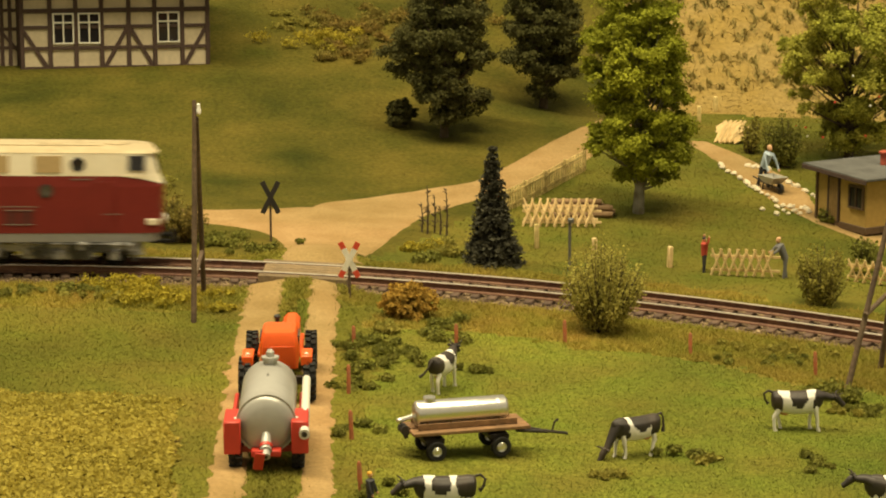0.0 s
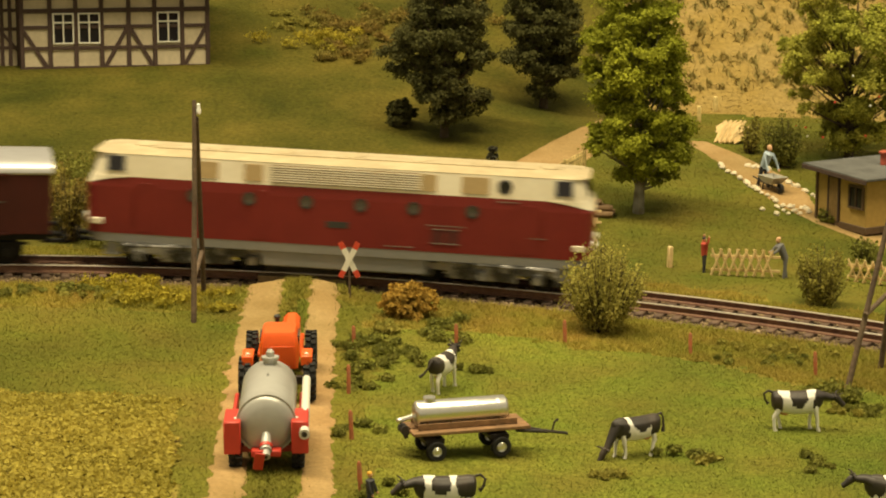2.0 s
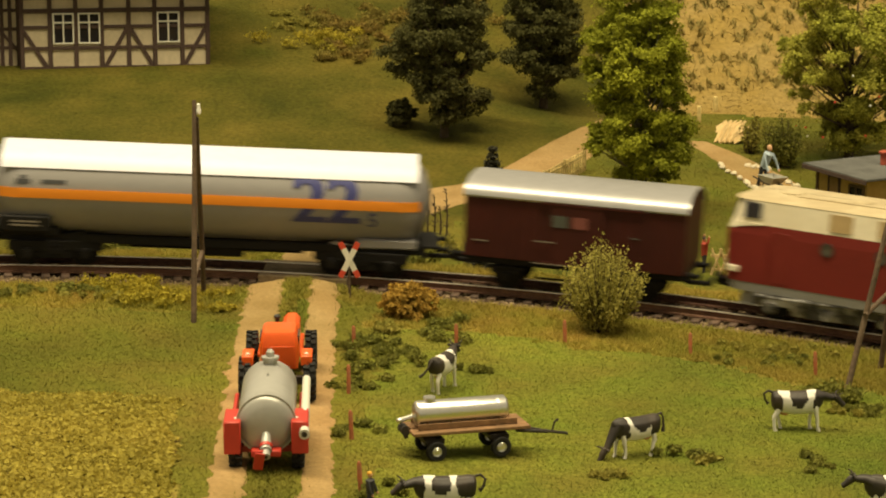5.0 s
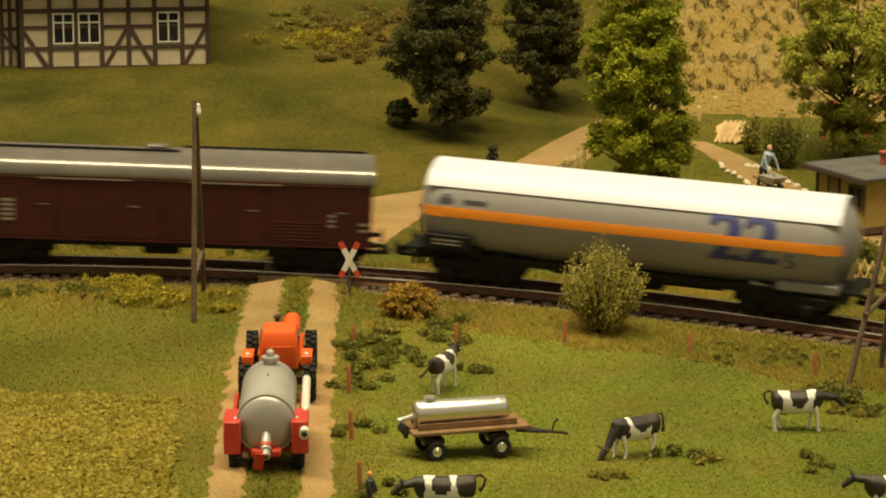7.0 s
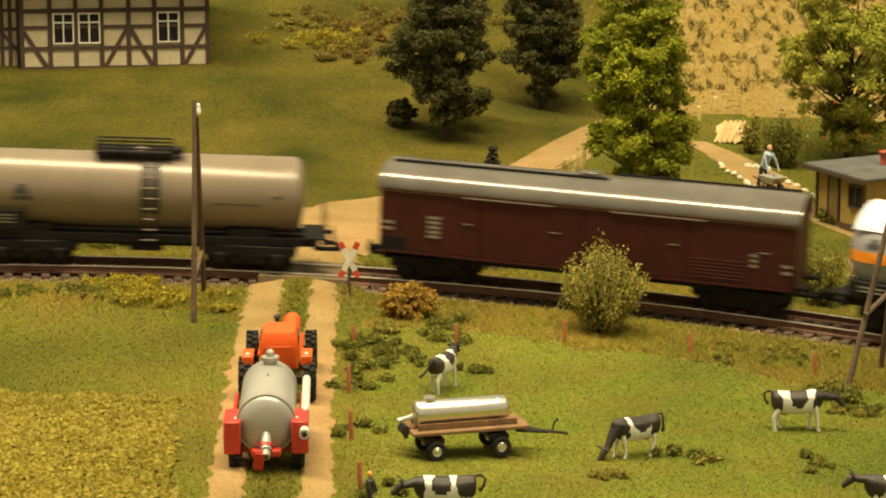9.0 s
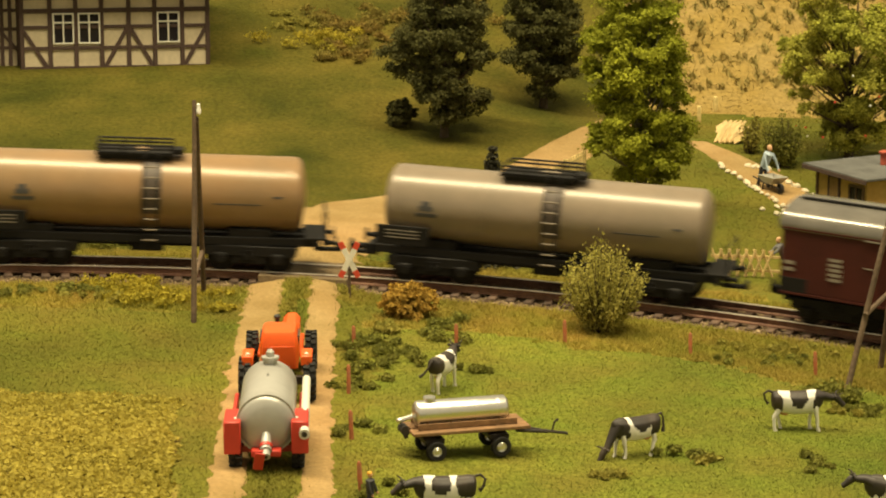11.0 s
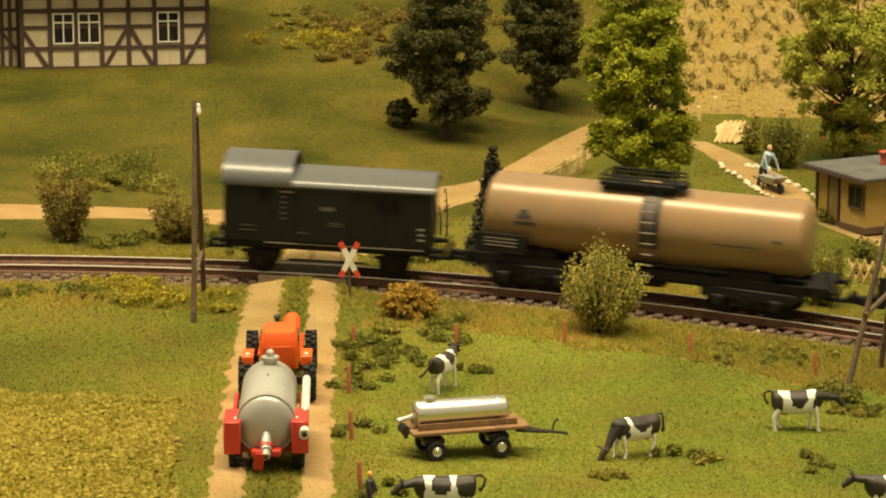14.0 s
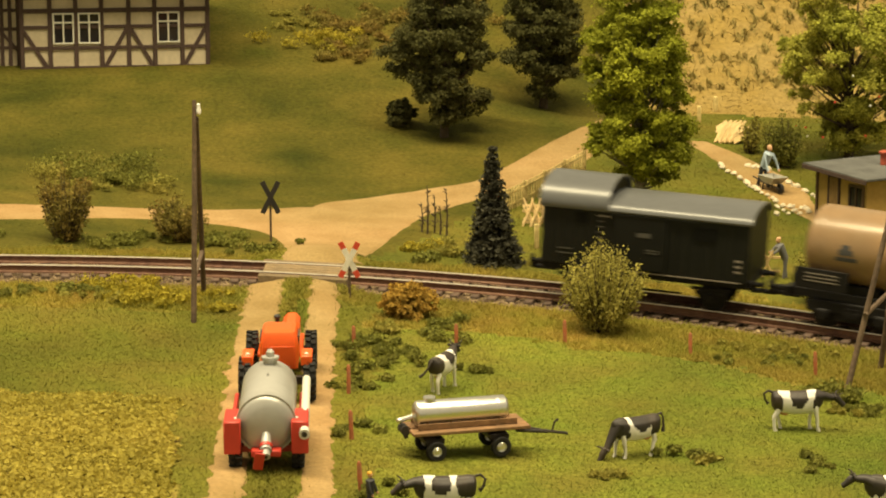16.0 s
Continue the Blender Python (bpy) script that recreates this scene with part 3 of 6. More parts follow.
# ---- trees and bushes ----
tree("broadleaf_tree", 7.2, 89.9, [(1.3, 0.6, 1.4), (2.0, 1.7, 1.9), (2.7, 2.15, 1.95), (3.9, 1.9, 1.95), (4.75, 1.45, 1.85), (5.25, 2.4, 1.8), (6.0, 2.35, 1.75), (6.6, 2.05, 1.65), (8.1, 1.4, 0.9), (8.8, 0.5, 0.3)],
     M["leaf_bright"], M["pale_bark"], "tall bright green broadleaf tree with a pale trunk", 96, 1500, 0.078, 0.6, 0.17)
tree("broadleaf_tree", 0.05, 101.2, [(0.9, 0.7, 1.8), (1.4, 1.2, 2.1), (2.0, 1.9, 2.0), (2.7, 2.4, 1.6), (3.6, 2.4, 2.2), (4.5, 2.2, 2.3), (5.4, 1.7, 1.9), (6.5, 1.1, 1.3), (7.4, 0.5, 0.5)],
     M["leaf_dark"], M["bark"], "dark green tree with a dense crown on the hillside", 64, 1200, 0.082, 0.64, 0.15)
tree("broadleaf_tree", 4.35, 106.6, [(0.3, 0.7, 0.7), (1.0, 0.8, 0.8), (1.6, 1.0, 1.7), (2.2, 1.6, 2.0), (3.2, 2.0, 2.0), (4.4, 1.8, 1.8), (6.0, 1.3, 1.3), (7.0, 0.5, 0.5)],
     M["leaf_dark"], M["bark"], "dark green tree with low branches beside the lane", 60, 1200, 0.082, 0.64, 0.15)
orchard = tree("apple_tree", 16.3, 98.6, [(0.6, 1.3, 1.3), (1.6, 1.8, 2.0), (2.6, 2.3, 2.5), (3.4, 2.9, 2.6), (4.4, 3.2, 2.6), (5.6, 3.3, 2.5), (7.2, 2.0, 1.6)],
               M["leaf_mid"], M["bark"], "green apple tree with small red and pale fruit", 62, 1200, 0.08, 0.58, 0.17)
fruit = Shape()
for i in range(16):
    a, h = random.uniform(3.2, 6.2), random.uniform(1.0, 4.6)
    r = np.interp(h, [0.6, 1.6, 3.2, 4.6, 6], [1.3, 2.3, 2.5, 2.2, 1.9]) * random.uniform(0.9, 1.04)
    fruit.slot = i % 2
    fruit.ball(math.cos(a) * r, math.sin(a) * r, h, 0.05, n=6, m=4)
tagged(part("fruit", fruit, [M["red"], M["white"]], orchard, "small red and pale apples"), kind="stuff")
tree("bush", -1.72, 102.4, [(0.15, 0.5), (0.6, 0.6), (1.1, 0.3)], M["leaf_dark"], M["bark"], "small dark green bush at the tree's foot", 16, 500, 0.1, 0.34, 0.05)
tree("bush", -1.05, 72.9, [(0.1, 0.7), (0.4, 0.84), (0.7, 0.66), (0.95, 0.3)], M["leaf_gold"], M["bark"], "dense golden-brown round bush beside the track", 46, 560, 0.06, 0.27, 0.05)
twiggy_bush(4.75, 71.9, 2.6, 2.75, M["leaf_pale"], "tall olive green leafy bush in front of the railway", 180, 85, 0.06, 0.2)
twiggy_bush(-12.7, 82.0, 2.0, 2.6, M["leaf_rust"], "tall rusty olive bush with leafy twigs behind the track", 85, 60, 0.075)
twiggy_bush(-9.0, 82.8, 2.0, 1.6, M["leaf_rust"], "broad olive bush at the foot of the hill", 90, 60, 0.075)
twiggy_bush(13.5, 97.6, 1.7, 2.2, M["leaf_low"], "dark olive bush beside the garden path", 110, 60, 0.075)
twiggy_bush(12.5, 99.5, 0.9, 1.7, M["leaf_olive"], "thin olive bush at the field edge", 30, 22, 0.1)
twiggy_bush(12.0, 76.9, 1.6, 2.0, M["leaf_olive"], "upright olive bush behind the track", 100, 55, 0.07)
twiggy_bush(14.6, 84.0, 1.0, 0.9, M["leaf_low"], "low bush below the hut", 30, 20, 0.1)
twiggy_bush(14.2, 89.4, 0.9, 0.6, M["leaf_low"], "low green plants at the hut's foot", 26, 20, 0.1)


def fir(x, y, h, w):
    t = thing("fir_tree", place(x, y), "dark grey-green fir with tiers of drooping branches", "fir tree")
    part("trunk", Shape().tube([(0, 0, -0.1), (0.02, 0, h * 0.5), (0, 0, h * 0.98)], [0.11, 0.07, 0.015], 7), M["bark"], t)
    pts, nor = [], []
    tiers = 19
    for i in range(tiers):
        z = h * (0.03 + 0.93 * i / (tiers - 1))
        r = w / 2 * (1 - i / tiers) ** 0.95 * random.uniform(0.85, 1.12) + 0.03
        arms = max(6, int(16 * (1 - i / tiers)))
        for k in range(arms):
            a, rr = 6.283 * (k + random.random() * 0.7) / arms, r * random.uniform(0.75, 1.1)
            for _ in range(int(100 * rr / w * 2) + 14):
                u = math.sqrt(random.random())
                d = np.array([math.cos(a), math.sin(a), 0])
                q = d * rr * u + np.array([random.gauss(0, 1), random.gauss(0, 1), random.gauss(0, 0.8)]) * (0.035 + 0.07 * rr / w * 2)
                pts.append([q[0], q[1], max(z + 0.2 - 0.52 * u * rr + q[2], 0.02)])
                nor.append([0, 0, 0.8])
    part("crown", raw_mesh("crown", *leaf_cloud(pts, 0.085, nor, 2.2), M["needle"]), None, t)


fir(1.65, 81.3, 3.85, 1.9)

# bare stalks beside the lane
for x, y, h in ((-0.55, 85.9, 1.75), (-0.3, 86.1, 1.35), (0.12, 85.4, 1.7), (-0.1, 85.8, 1.0), (-0.75, 86.2, 1.0)):
    t = thing("dead_stalk", place(x, y), "dark bare stalk with short side twigs", "plant", "stalks beside the lane")
    sh = Shape().tube([(0, 0, -0.05), (0.03, 0.02, h * 0.5), (-0.02, 0, h)], [0.035, 0.028, 0.012], 6)
    for k in range(int(h * 14)):
        z, a = random.uniform(0.15, 1) * h, random.uniform(0, 6.28)
        sh.rod((0, 0, z), (math.cos(a) * 0.13, math.sin(a) * 0.1, z + 0.06), 0.022, 0.012, 4)
    part("stem", sh, M["bark"], t)

# weeds along the verges
WEEDS = ((-2.1, 68.8, 1.6, 0.5, "leaf_low"), (-1.2, 67.6, 1.5, 0.5, "leaf_low"), (-2.2, 66.2, 1.2, 0.4, "leaf_low"), (-0.2, 70.3, 1.0, 0.55, "leaf_low"), (0.1, 71.6, 1.0, 0.5, "leaf_low"),
         (0.95, 66.4, 0.6, 0.35, "leaf_low"), (-2.4, 64.2, 0.9, 0.4, "leaf_low"), (-2.3, 60.0, 0.8, 0.35, "leaf_low"), (-1.5, 71.0, 1.2, 0.4, "leaf_olive"),
         (-11.3, 74.2, 1.5, 0.45, "leaf_low"), (-12.8, 73.8, 1.2, 0.35, "leaf_low"), (-10.2, 73.4, 1.3, 0.45, "leaf_olive"), (-9.8, 75.0, 1.6, 0.75, "leaf_yellow"), (-9.2, 74.0, 1.4, 0.6, "leaf_yellow"), (-8.7, 73.2, 1.5, 0.65, "leaf_yellow"), (-8.0, 74.2, 1.0, 0.4, "leaf_yellow"), (-6.9, 72.6, 0.9, 0.4, "leaf_yellow"), (-7.0, 74.6, 0.7, 0.35, "leaf_yellow"),
         (-14.2, 93.6, 2.2, 0.9, "leaf_olive"), (-12.9, 94.2, 2.6, 1.3, "leaf_low"), (-11.9, 93.0, 2.2, 1.0, "leaf_low"), (-11.0, 92.2, 1.8, 0.7, "leaf_olive"), (-13.4, 91.6, 1.6, 0.6, "leaf_olive"),
         (-11.6, 81.8, 1.8, 0.5, "leaf_low"), (-10.4, 82.6, 1.6, 0.45, "leaf_low"), (-7.2, 82.6, 1.6, 0.5, "leaf_low"), (-6.2, 81.2, 1.4, 0.4, "leaf_low"), (-15.5, 82.2, 1.4, 0.35, "leaf_low"),
         (-0.6, 81.0, 1.2, 0.45, "leaf_low"), (-0.8, 83.0, 1.4, 0.5, "leaf_yellow"), (0.5, 82.2, 1.2, 0.5, "leaf_olive"), (0.2, 84.0, 0.8, 0.5, "leaf_olive"),
         (5.75, 58.9, 0.8, 0.4, "leaf_low"), (6.35, 58.5, 0.7, 0.3, "leaf_olive"), (3.75, 56.9, 0.8, 0.3, "leaf_olive"), (10.3, 65.4, 0.9, 0.75, "leaf_low"), (10.9, 65.0, 0.9, 0.6, "leaf_low"), (11.5, 63.6, 1.1, 0.4, "leaf_low"), (10.4, 63.6, 0.8, 0.25, "leaf_olive"), (9.3, 58.8, 0.9, 0.3, "leaf_low"), (9.2, 69.2, 1.6, 0.3, "leaf_low"), (10.0, 70.5, 1.5, 0.3, "leaf_olive"), (8.4, 70.4, 1.0, 0.25, "leaf_olive"),
         (-1.4, 54.9, 0.9, 0.35, "leaf_low"), (5.0, 54.4, 0.8, 0.15, "leaf_olive"), (14.2, 82.2, 1.0, 0.5, "leaf_olive"), (-1.2, 113.5, 2.4, 0.6, "leaf_rust"), (-3.6, 113.0, 3.0, 0.8, "leaf_rust"), (-4.6, 110.6, 2.4, 0.6, "leaf_rust"), (-5.6, 112.4, 2.6, 0.8, "leaf_yellow"), (-5.2, 114.6, 2.6, 0.8, "leaf_rust"), (-2.4, 116.0, 2.6, 0.8, "leaf_rust"), (-6.6, 114.6, 2.0, 0.6, "leaf_olive"), (0.6, 117.0, 2.6, 0.8, "leaf_rust"))
for x, y, w, h, k in WEEDS:
    low_weed(x, y, w, h, M[k], {"leaf_low": "low dark green weeds in the grass", "leaf_olive": "low olive weeds in the grass", "leaf_yellow": "yellow-green flowering weeds", "leaf_rust": "rough rusty brown grass tuft on the hillside"}[k])

# turnip field in rough rows
pts, nor = [], []
for x, y in scatter(10500, -14, -6.2, 49, 62.4, lambda x, y: zone(x, y) == 5 and x > -0.215 * y):
    g = ground(x, y)
    row = 0.5 + 0.5 * math.sin(y * 6.283 / 0.55 + edge_noise(x, y, 2) * 2)
    if random.random() > (0.3 + 0.7 * row) * min(1, 0.25 + (62.4 - y) * 1.2):
        continue
    for _ in range(5):
        a = random.uniform(0, 6.283)
        pts.append([x + math.cos(a) * 0.09, y + math.sin(a) * 0.09, g + random.uniform(0.02, 0.085)])
        nor.append([math.cos(a) * 0.5, math.sin(a) * 0.5, 0.9])
tagged(new("turnip_leaves", raw_mesh("turnip_leaves", *leaf_cloud(pts, 0.105, nor, 1.3), M["crop_leaf"])), "yellow-green leafy turnip crop in rough rows", "crop", kind="stuff")


# ---- poles, signs, fences ----
def a_pole(name, feet, top, bar, label):
    t = thing(name, pose(0, 0, 0), label, "pole")
    tx, ty_, tz_ = top
    for k, (x, y) in enumerate(feet):
        part("pole_leg", Shape().tube([(x, y, ground(x, y) - 0.1), ((x + tx) / 2, (y + ty_) / 2 , (ground(x, y) + tz_) / 2), (tx + (k - 0.5) * 0.06, ty_, tz_ - 0.5 * k)], [0.085, 0.078, 0.06], 10), M["pole"], t)
    if bar:
        p, q = bar
        part("cross_brace", Shape().rod(p, q, 0.07, n=8), M["pole"], t)
    ins = Shape().disc_lathe("z", [(0, 0.03), (0.04, 0.07), (0.16, 0.075), (0.2, 0.05), (0.3, 0.055), (0.34, 0.02)], 10, (tx + 0.1, ty_ - 0.06, tz_ - 0.42))
    part("insulator", ins, M["porcelain"], t, "white porcelain insulator")
    return t


a_pole("telegraph_pole", [(-7.31, 70.87), (-7.39, 74.9)], (-7.28, 72.3, 6.38), ((-7.31, 71.6, 1.3), (-7.36, 74.2, 1.45)), "double-legged dark wooden telegraph pole")
a_pole("telegraph_pole", [(11.11, 66.17), (12.5, 68.81)], (12.95, 67.6, 6.4), ((11.6, 66.45, 1.25), (12.62, 68.5, 1.45)), "leaning double-legged wooden telegraph pole with a brace")


def crossbuck(x, y, h, rz, back):
    t = thing("level_crossing_sign", place(x, y, rz=rz), "dark back of a cross-shaped level crossing sign" if back else "red and white cross-shaped level crossing sign", "road sign", "level crossing signs")
    part("post", Shape().rod((0, 0, -0.1), (0, 0, h + 0.1), 0.04, n=8), M["pole"], t, "dark brown post")
    for lean in (-1, 1):
        arm = Shape()
        for k, (a, b) in enumerate(((-0.61, -0.38), (-0.38, 0.38), (0.38, 0.61))):
            arm.slot = 0 if k == 1 else 1
            m = pose(0, -0.06 - 0.012 * lean, h + 0.02, 0, lean * 27, 0)
            arm.add([m @ Vector(p) for p in [(i, j, k2) for i in (-0.085, 0.085) for j in (-0.012, 0.012) for k2 in (a, b)]],
                    [(0, 1, 3, 2), (4, 6, 7, 5), (0, 4, 5, 1), (2, 3, 7, 6), (0, 2, 6, 4), (1, 5, 7, 3)])
        part("arm", arm, [M["black"], M["black"]] if back else [M["white"], M["red"]], t)


crossbuck(-2.87, 74.5, 1.16, -4, False)
crossbuck(-5.89, 83.3, 1.52, 5, True)
for x, y, h in ((-2.52, 68.38, 0.72), (-2.5, 63.58, 0.78), (-2.26, 59.19, 0.74), (-1.9, 54.9, 0.72), (0.39, 69.63, 0.6), (3.56, 70.37, 0.68), (7.14, 69.57, 0.64), (10.47, 67.65, 0.7)):
    t = thing("fence_post", place(x, y, rz=random.uniform(0, 90), rx=random.uniform(-3, 3), ry=random.uniform(-4, 4)), "red-brown wooden pasture fence post", "fence post", "pasture fence posts")
    part("stake", Shape().tube([(0, 0, -0.1), (0, 0, h - 0.06), (0, 0, h)], [0.058, 0.055, 0.03], 7), M["post"], t)
for x, y, h, k in ((3.24, 84.1, 0.85, "fence_wood"), (5.17, 82.65, 0.75, "new_wood"), (7.64, 81.86, 0.72, "new_wood"), (11.9, 107.6, 0.65, "fence_wood"), (10.99, 105.4, 0.7, "fence_wood")):
    t = thing("wooden_post", place(x, y, rz=random.uniform(0, 30), ry=random.uniform(-3, 3)), "pale squared wooden garden post", "fence post", "garden posts")
    part("stake", Shape().box(0, 0, h / 2 - 0.05, 0.16, 0.16, h + 0.1, c=0.02), M[k], t)
t = thing("metal_post", place(4.2, 80.6), "grey metal post with a small head", "post")
M["steel"] = material("painted_steel", (0.16, 0.16, 0.15), 0.5, 0.5, 0.15, 6, 0.1)
part("mast", Shape().rod((0, 0, -0.1), (0, 0, 1.75), 0.05, n=8), M["steel"], t)
part("lamp_head", Shape().box(0.03, 0, 1.7, 0.2, 0.2, 0.16, c=0.03), M["steel"], t)


def lattice(x, y, length, h, rz, tilt, mat, label, up=0.0, step=0.28):
    """Hunter's fence panel: crossed half-round slats on rails."""
    t = thing("lattice_fence_panel", place(x, y, rz=rz, rx=tilt, up=up), label, "fence", "lattice fence panels")
    n = int(length / step)
    for i in range(n):
        for s in (-1, 1):
            u = (i + 0.5) * step
            part("slat", Shape().rod((u - s * step * 0.62, -0.03 * s, 0.0), (u + s * step * 0.62, -0.03 * s, h), 0.036, n=6), mat, t)
    for z in (h * 0.2, h * 0.72):
        part("fence_rail", Shape().box(length / 2, 0.05, z, length + 0.1, 0.05, 0.09, c=0.01), mat, t)
    return t


lattice(2.9, 87.6, 2.75, 0.78, -1, -8, M["new_wood"], "pale new lattice fence panel leaning on the log pile")
lattice(2.95, 88.0, 2.6, 0.95, -1, -20, M["new_wood"], "second pale lattice panel stacked behind the first")
lattice(8.97, 80.9, 2.2, 0.9, -9, 0, M["new_wood"], "pale new lattice fence panel held upright by two figures")
lattice(13.5, 80.8, 1.9, 0.75, -30, 0, M["new_wood"], "pale lattice fence panel below the hut")
for k in range(7):
    lattice(11.2 + 0.07 * k, 101.0 + 0.05 * k, 0.95, 0.85, -14, -44 + 1.5 * k, M["new_wood"], "short lattice panel in a leaning stack", 0.02 + 0.02 * k, 0.2)


def picket(p, q, label):
    (x0, y0), (x1, y1) = p, q
    L = math.hypot(x1 - x0, y1 - y0)
    t = thing("picket_fence", place(x0, y0, rz=math.degrees(math.atan2(y1 - y0, x1 - x0))), label, "fence", "picket fence along the lane")
    dz = ground(x1, y1) - ground(x0, y0)
    n = int(L / 0.2)
    for i in range(n):
        u = (i + 0.5) / n
        part("picket", Shape().box(u * L, 0, 0.42 + dz * u, 0.1, 0.045, 0.84, c=0.008), M["fence_wood"], t)
    for z in (0.22, 0.66):
        part("fence_rail", Shape().loft([[(a * L, -0.035, z - 0.04 + dz * a), (a * L, -0.015, z - 0.04 + dz * a), (a * L, -0.015, z + 0.04 + dz * a), (a * L, -0.035, z + 0.04 + dz * a)] for a in (0, 1)]), M["fence_wood"], t)
    for u in (0.0, 1.0):
        part("fence_post", Shape().box(u * L, 0.05, 0.4 + dz * u, 0.1, 0.1, 0.95, c=0.015), M["fence_wood"], t)


FENCE = [(2.3, 90.0), (3.1, 91.5), (3.9, 93.0), (4.75, 94.6), (5.6, 96.1)]
for a, b in zip(FENCE, FENCE[1:]):
    picket(a, b, "yellowish wooden picket fence bordering the lane")

# log pile
t = thing("log_pile", place(4.0, 89.1, rz=-2), "stacked brown logs behind the leaning fence panel", "log pile")
for i, (dy, dz, L) in enumerate(((0, 0.12, 2.3), (0.25, 0.12, 2.2), (0.5, 0.12, 2.4), (0.12, 0.33, 2.3), (0.38, 0.33, 2.2), (0.25, 0.54, 1.9), (0.75, 0.12, 2.1), (0.63, 0.33, 2.0))):
    part("log", Shape().rod((-0.15 + 0.05 * (i % 3), dy, dz), (L - 0.1, dy, dz), 0.12, 0.115, 9), M["log"], t)

# stones along the garden path
stone_mesh = []
for k in range(4):
    sh = Shape().ball(0, 0, 0.06, 0.13, 0.1, 0.09, 7, 4)
    sh.v = [(x * (1 + random.uniform(-0.2, 0.2)), y * (1 + random.uniform(-0.2, 0.2)), z * (1 + random.uniform(-0.2, 0.2))) for x, y, z in sh.v]
    stone_mesh.append(build_mesh("border_stone", sh, M["stone"]))
EDGE_A = [(11.0, 97.3), (11.25, 96.3), (11.6, 95.2), (11.95, 94.1), (12.3, 93.0), (12.9, 91.4), (13.2, 90.6)]
EDGE_B = [(12.5, 97.2), (12.9, 96.0), (13.4, 95.0), (13.9, 94.0), (14.2, 93.0)]
spots = [along(EDGE_A, i / 21) for i in range(22)] + [along(EDGE_B, i / 15) for i in range(16)] + [(13.0 + random.gauss(0, 0.3), 91.0 + random.gauss(0, 0.35)) for _ in range(12)] + [(12.3 + random.gauss(0, 0.3), 97.2 + random.gauss(0, 0.3)) for _ in range(8)]
for i, (x, y) in enumerate(spots):
    ob = new("border_stone", stone_mesh[i % 4])
    ob.matrix_basis = place(x + random.uniform(-0.08, 0.08), y + random.uniform(-0.15, 0.15), rz=random.uniform(0, 360)) @ Matrix.Scale(random.uniform(0.6, 1.25), 4)
    tagged(ob, "pale border stone beside the garden path", "stone", "path border stones")


# ---- house and hut ----
M["plaster"] = material("house_plaster", (0.62, 0.53, 0.38), 0.85, 0, 0.08, 6, 0.2, (0.54, 0.46, 0.32), 0.4, 1)
M["timber"] = material("dark_timber", (0.070, 0.042, 0.034), 0.8, 0, 0.25, 7, 0.3)
M["tile_roof"] = material("roof_tile", (0.12, 0.05, 0.035), 0.85, 0, 0.25, 5, 0.4)
M["pane"] = material("dark_pane", (0.02, 0.018, 0.022), 0.08, 0, 0.05, 2, 0)
M["hut_wall"] = material("ochre_hut_wall", (0.47, 0.32, 0.09), 0.8, 0, 0.1, 6, 0.2, (0.40, 0.26, 0.07), 0.4, 1.2)
M["felt"] = material("roof_felt", (0.11, 0.112, 0.11), 0.85, 0, 0.15, 8, 0.3, (0.075, 0.075, 0.074), 0.4, 1)
M["brown"] = material("brown_paint", (0.10, 0.06, 0.03), 0.7, 0, 0.2, 6, 0.2)
M["door_tan"] = material("tan_door_wood", (0.27, 0.17, 0.06), 0.75, 0, 0.15, 6, 0.2)
M["brick_red"] = material("chimney_brick", (0.34, 0.07, 0.04), 0.8, 0, 0.2, 7, 0.3)

house = thing("farmhouse", pose(-18.43 * K, 108.15 * K, 2.62 * K, 0, 0, 8.4), "half-timbered farmhouse with beige plaster and dark brown beams", "house")
W, HH, D = 8.15, 4.2, 6.0
part("wall", Shape().box(W / 2, D / 2, HH / 2 - 0.15, W, D, HH + 0.3), M["plaster"], house)
part("annex_wall", Shape().box(-2.5, D / 2 + 0.5, HH / 2 - 0.15, 4.96, D, HH + 0.3), M["plaster"], house)


def beam(x0, z0, x1, z1, w=0.2, y=-0.03, name="beam"):
    L, a = math.hypot(x1 - x0, z1 - z0), math.degrees(math.atan2(z1 - z0, x1 - x0))
    part(name, Shape().box((x0 + x1) / 2, y, (z0 + z1) / 2, L, 0.09, w, 0, -a, 0, c=0.012), M["timber"], house)


for z in (0.08, 0.98, 1.9, 2.62, 3.2):
    beam(-0.08, z, W + 0.08, z, 0.2 if z in (0.08, 2.62) else 0.15)
for x in (0.02, 1.24, 2.36, 3.48, 4.66, 5.8, 7.0, W - 0.04):
    beam(x, 0.1, x, 3.2, 0.19, -0.036)
for a in ((0.1, 1.75, 1.1, 0.12), (4.6, 1.85, 3.62, 0.15), (4.72, 1.85, 5.7, 0.15), (8.05, 1.85, 7.08, 0.15)):
    beam(*a, 0.17, -0.026, "brace")
for x in (-0.15, -0.5, -0.85, -1.5, -2.2, -3.0):
    beam(x, 0.05, x, 3.2, 0.16, 0.46)
for z in (0.08, 0.98, 1.8, 2.62):
    beam(-3.2, z, -0.05, z, 0.14, 0.466)
beam(-0.15, 0.8, -1.4, 2.3, 0.13, 0.455, "brace")
for side_y in (1.5, 3.0, 4.5):
    part("beam", Shape().box(W + 0.03, side_y, 1.35, 0.09, 0.19, 2.6, c=0.012), M["timber"], house)
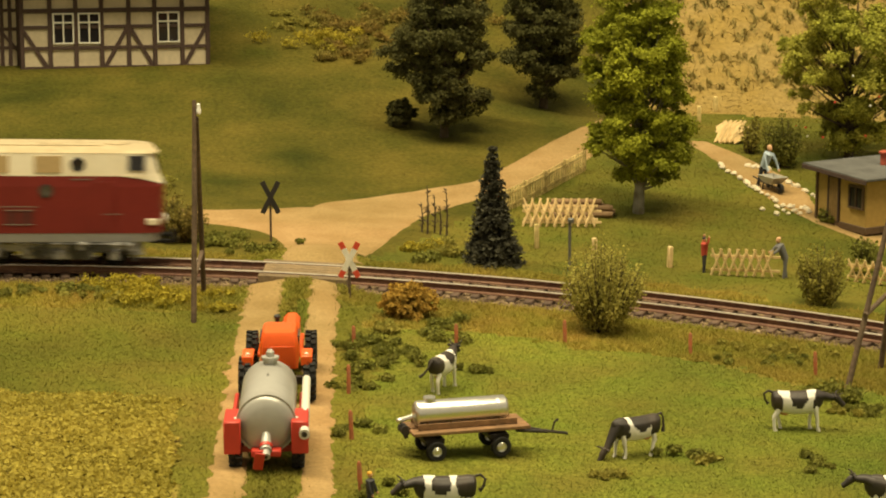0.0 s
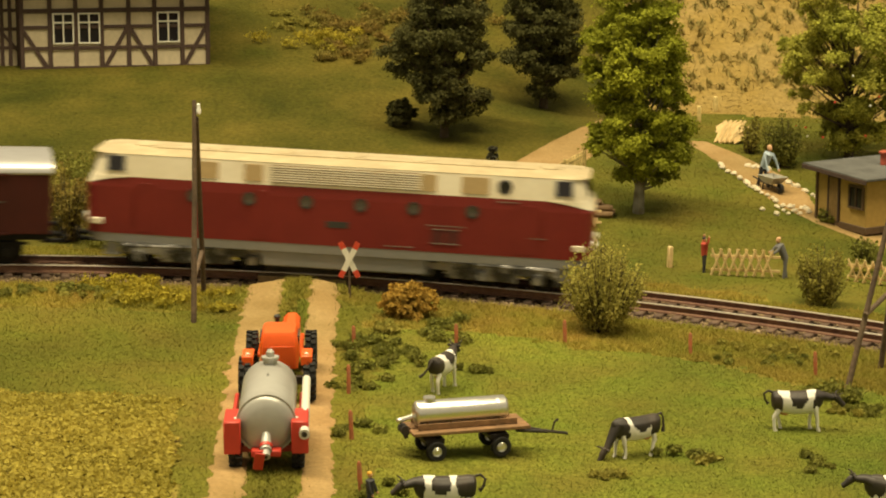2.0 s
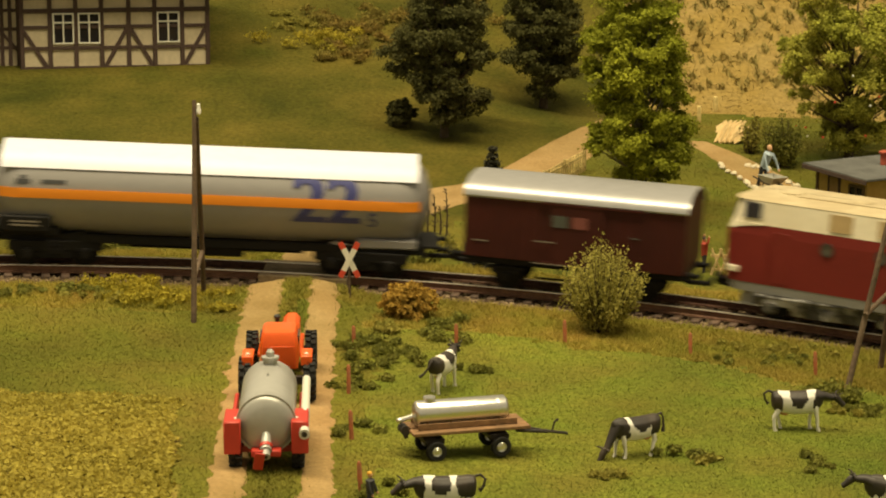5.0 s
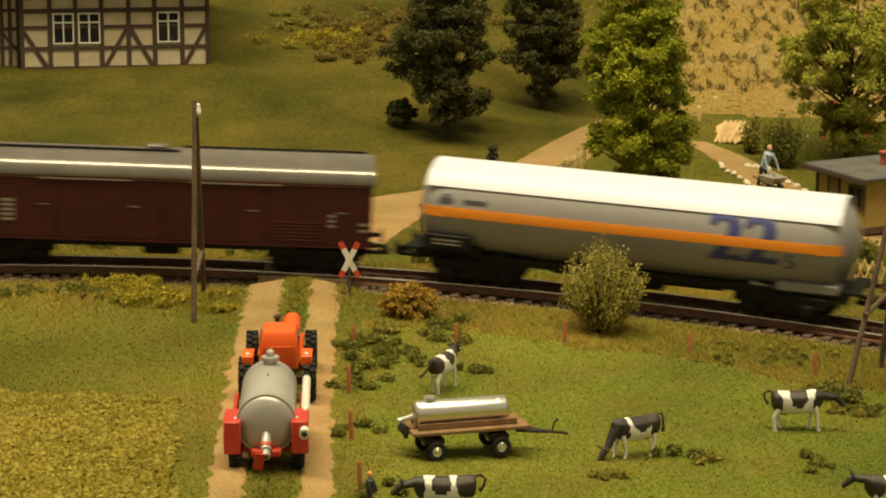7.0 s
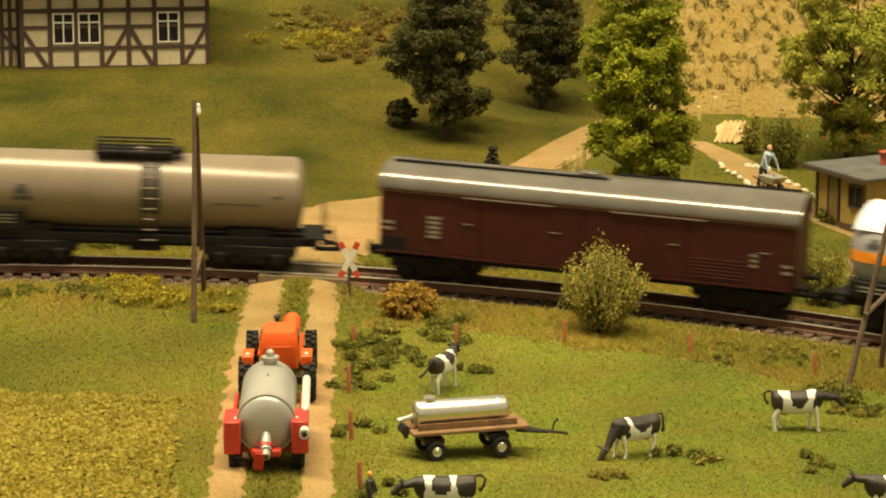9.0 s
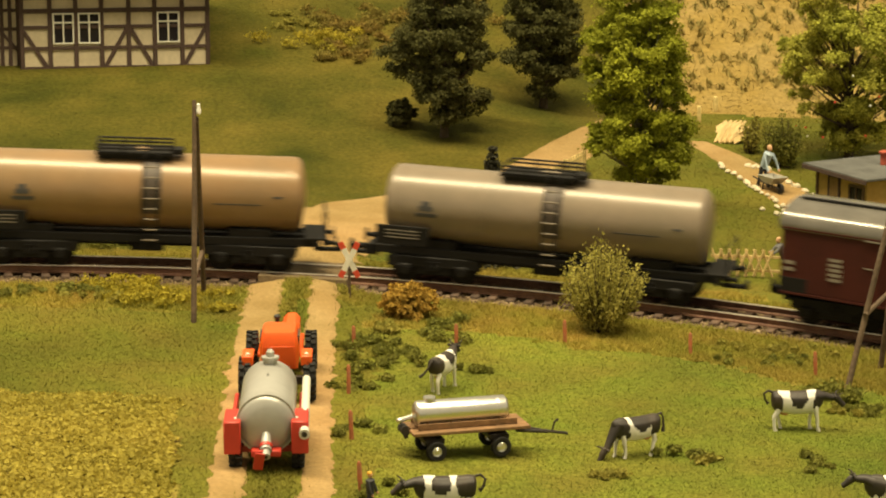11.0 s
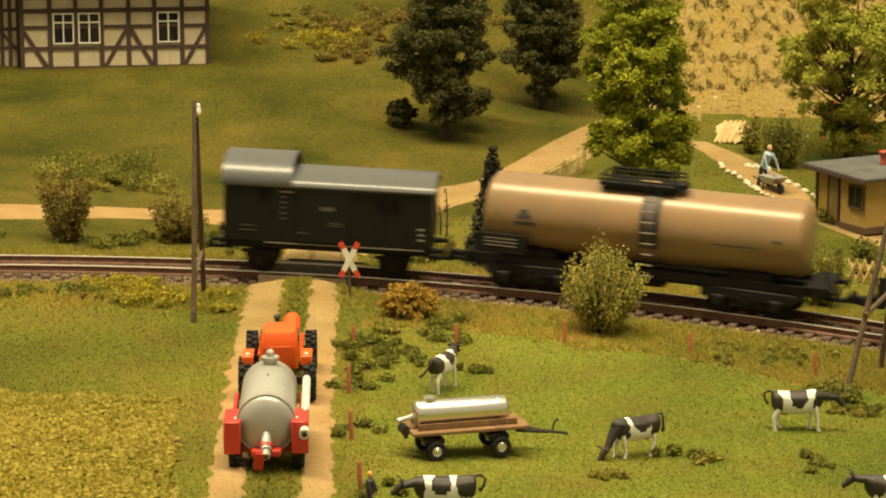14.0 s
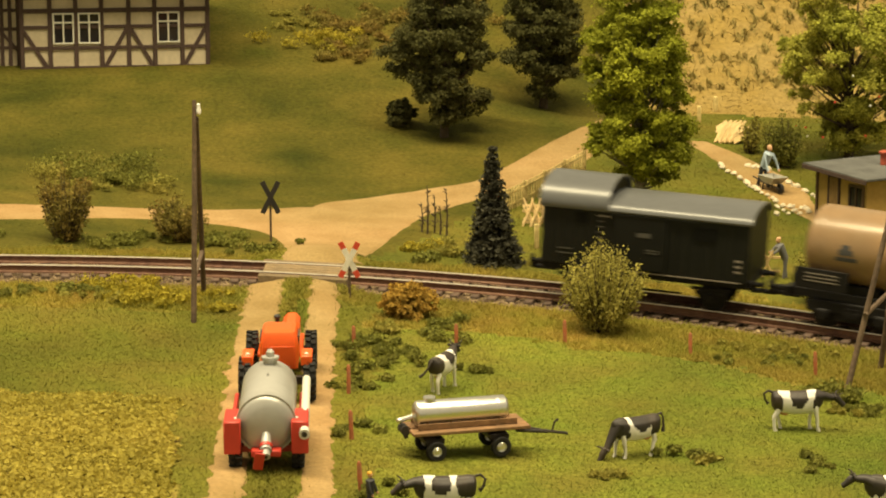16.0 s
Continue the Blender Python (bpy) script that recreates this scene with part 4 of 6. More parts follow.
for i, (x0, x1) in enumerate(((1.36, 2.28), (2.46, 3.42), (5.9, 6.88))):
    wd = part("window", Shape().box((x0 + x1) / 2, -0.02, 1.84, x1 - x0 - 0.06, 0.02, 1.3), M["pane"], house, "dark window with white frame")
    cx, w = (x0 + x1) / 2, x1 - x0
    fr = Shape()
    for x in (x0 + 0.03, x1 - 0.03, cx):
        fr.box(x, -0.055, 1.84, 0.075, 0.06, 1.36, c=0.01)
    for z in (1.19, 2.49, 2.1):
        fr.box(cx, -0.06, z, w, 0.06, 0.07, c=0.01)
    part("frame", fr, M["white"], wd, "white window frame")
roof = Shape()
for sgn in (-1, 1):
    roof.box(W / 2 - 2.2, D / 2 + sgn * 2.1, HH + 1.15, W + 5.6, 5.0, 0.16, -sgn * 35 if sgn > 0 else 35, 0, 0, c=0.02)
part("roof", roof, M["tile_roof"], house)
part("gable", Shape().add([(W, 0.2, HH), (W, D - 0.2, HH), (W, D / 2, HH + 2.0), (W - 0.2, 0.2, HH), (W - 0.2, D - 0.2, HH), (W - 0.2, D / 2, HH + 2.0)],
                          [(0, 1, 2), (3, 5, 4), (0, 3, 4, 1), (1, 4, 5, 2), (2, 5, 3, 0)]), M["plaster"], house)

# hut: local x along the door wall, from its far corner to the near one
hx, hy = 13.80, 90.05
rz = math.degrees(math.atan2(87.55 - hy, 15.2 - hx))
hut = thing("garden_hut", place(hx, hy, rz=rz, up=-0.03), "ochre garden hut with a flat grey felt roof", "hut")
part("wall", Shape().box(1.43, 1.9, 0.95, 2.86, 3.8, 2.0, c=0.01), M["hut_wall"], hut)
part("plinth", Shape().box(1.43, 1.9, 0.04, 2.95, 3.9, 0.26, c=0.02), M["brown"], hut)
part("roof", Shape().box(1.45, 1.9, 2.02, 3.7, 4.6, 0.1, 0, 1.5, 0, c=0.02), M["felt"], hut, "flat grey felt roof")
part("fascia", Shape().box(1.45, -0.41, 1.94, 3.7, 0.05, 0.14, 0, 1.5, 0), M["timber"], hut)
door = part("door", Shape().box(1.02, -0.02, 0.95, 0.52, 0.06, 1.6, c=0.01), M["door_tan"], hut, "brown plank door")
for k in range(4):
    part("board", Shape().box(0.84 + k * 0.125, -0.06, 0.95, 0.1, 0.03, 1.56, c=0.01), M["door_tan"], door)
part("door_frame", Shape().box(0.72, -0.03, 0.97, 0.07, 0.1, 1.7).box(1.32, -0.03, 0.97, 0.07, 0.1, 1.7), M["timber"], hut)
win = part("window", Shape().box(2.32, -0.02, 1.2, 0.75, 0.05, 0.75), M["pane"], hut, "dark window with brown frame")
part("frame", Shape().box(1.93, -0.05, 1.2, 0.07, 0.08, 0.85).box(2.71, -0.05, 1.2, 0.07, 0.08, 0.85).box(2.32, -0.05, 1.2, 0.05, 0.07, 0.8).box(2.32, -0.05, 1.6, 0.8, 0.08, 0.07).box(2.32, -0.05, 0.81, 0.84, 0.12, 0.06), M["brown"], win)
part("corner_post", Shape().box(0.02, -0.02, 0.95, 0.1, 0.1, 1.9), M["brown"], hut)
chim = part("chimney", Shape().rod((1.3, 2.0, 2.0), (1.3, 2.0, 2.5), 0.13, n=10), M["brick_red"], hut, "red chimney pipe")
part("cap", Shape().disc_lathe("z", [(2.5, 0.19), (2.56, 0.2), (2.62, 0.08)], 10, (1.3, 2.0, 0)), M["brick_red"], chim)

# ---- tractor and slurry tanker ----
M["orange"] = material("orange_paint", (0.76, 0.105, 0.010), 0.42, 0, 0.06, 5, 0.05)
M["farm_red"] = material("farm_red_paint", (0.47, 0.036, 0.022), 0.45, 0, 0.08, 5, 0.05)
M["tank_grey"] = material("grey_tank_paint", (0.41, 0.405, 0.39), 0.36, 0.25, 0.05, 5, 0.05, (0.35, 0.345, 0.33), 0.3, 0.8)
M["gas_pale"] = material("pale_grey_paint", (0.62, 0.60, 0.54), 0.45, 0, 0.05, 5, 0.05)
M["tyre"] = material("tyre_rubber", (0.018, 0.017, 0.016), 0.75, 0, 0.2, 7, 0.2, spec=0.3)
M["iron"] = material("dark_iron", (0.028, 0.025, 0.024), 0.6, 0.3, 0.25, 7, 0.2, (0.05, 0.038, 0.03), 0.35, 2)


def tyre(parent, x, y, r, w, rim, lugs=18, label="black rubber tyre with deep treads"):
    wheel = part("wheel", Shape().disc_lathe("x", [(-w * 0.42, r * 0.56), (-w * 0.3, r * 0.55), (0, r * 0.2), (w * 0.3, r * 0.55), (w * 0.42, r * 0.56)], 18), rim, parent, at=(x, y, r))
    t = Shape().disc_lathe("x", [(-w * 0.42, r * 0.55), (-w * 0.5, r * 0.66), (-w * 0.5, r * 0.86), (-w * 0.38, r * 0.95), (w * 0.38, r * 0.95), (w * 0.5, r * 0.86), (w * 0.5, r * 0.66), (w * 0.42, r * 0.55)], 26)
    for k in range(lugs):
        a = 2 * math.pi * k / lugs
        for s in (-1, 1):
            t.box(s * w * 0.24, math.sin(a + s * 0.1) * r * 0.955, math.cos(a + s * 0.1) * r * 0.955, w * 0.46, 0.07, 0.09, -math.degrees(a), 0, s * 22)
    part("tyre", t, M["tyre"], wheel, label)


tractor = thing("tractor", place(-4.36, 64.4, rz=1.7), "bright orange farm tractor on the dirt track", "tractor")
for sx in (-1, 1):
    tyre(tractor, sx * 0.84, -1.75, 0.56, 0.32, M["farm_red"])
    tyre(tractor, sx * 0.8, 1.55, 0.52, 0.32, M["farm_red"])
part("chassis", Shape().box(0, 0, 0.55, 0.5, 4.4, 0.34, c=0.05).box(0, -1.75, 0.52, 1.5, 0.2, 0.2).box(0, 1.75, 0.5, 1.5, 0.18, 0.18).box(0, -2.4, 0.42, 0.2, 0.5, 0.1), M["iron"], tractor)
cabin = part("cab", Shape().loft([[(0.02 + a * w, -0.35 + b * d, z) for a, b in ((-1, -0.8), (-0.85, -1), (0.85, -1), (1, -0.8), (1, 0.8), (0.85, 1), (-0.85, 1), (-1, 0.8))] for z, w, d in ((0.65, 0.5, 0.74), (1.2, 0.52, 0.74), (1.5, 0.47, 0.68), (1.6, 0.42, 0.62), (1.63, 0.34, 0.5))]), M["orange"], tractor, "orange cab body")
part("rear_panel", Shape().box(0.02, -1.09, 1.0, 0.78, 0.02, 0.5, c=0.01), M["orange"], cabin)
for sx in (-1, 1):
    part("side_window", Shape().box(0.02 + sx * 0.5, -0.3, 1.3, 0.04, 0.9, 0.3, c=0.008), M["pane"], cabin, "dark cab side window")
part("bonnet", Shape().box(0.27, 1.3, 1.02, 0.46, 2.0, 0.8, c=0.12), M["orange"], tractor, "orange engine bonnet")
part("deck", Shape().box(0, 1.3, 0.72, 1.2, 2.3, 0.12, c=0.03), M["orange"], tractor)
for sx in (-1, 1):
    part("mudguard", Shape().box(sx * 0.76, -1.6, 1.2, 0.3, 0.8, 0.08, c=0.035).box(sx * 0.76, -2.0, 1.1, 0.3, 0.08, 0.26, c=0.035), M["orange"], tractor)
    part("tail_lamp", Shape().box(sx * 0.76, -1.9, 1.26, 0.1, 0.08, 0.06, c=0.02), M["white"], tractor)
part("exhaust_pipe", Shape().rod((-0.1, 1.1, 0.76), (-0.1, 1.1, 1.52), 0.05, n=8).ball(-0.1, 1.1, 1.56, 0.1, 0.1, 0.07, n=8, m=5), M["black"], tractor, "black exhaust pipe")

tanker = thing("slurry_tanker", place(-4.22, 57.85, rz=2.5), "grey slurry tank on a red two-wheeled trailer", "slurry tanker")
r, zt = 0.68, 1.12
shell = Shape().disc_lathe("y", [(-1.80, 0.12), (-1.77, 0.4), (-1.70, r * 0.86), (-1.62, r * 0.98), (-1.58, r), (1.9, r), (1.96, r * 0.97), (2.08, r * 0.8), (2.16, 0.4), (2.18, 0.1)], 40, (0, 0, zt))
tank = part("tank", shell, M["tank_grey"], tanker, "grey steel tank")
part("rim", Shape().disc_lathe("y", [(-1.62, r), (-1.62, r + 0.035), (-1.53, r + 0.035), (-1.53, r)], 40, (0, 0, zt)), M["tank_grey"], tank)
part("filler_neck", Shape().disc_lathe("z", [(r - 0.08, 0.17), (r + 0.12, 0.17), (r + 0.12, 0.22), (r + 0.18, 0.22), (r + 0.18, 0.1), (r + 0.3, 0.1), (r + 0.36, 0.05)], 18, (0.03, 1.5, zt)), M["tank_grey"], tank)
part("vent_hole", Shape().rod((0, 0.3, zt + r - 0.01), (0, 0.42, zt + r + 0.004), 0.02, n=6), M["black"], tank)
part("clamp", Shape().box(-r - 0.02, -1.57, zt + 0.12, 0.1, 0.1, 0.08, c=0.02).box(r + 0.02, -1.57, zt + 0.12, 0.1, 0.1, 0.08, c=0.02), M["white"], tank)
part("valve", Shape().tube([(0, -1.72, zt - 0.2), (0, -1.9, zt - 0.34), (0, -2.15, zt - 0.5)], [0.1, 0.12, 0.14], 12).rod((0, -2.15, zt - 0.5), (0.0, -2.32, zt - 0.6), 0.1, 0.11, 12), M["tank_grey"], tank)
part("valve_mouth", Shape().rod((0, -2.31, zt - 0.594), (0, -2.335, zt - 0.609), 0.05, n=10), M["black"], tank)
part("valve_ring", Shape().rod((0, -2.0, zt - 0.41), (0, -2.08, zt - 0.46), 0.155, n=12), M["farm_red"], tank)
part("spreader_plate", Shape().box(-0.16, -2.34, 0.42, 0.24, 0.05, 0.46, 18, 8, 0, c=0.02).box(-0.1, -2.25, 0.62, 0.26, 0.08, 0.08, c=0.02), M["farm_red"], tanker, "red spreader plate")
part("suction_pipe", Shape().tube([(0.9, 1.75, 1.32), (0.92, 1.5, 1.4), (0.9, -2.15, 1.02)], [0.085, 0.1, 0.11], 14).rod((0.9, -2.14, 1.02), (0.9, -2.2, 1.015), 0.125, n=14), M["gas_pale"], tanker, "pale grey suction pipe")
part("pipe_mouth", Shape().rod((0.9, -2.15, 1.019), (0.9, -2.212, 1.014), 0.07, n=12), M["black"], tanker)
part("frame", Shape().box(0, 0.2, 0.5, 0.7, 4.4, 0.16, c=0.03).box(0, -1.3, 0.46, 1.6, 0.18, 0.16).box(0, 2.8, 0.45, 0.16, 1.4, 0.12, c=0.02), M["farm_red"], tanker)
for sx in (-1, 1):
    part("mudguard", Shape().box(sx * 0.79, -1.3, 1.22, 0.4, 1.2, 0.07, c=0.03).box(sx * 0.79, -1.88, 0.86, 0.4, 0.08, 0.78, c=0.03).box(sx * 0.79, -0.72, 0.86, 0.4, 0.08, 0.78, c=0.03).box(sx * 0.97, -1.3, 1.02, 0.05, 1.1, 0.4, c=0.02), M["farm_red"], tanker, "red mudguard")
    part("side_panel", Shape().box(sx * 0.8, 0.45, 0.86, 0.1, 2.2, 0.4, c=0.03), M["farm_red"], tanker)
    tyre(tanker, sx * 0.74, -1.3, 0.46, 0.3, M["farm_red"], 16)

# ---- water trailer ----
M["chrome"] = material("polished_tank", (0.78, 0.77, 0.74), 0.32, 1.0, 0.04, 3, 0.03)
M["bed_wood"] = material("trailer_wood", (0.25, 0.135, 0.06), 0.75, 0, 0.2, 7, 0.3, (0.18, 0.1, 0.045), 0.4, 2, random_tone=0.15)
trailer = thing("water_trailer", place(0.42, 58.35, rz=16), "flat wooden trailer carrying a shiny water tank", "trailer")
for k in range(5):
    part("bed_board", Shape().box(0.14, -0.48 + 0.24 * k, 0.70, 2.95, 0.22, 0.08, c=0.012), M["bed_wood"], trailer)
part("side_board", Shape().box(0.1, -0.32, 0.82, 2.5, 0.05, 0.14, c=0.01), M["bed_wood"], trailer)
part("side_board", Shape().box(0.1, 0.34, 0.86, 2.5, 0.05, 0.2, c=0.01), M["bed_wood"], trailer)
tk = part("tank", Shape().disc_lathe("x", [(-1.2, 0.08), (-1.17, 0.22), (-1.12, 0.29), (-1.08, 0.305), (1.08, 0.305), (1.12, 0.29), (1.17, 0.22), (1.2, 0.08)], 32, (0.0, 0, 1.09)), M["chrome"], trailer, "polished metal water tank")
for k in (-0.9, -0.3, 0.3, 0.9):
    part("band", Shape().disc_lathe("x", [(k - 0.012, 0.3), (k - 0.012, 0.311), (k + 0.012, 0.311), (k + 0.012, 0.3)], 28, (0, 0, 1.09)), M["chrome"], tk)
    part("saddle", Shape().box(k, 0, 0.86, 0.06, 0.5, 0.2), M["bed_wood"], trailer)
part("lid", Shape().disc_lathe("z", [(1.34, 0.13), (1.46, 0.13), (1.46, 0.16), (1.49, 0.15), (1.51, 0.05)], 16, (-0.78, 0, 0)), M["chrome"], tk)
part("tap", Shape().rod((-1.2, 0, 1.02), (-1.5, 0, 0.95), 0.06, n=8).ball(-1.52, 0, 0.94, 0.1, 0.08, 0.08, 8, 5), M["chrome"], tk)
part("hose_reel", Shape().rod((-1.42, -0.18, 0.72), (-1.42, 0.18, 0.72), 0.12, n=12).rod((-1.42, 0, 0.72), (-1.36, 0, 0.5), 0.06, n=8), M["iron"], trailer)
part("chassis", Shape().box(0.1, 0, 0.6, 2.6, 0.12, 0.1).box(-0.75, 0, 0.45, 0.5, 0.8, 0.14, c=0.02).box(0.88, 0, 0.45, 0.5, 0.8, 0.14, c=0.02), M["iron"], trailer)
part("drawbar", Shape().rod((1.35, -0.28, 0.55), (2.25, 0, 0.38), 0.045, n=6).rod((1.35, 0.28, 0.55), (2.25, 0, 0.38), 0.045, n=6).rod((2.2, 0, 0.4), (2.75, 0, 0.3), 0.04, n=6).rod((2.35, 0, 0.35), (2.42, 0, 0.62), 0.025, n=6).rod((2.42, 0, 0.62), (2.52, 0, 0.68), 0.025, n=6), M["iron"], trailer, "black iron drawbar")
for x in (-0.75, 0.88):
    for y in (-0.52, 0.52):
        w = part("wheel", Shape().disc_lathe("y", [(-0.105, 0.02), (-0.1, 0.06), (-0.085, 0.075), (-0.1, 0.105), (-0.08, 0.125), (0.08, 0.125), (0.1, 0.105), (0.085, 0.075), (0.1, 0.06), (0.105, 0.02)], 16), M["chrome"], trailer, at=(x, y, 0.25), label="silver wheel with black tyre")
        part("tyre", Shape().disc_lathe("y", [(-0.08, 0.12), (-0.1, 0.16), (-0.09, 0.23), (-0.05, 0.25), (0.05, 0.25), (0.09, 0.23), (0.1, 0.16), (0.08, 0.12)], 22), M["tyre"], w)


# ---- cows ----
M["cow_white"] = material("white_hide", (0.74, 0.72, 0.68), 0.6, 0, 0.08, 6, 0.1)
M["cow_black"] = material("black_hide", (0.024, 0.019, 0.018), 0.55, 0, 0.2, 6, 0.1, (0.05, 0.036, 0.026), 0.3, 2)
M["cow_pink"] = material("udder_skin", (0.55, 0.30, 0.17), 0.6, 0, 0.08, 6, 0.1)


def cow(x, y, rz, head, label, patches, tail="down", size=1.0):
    """Nose along local +x. head: place and dip of the head; patches: black patches as place along the body, height, length and depth."""
    t = thing("cow", place(x, y, rz=rz) @ Matrix.Scale(size, 4), label, "cow", "grazing cows")
    # stations of the trunk: place, middle height, half width, half depth
    secs = ((-0.62, 0.80, 0.05, 0.06), (-0.61, 0.79, 0.13, 0.15), (-0.56, 0.77, 0.18, 0.20), (-0.46, 0.755, 0.205, 0.225), (-0.3, 0.73, 0.21, 0.235), (-0.1, 0.71, 0.235, 0.25), (0.1, 0.71, 0.235, 0.25),
            (0.28, 0.725, 0.20, 0.25), (0.42, 0.75, 0.175, 0.235), (0.53, 0.77, 0.15, 0.19), (0.6, 0.80, 0.10, 0.13), (0.63, 0.81, 0.04, 0.06))
    sx = [q[0] for q in secs]
    n, m = 64, 36
    loops = []
    for i in range(n + 1):
        u = -0.62 + 1.25 * i / n
        zc_, ry, rz_ = (np.interp(u, sx, [q[k] for q in secs]) for k in (1, 2, 3))
        ring = []
        for k in range(m):
            w = 2 * math.pi * k / m
            c, d = math.cos(w), math.sin(w)
            ring.append((u, math.copysign(abs(c) ** 0.8, c) * ry * (0.82 if d > 0.6 else 1), zc_ - 0.02 + math.copysign(abs(d) ** 0.85, d) * rz_ * (1.0 if d > 0 else 1.22)))
        loops.append(ring)
    body = Shape().loft(loops)
    for j, f in enumerate(body.f):
        p = sum((Vector(body.v[i]) for i in f), Vector()) / len(f)
        wob = noise.noise(p * 7 + Vector((x, y, 0))) * 0.16
        body.mi[j] = int(any(((p.x - a) / la) ** 2 + ((p.z - h) / lh) ** 2 < 1 + wob * 3 for a, h, la, lh in patches))
    part("body", body, [M["cow_white"], M["cow_black"]], t, "black and white patched body", smooth_angle=60)
    hx_, hz, dip, side = head
    c, d = math.cos(radians(dip)), math.sin(radians(dip))
    part("neck", Shape().tube([(0.46, 0, 0.80), (0.62, side * 0.3, (0.84 + hz) / 2 + 0.02 + 0.04 * (hz < 0.5)), (hx_ - 0.02, side, hz + 0.01)], [0.185, 0.125, 0.085], 14, flat=0.8), M["cow_black"], t)
    f = lambda a, b, e: (hx_ + c * a + d * e, side + b, hz - d * a + c * e)
    skull = part("head", Shape().tube([f(-0.08, 0, 0.03), f(0.0, 0, 0.03), f(0.1, 0, 0.01), f(0.2, 0, -0.01), f(0.27, 0, -0.02), f(0.29, 0, -0.02)], [0.05, 0.085, 0.08, 0.06, 0.062, 0.03], 12), M["cow_black"], t)
    for s in (-1, 1):
        part("horn", Shape().tube([f(-0.03, s * 0.05, 0.09), f(-0.03, s * 0.13, 0.12), f(0.0, s * 0.16, 0.18), f(0.02, s * 0.14, 0.22)], [0.022, 0.02, 0.014, 0.005], 6), M["cow_black"], skull)
        part("ear", Shape().ball(*f(-0.05, s * 0.13, 0.04), 0.025, 0.075, 0.035, 8, 5), M["cow_black"], skull)
    for lx, step in ((-0.47, 0.09), (0.40, -0.07)):
        for s in (-1, 1):
            e, k = step * s, 0.05 if lx < 0 else 0.0
            part("leg", Shape().tube([(lx, s * 0.09, 0.70), (lx + e * 0.3 + k * 0.4, s * 0.105, 0.50), (lx + e * 0.6 - k, s * 0.115, 0.36), (lx + e * 0.8 - k * 0.6, s * 0.115, 0.3), (lx + e, s * 0.115, 0.1), (lx + e + 0.01, s * 0.115, 0.05), (lx + e + 0.03, s * 0.115, -0.02)],
                                     [0.07, 0.068, 0.048, 0.044, 0.034, 0.042, 0.048], 10), M["cow_white"], t)
    part("udder", Shape().ball(-0.3, 0, 0.43, 0.11, 0.09, 0.075, 10, 6), M["cow_pink"], t)
    way = {"down": [(-0.59, 0, 0.93), (-0.68, 0.0, 0.95), (-0.74, 0.0, 0.85), (-0.75, 0.01, 0.65), (-0.73, 0.02, 0.5)],
           "curl": [(-0.59, 0, 0.93), (-0.7, 0.02, 0.96), (-0.79, 0.04, 0.88), (-0.76, 0.05, 0.74), (-0.68, 0.05, 0.64)],
           "swing": [(-0.59, 0, 0.93), (-0.67, 0.03, 0.86), (-0.71, 0.1, 0.7), (-0.76, 0.2, 0.56), (-0.8, 0.3, 0.48)]}[tail]
    part("tail", Shape().tube(way, [0.028, 0.03, 0.026, 0.03, 0.045], 8), M["cow_black"], t)


cow(0.0, 64.4, 66, (0.74, 0.95, 25, 0.0), "black and white cow standing turned away by the fence", ((-0.55, 0.78, 0.2, 0.25), (0.1, 0.85, 0.22, 0.2)), "swing", 1.05)
cow(4.72, 58.75, 207, (0.84, 0.22, 50, 0.05), "black and white cow with head down grazing", ((-0.5, 0.72, 0.2, 0.34), (-0.08, 0.88, 0.26, 0.25), (0.5, 0.7, 0.24, 0.42), (-0.2, 1.0, 0.4, 0.08)), "down", 1.06)
cow(9.12, 61.8, 6, (0.9, 0.74, 35, 0.0), "black and white cow nosing the weeds by the pole", ((-0.56, 0.64, 0.18, 0.34), (0.0, 0.82, 0.22, 0.24), (0.56, 0.66, 0.2, 0.36)), "curl", 1.1)
cow(0.05, 52.85, 184, (0.84, 0.78, 30, 0.08), "black and white cow at the feed heap", ((-0.45, 0.8, 0.24, 0.26), (0.08, 0.84, 0.2, 0.22), (0.55, 0.75, 0.14, 0.3)), "curl", 1.12)
cow(10.3, 54.3, 176, (0.84, 0.86, 30, 0.0), "black and white cow at the pasture's edge", ((-0.3, 0.85, 0.3, 0.22), (0.45, 0.8, 0.25, 0.3)), "down", 1.12)


# ---- figures ----
M["skin"] = material("figure_skin", (0.62, 0.36, 0.20), 0.6, 0, 0.05, 5, 0)
M["shirt_red"] = material("red_shirt", (0.42, 0.055, 0.03), 0.7, 0, 0.1, 5, 0.1)
M["shirt_blue"] = material("pale_blue_shirt", (0.36, 0.44, 0.52), 0.7, 0, 0.1, 5, 0.1)
M["cloth_grey"] = material("grey_cloth", (0.13, 0.13, 0.14), 0.7, 0, 0.1, 5, 0.1)
M["cloth_dark"] = material("dark_cloth", (0.03, 0.03, 0.035), 0.7, 0, 0.1, 5, 0.1)
M["hat"] = material("yellow_cap", (0.72, 0.36, 0.03), 0.6, 0, 0.05, 5, 0)


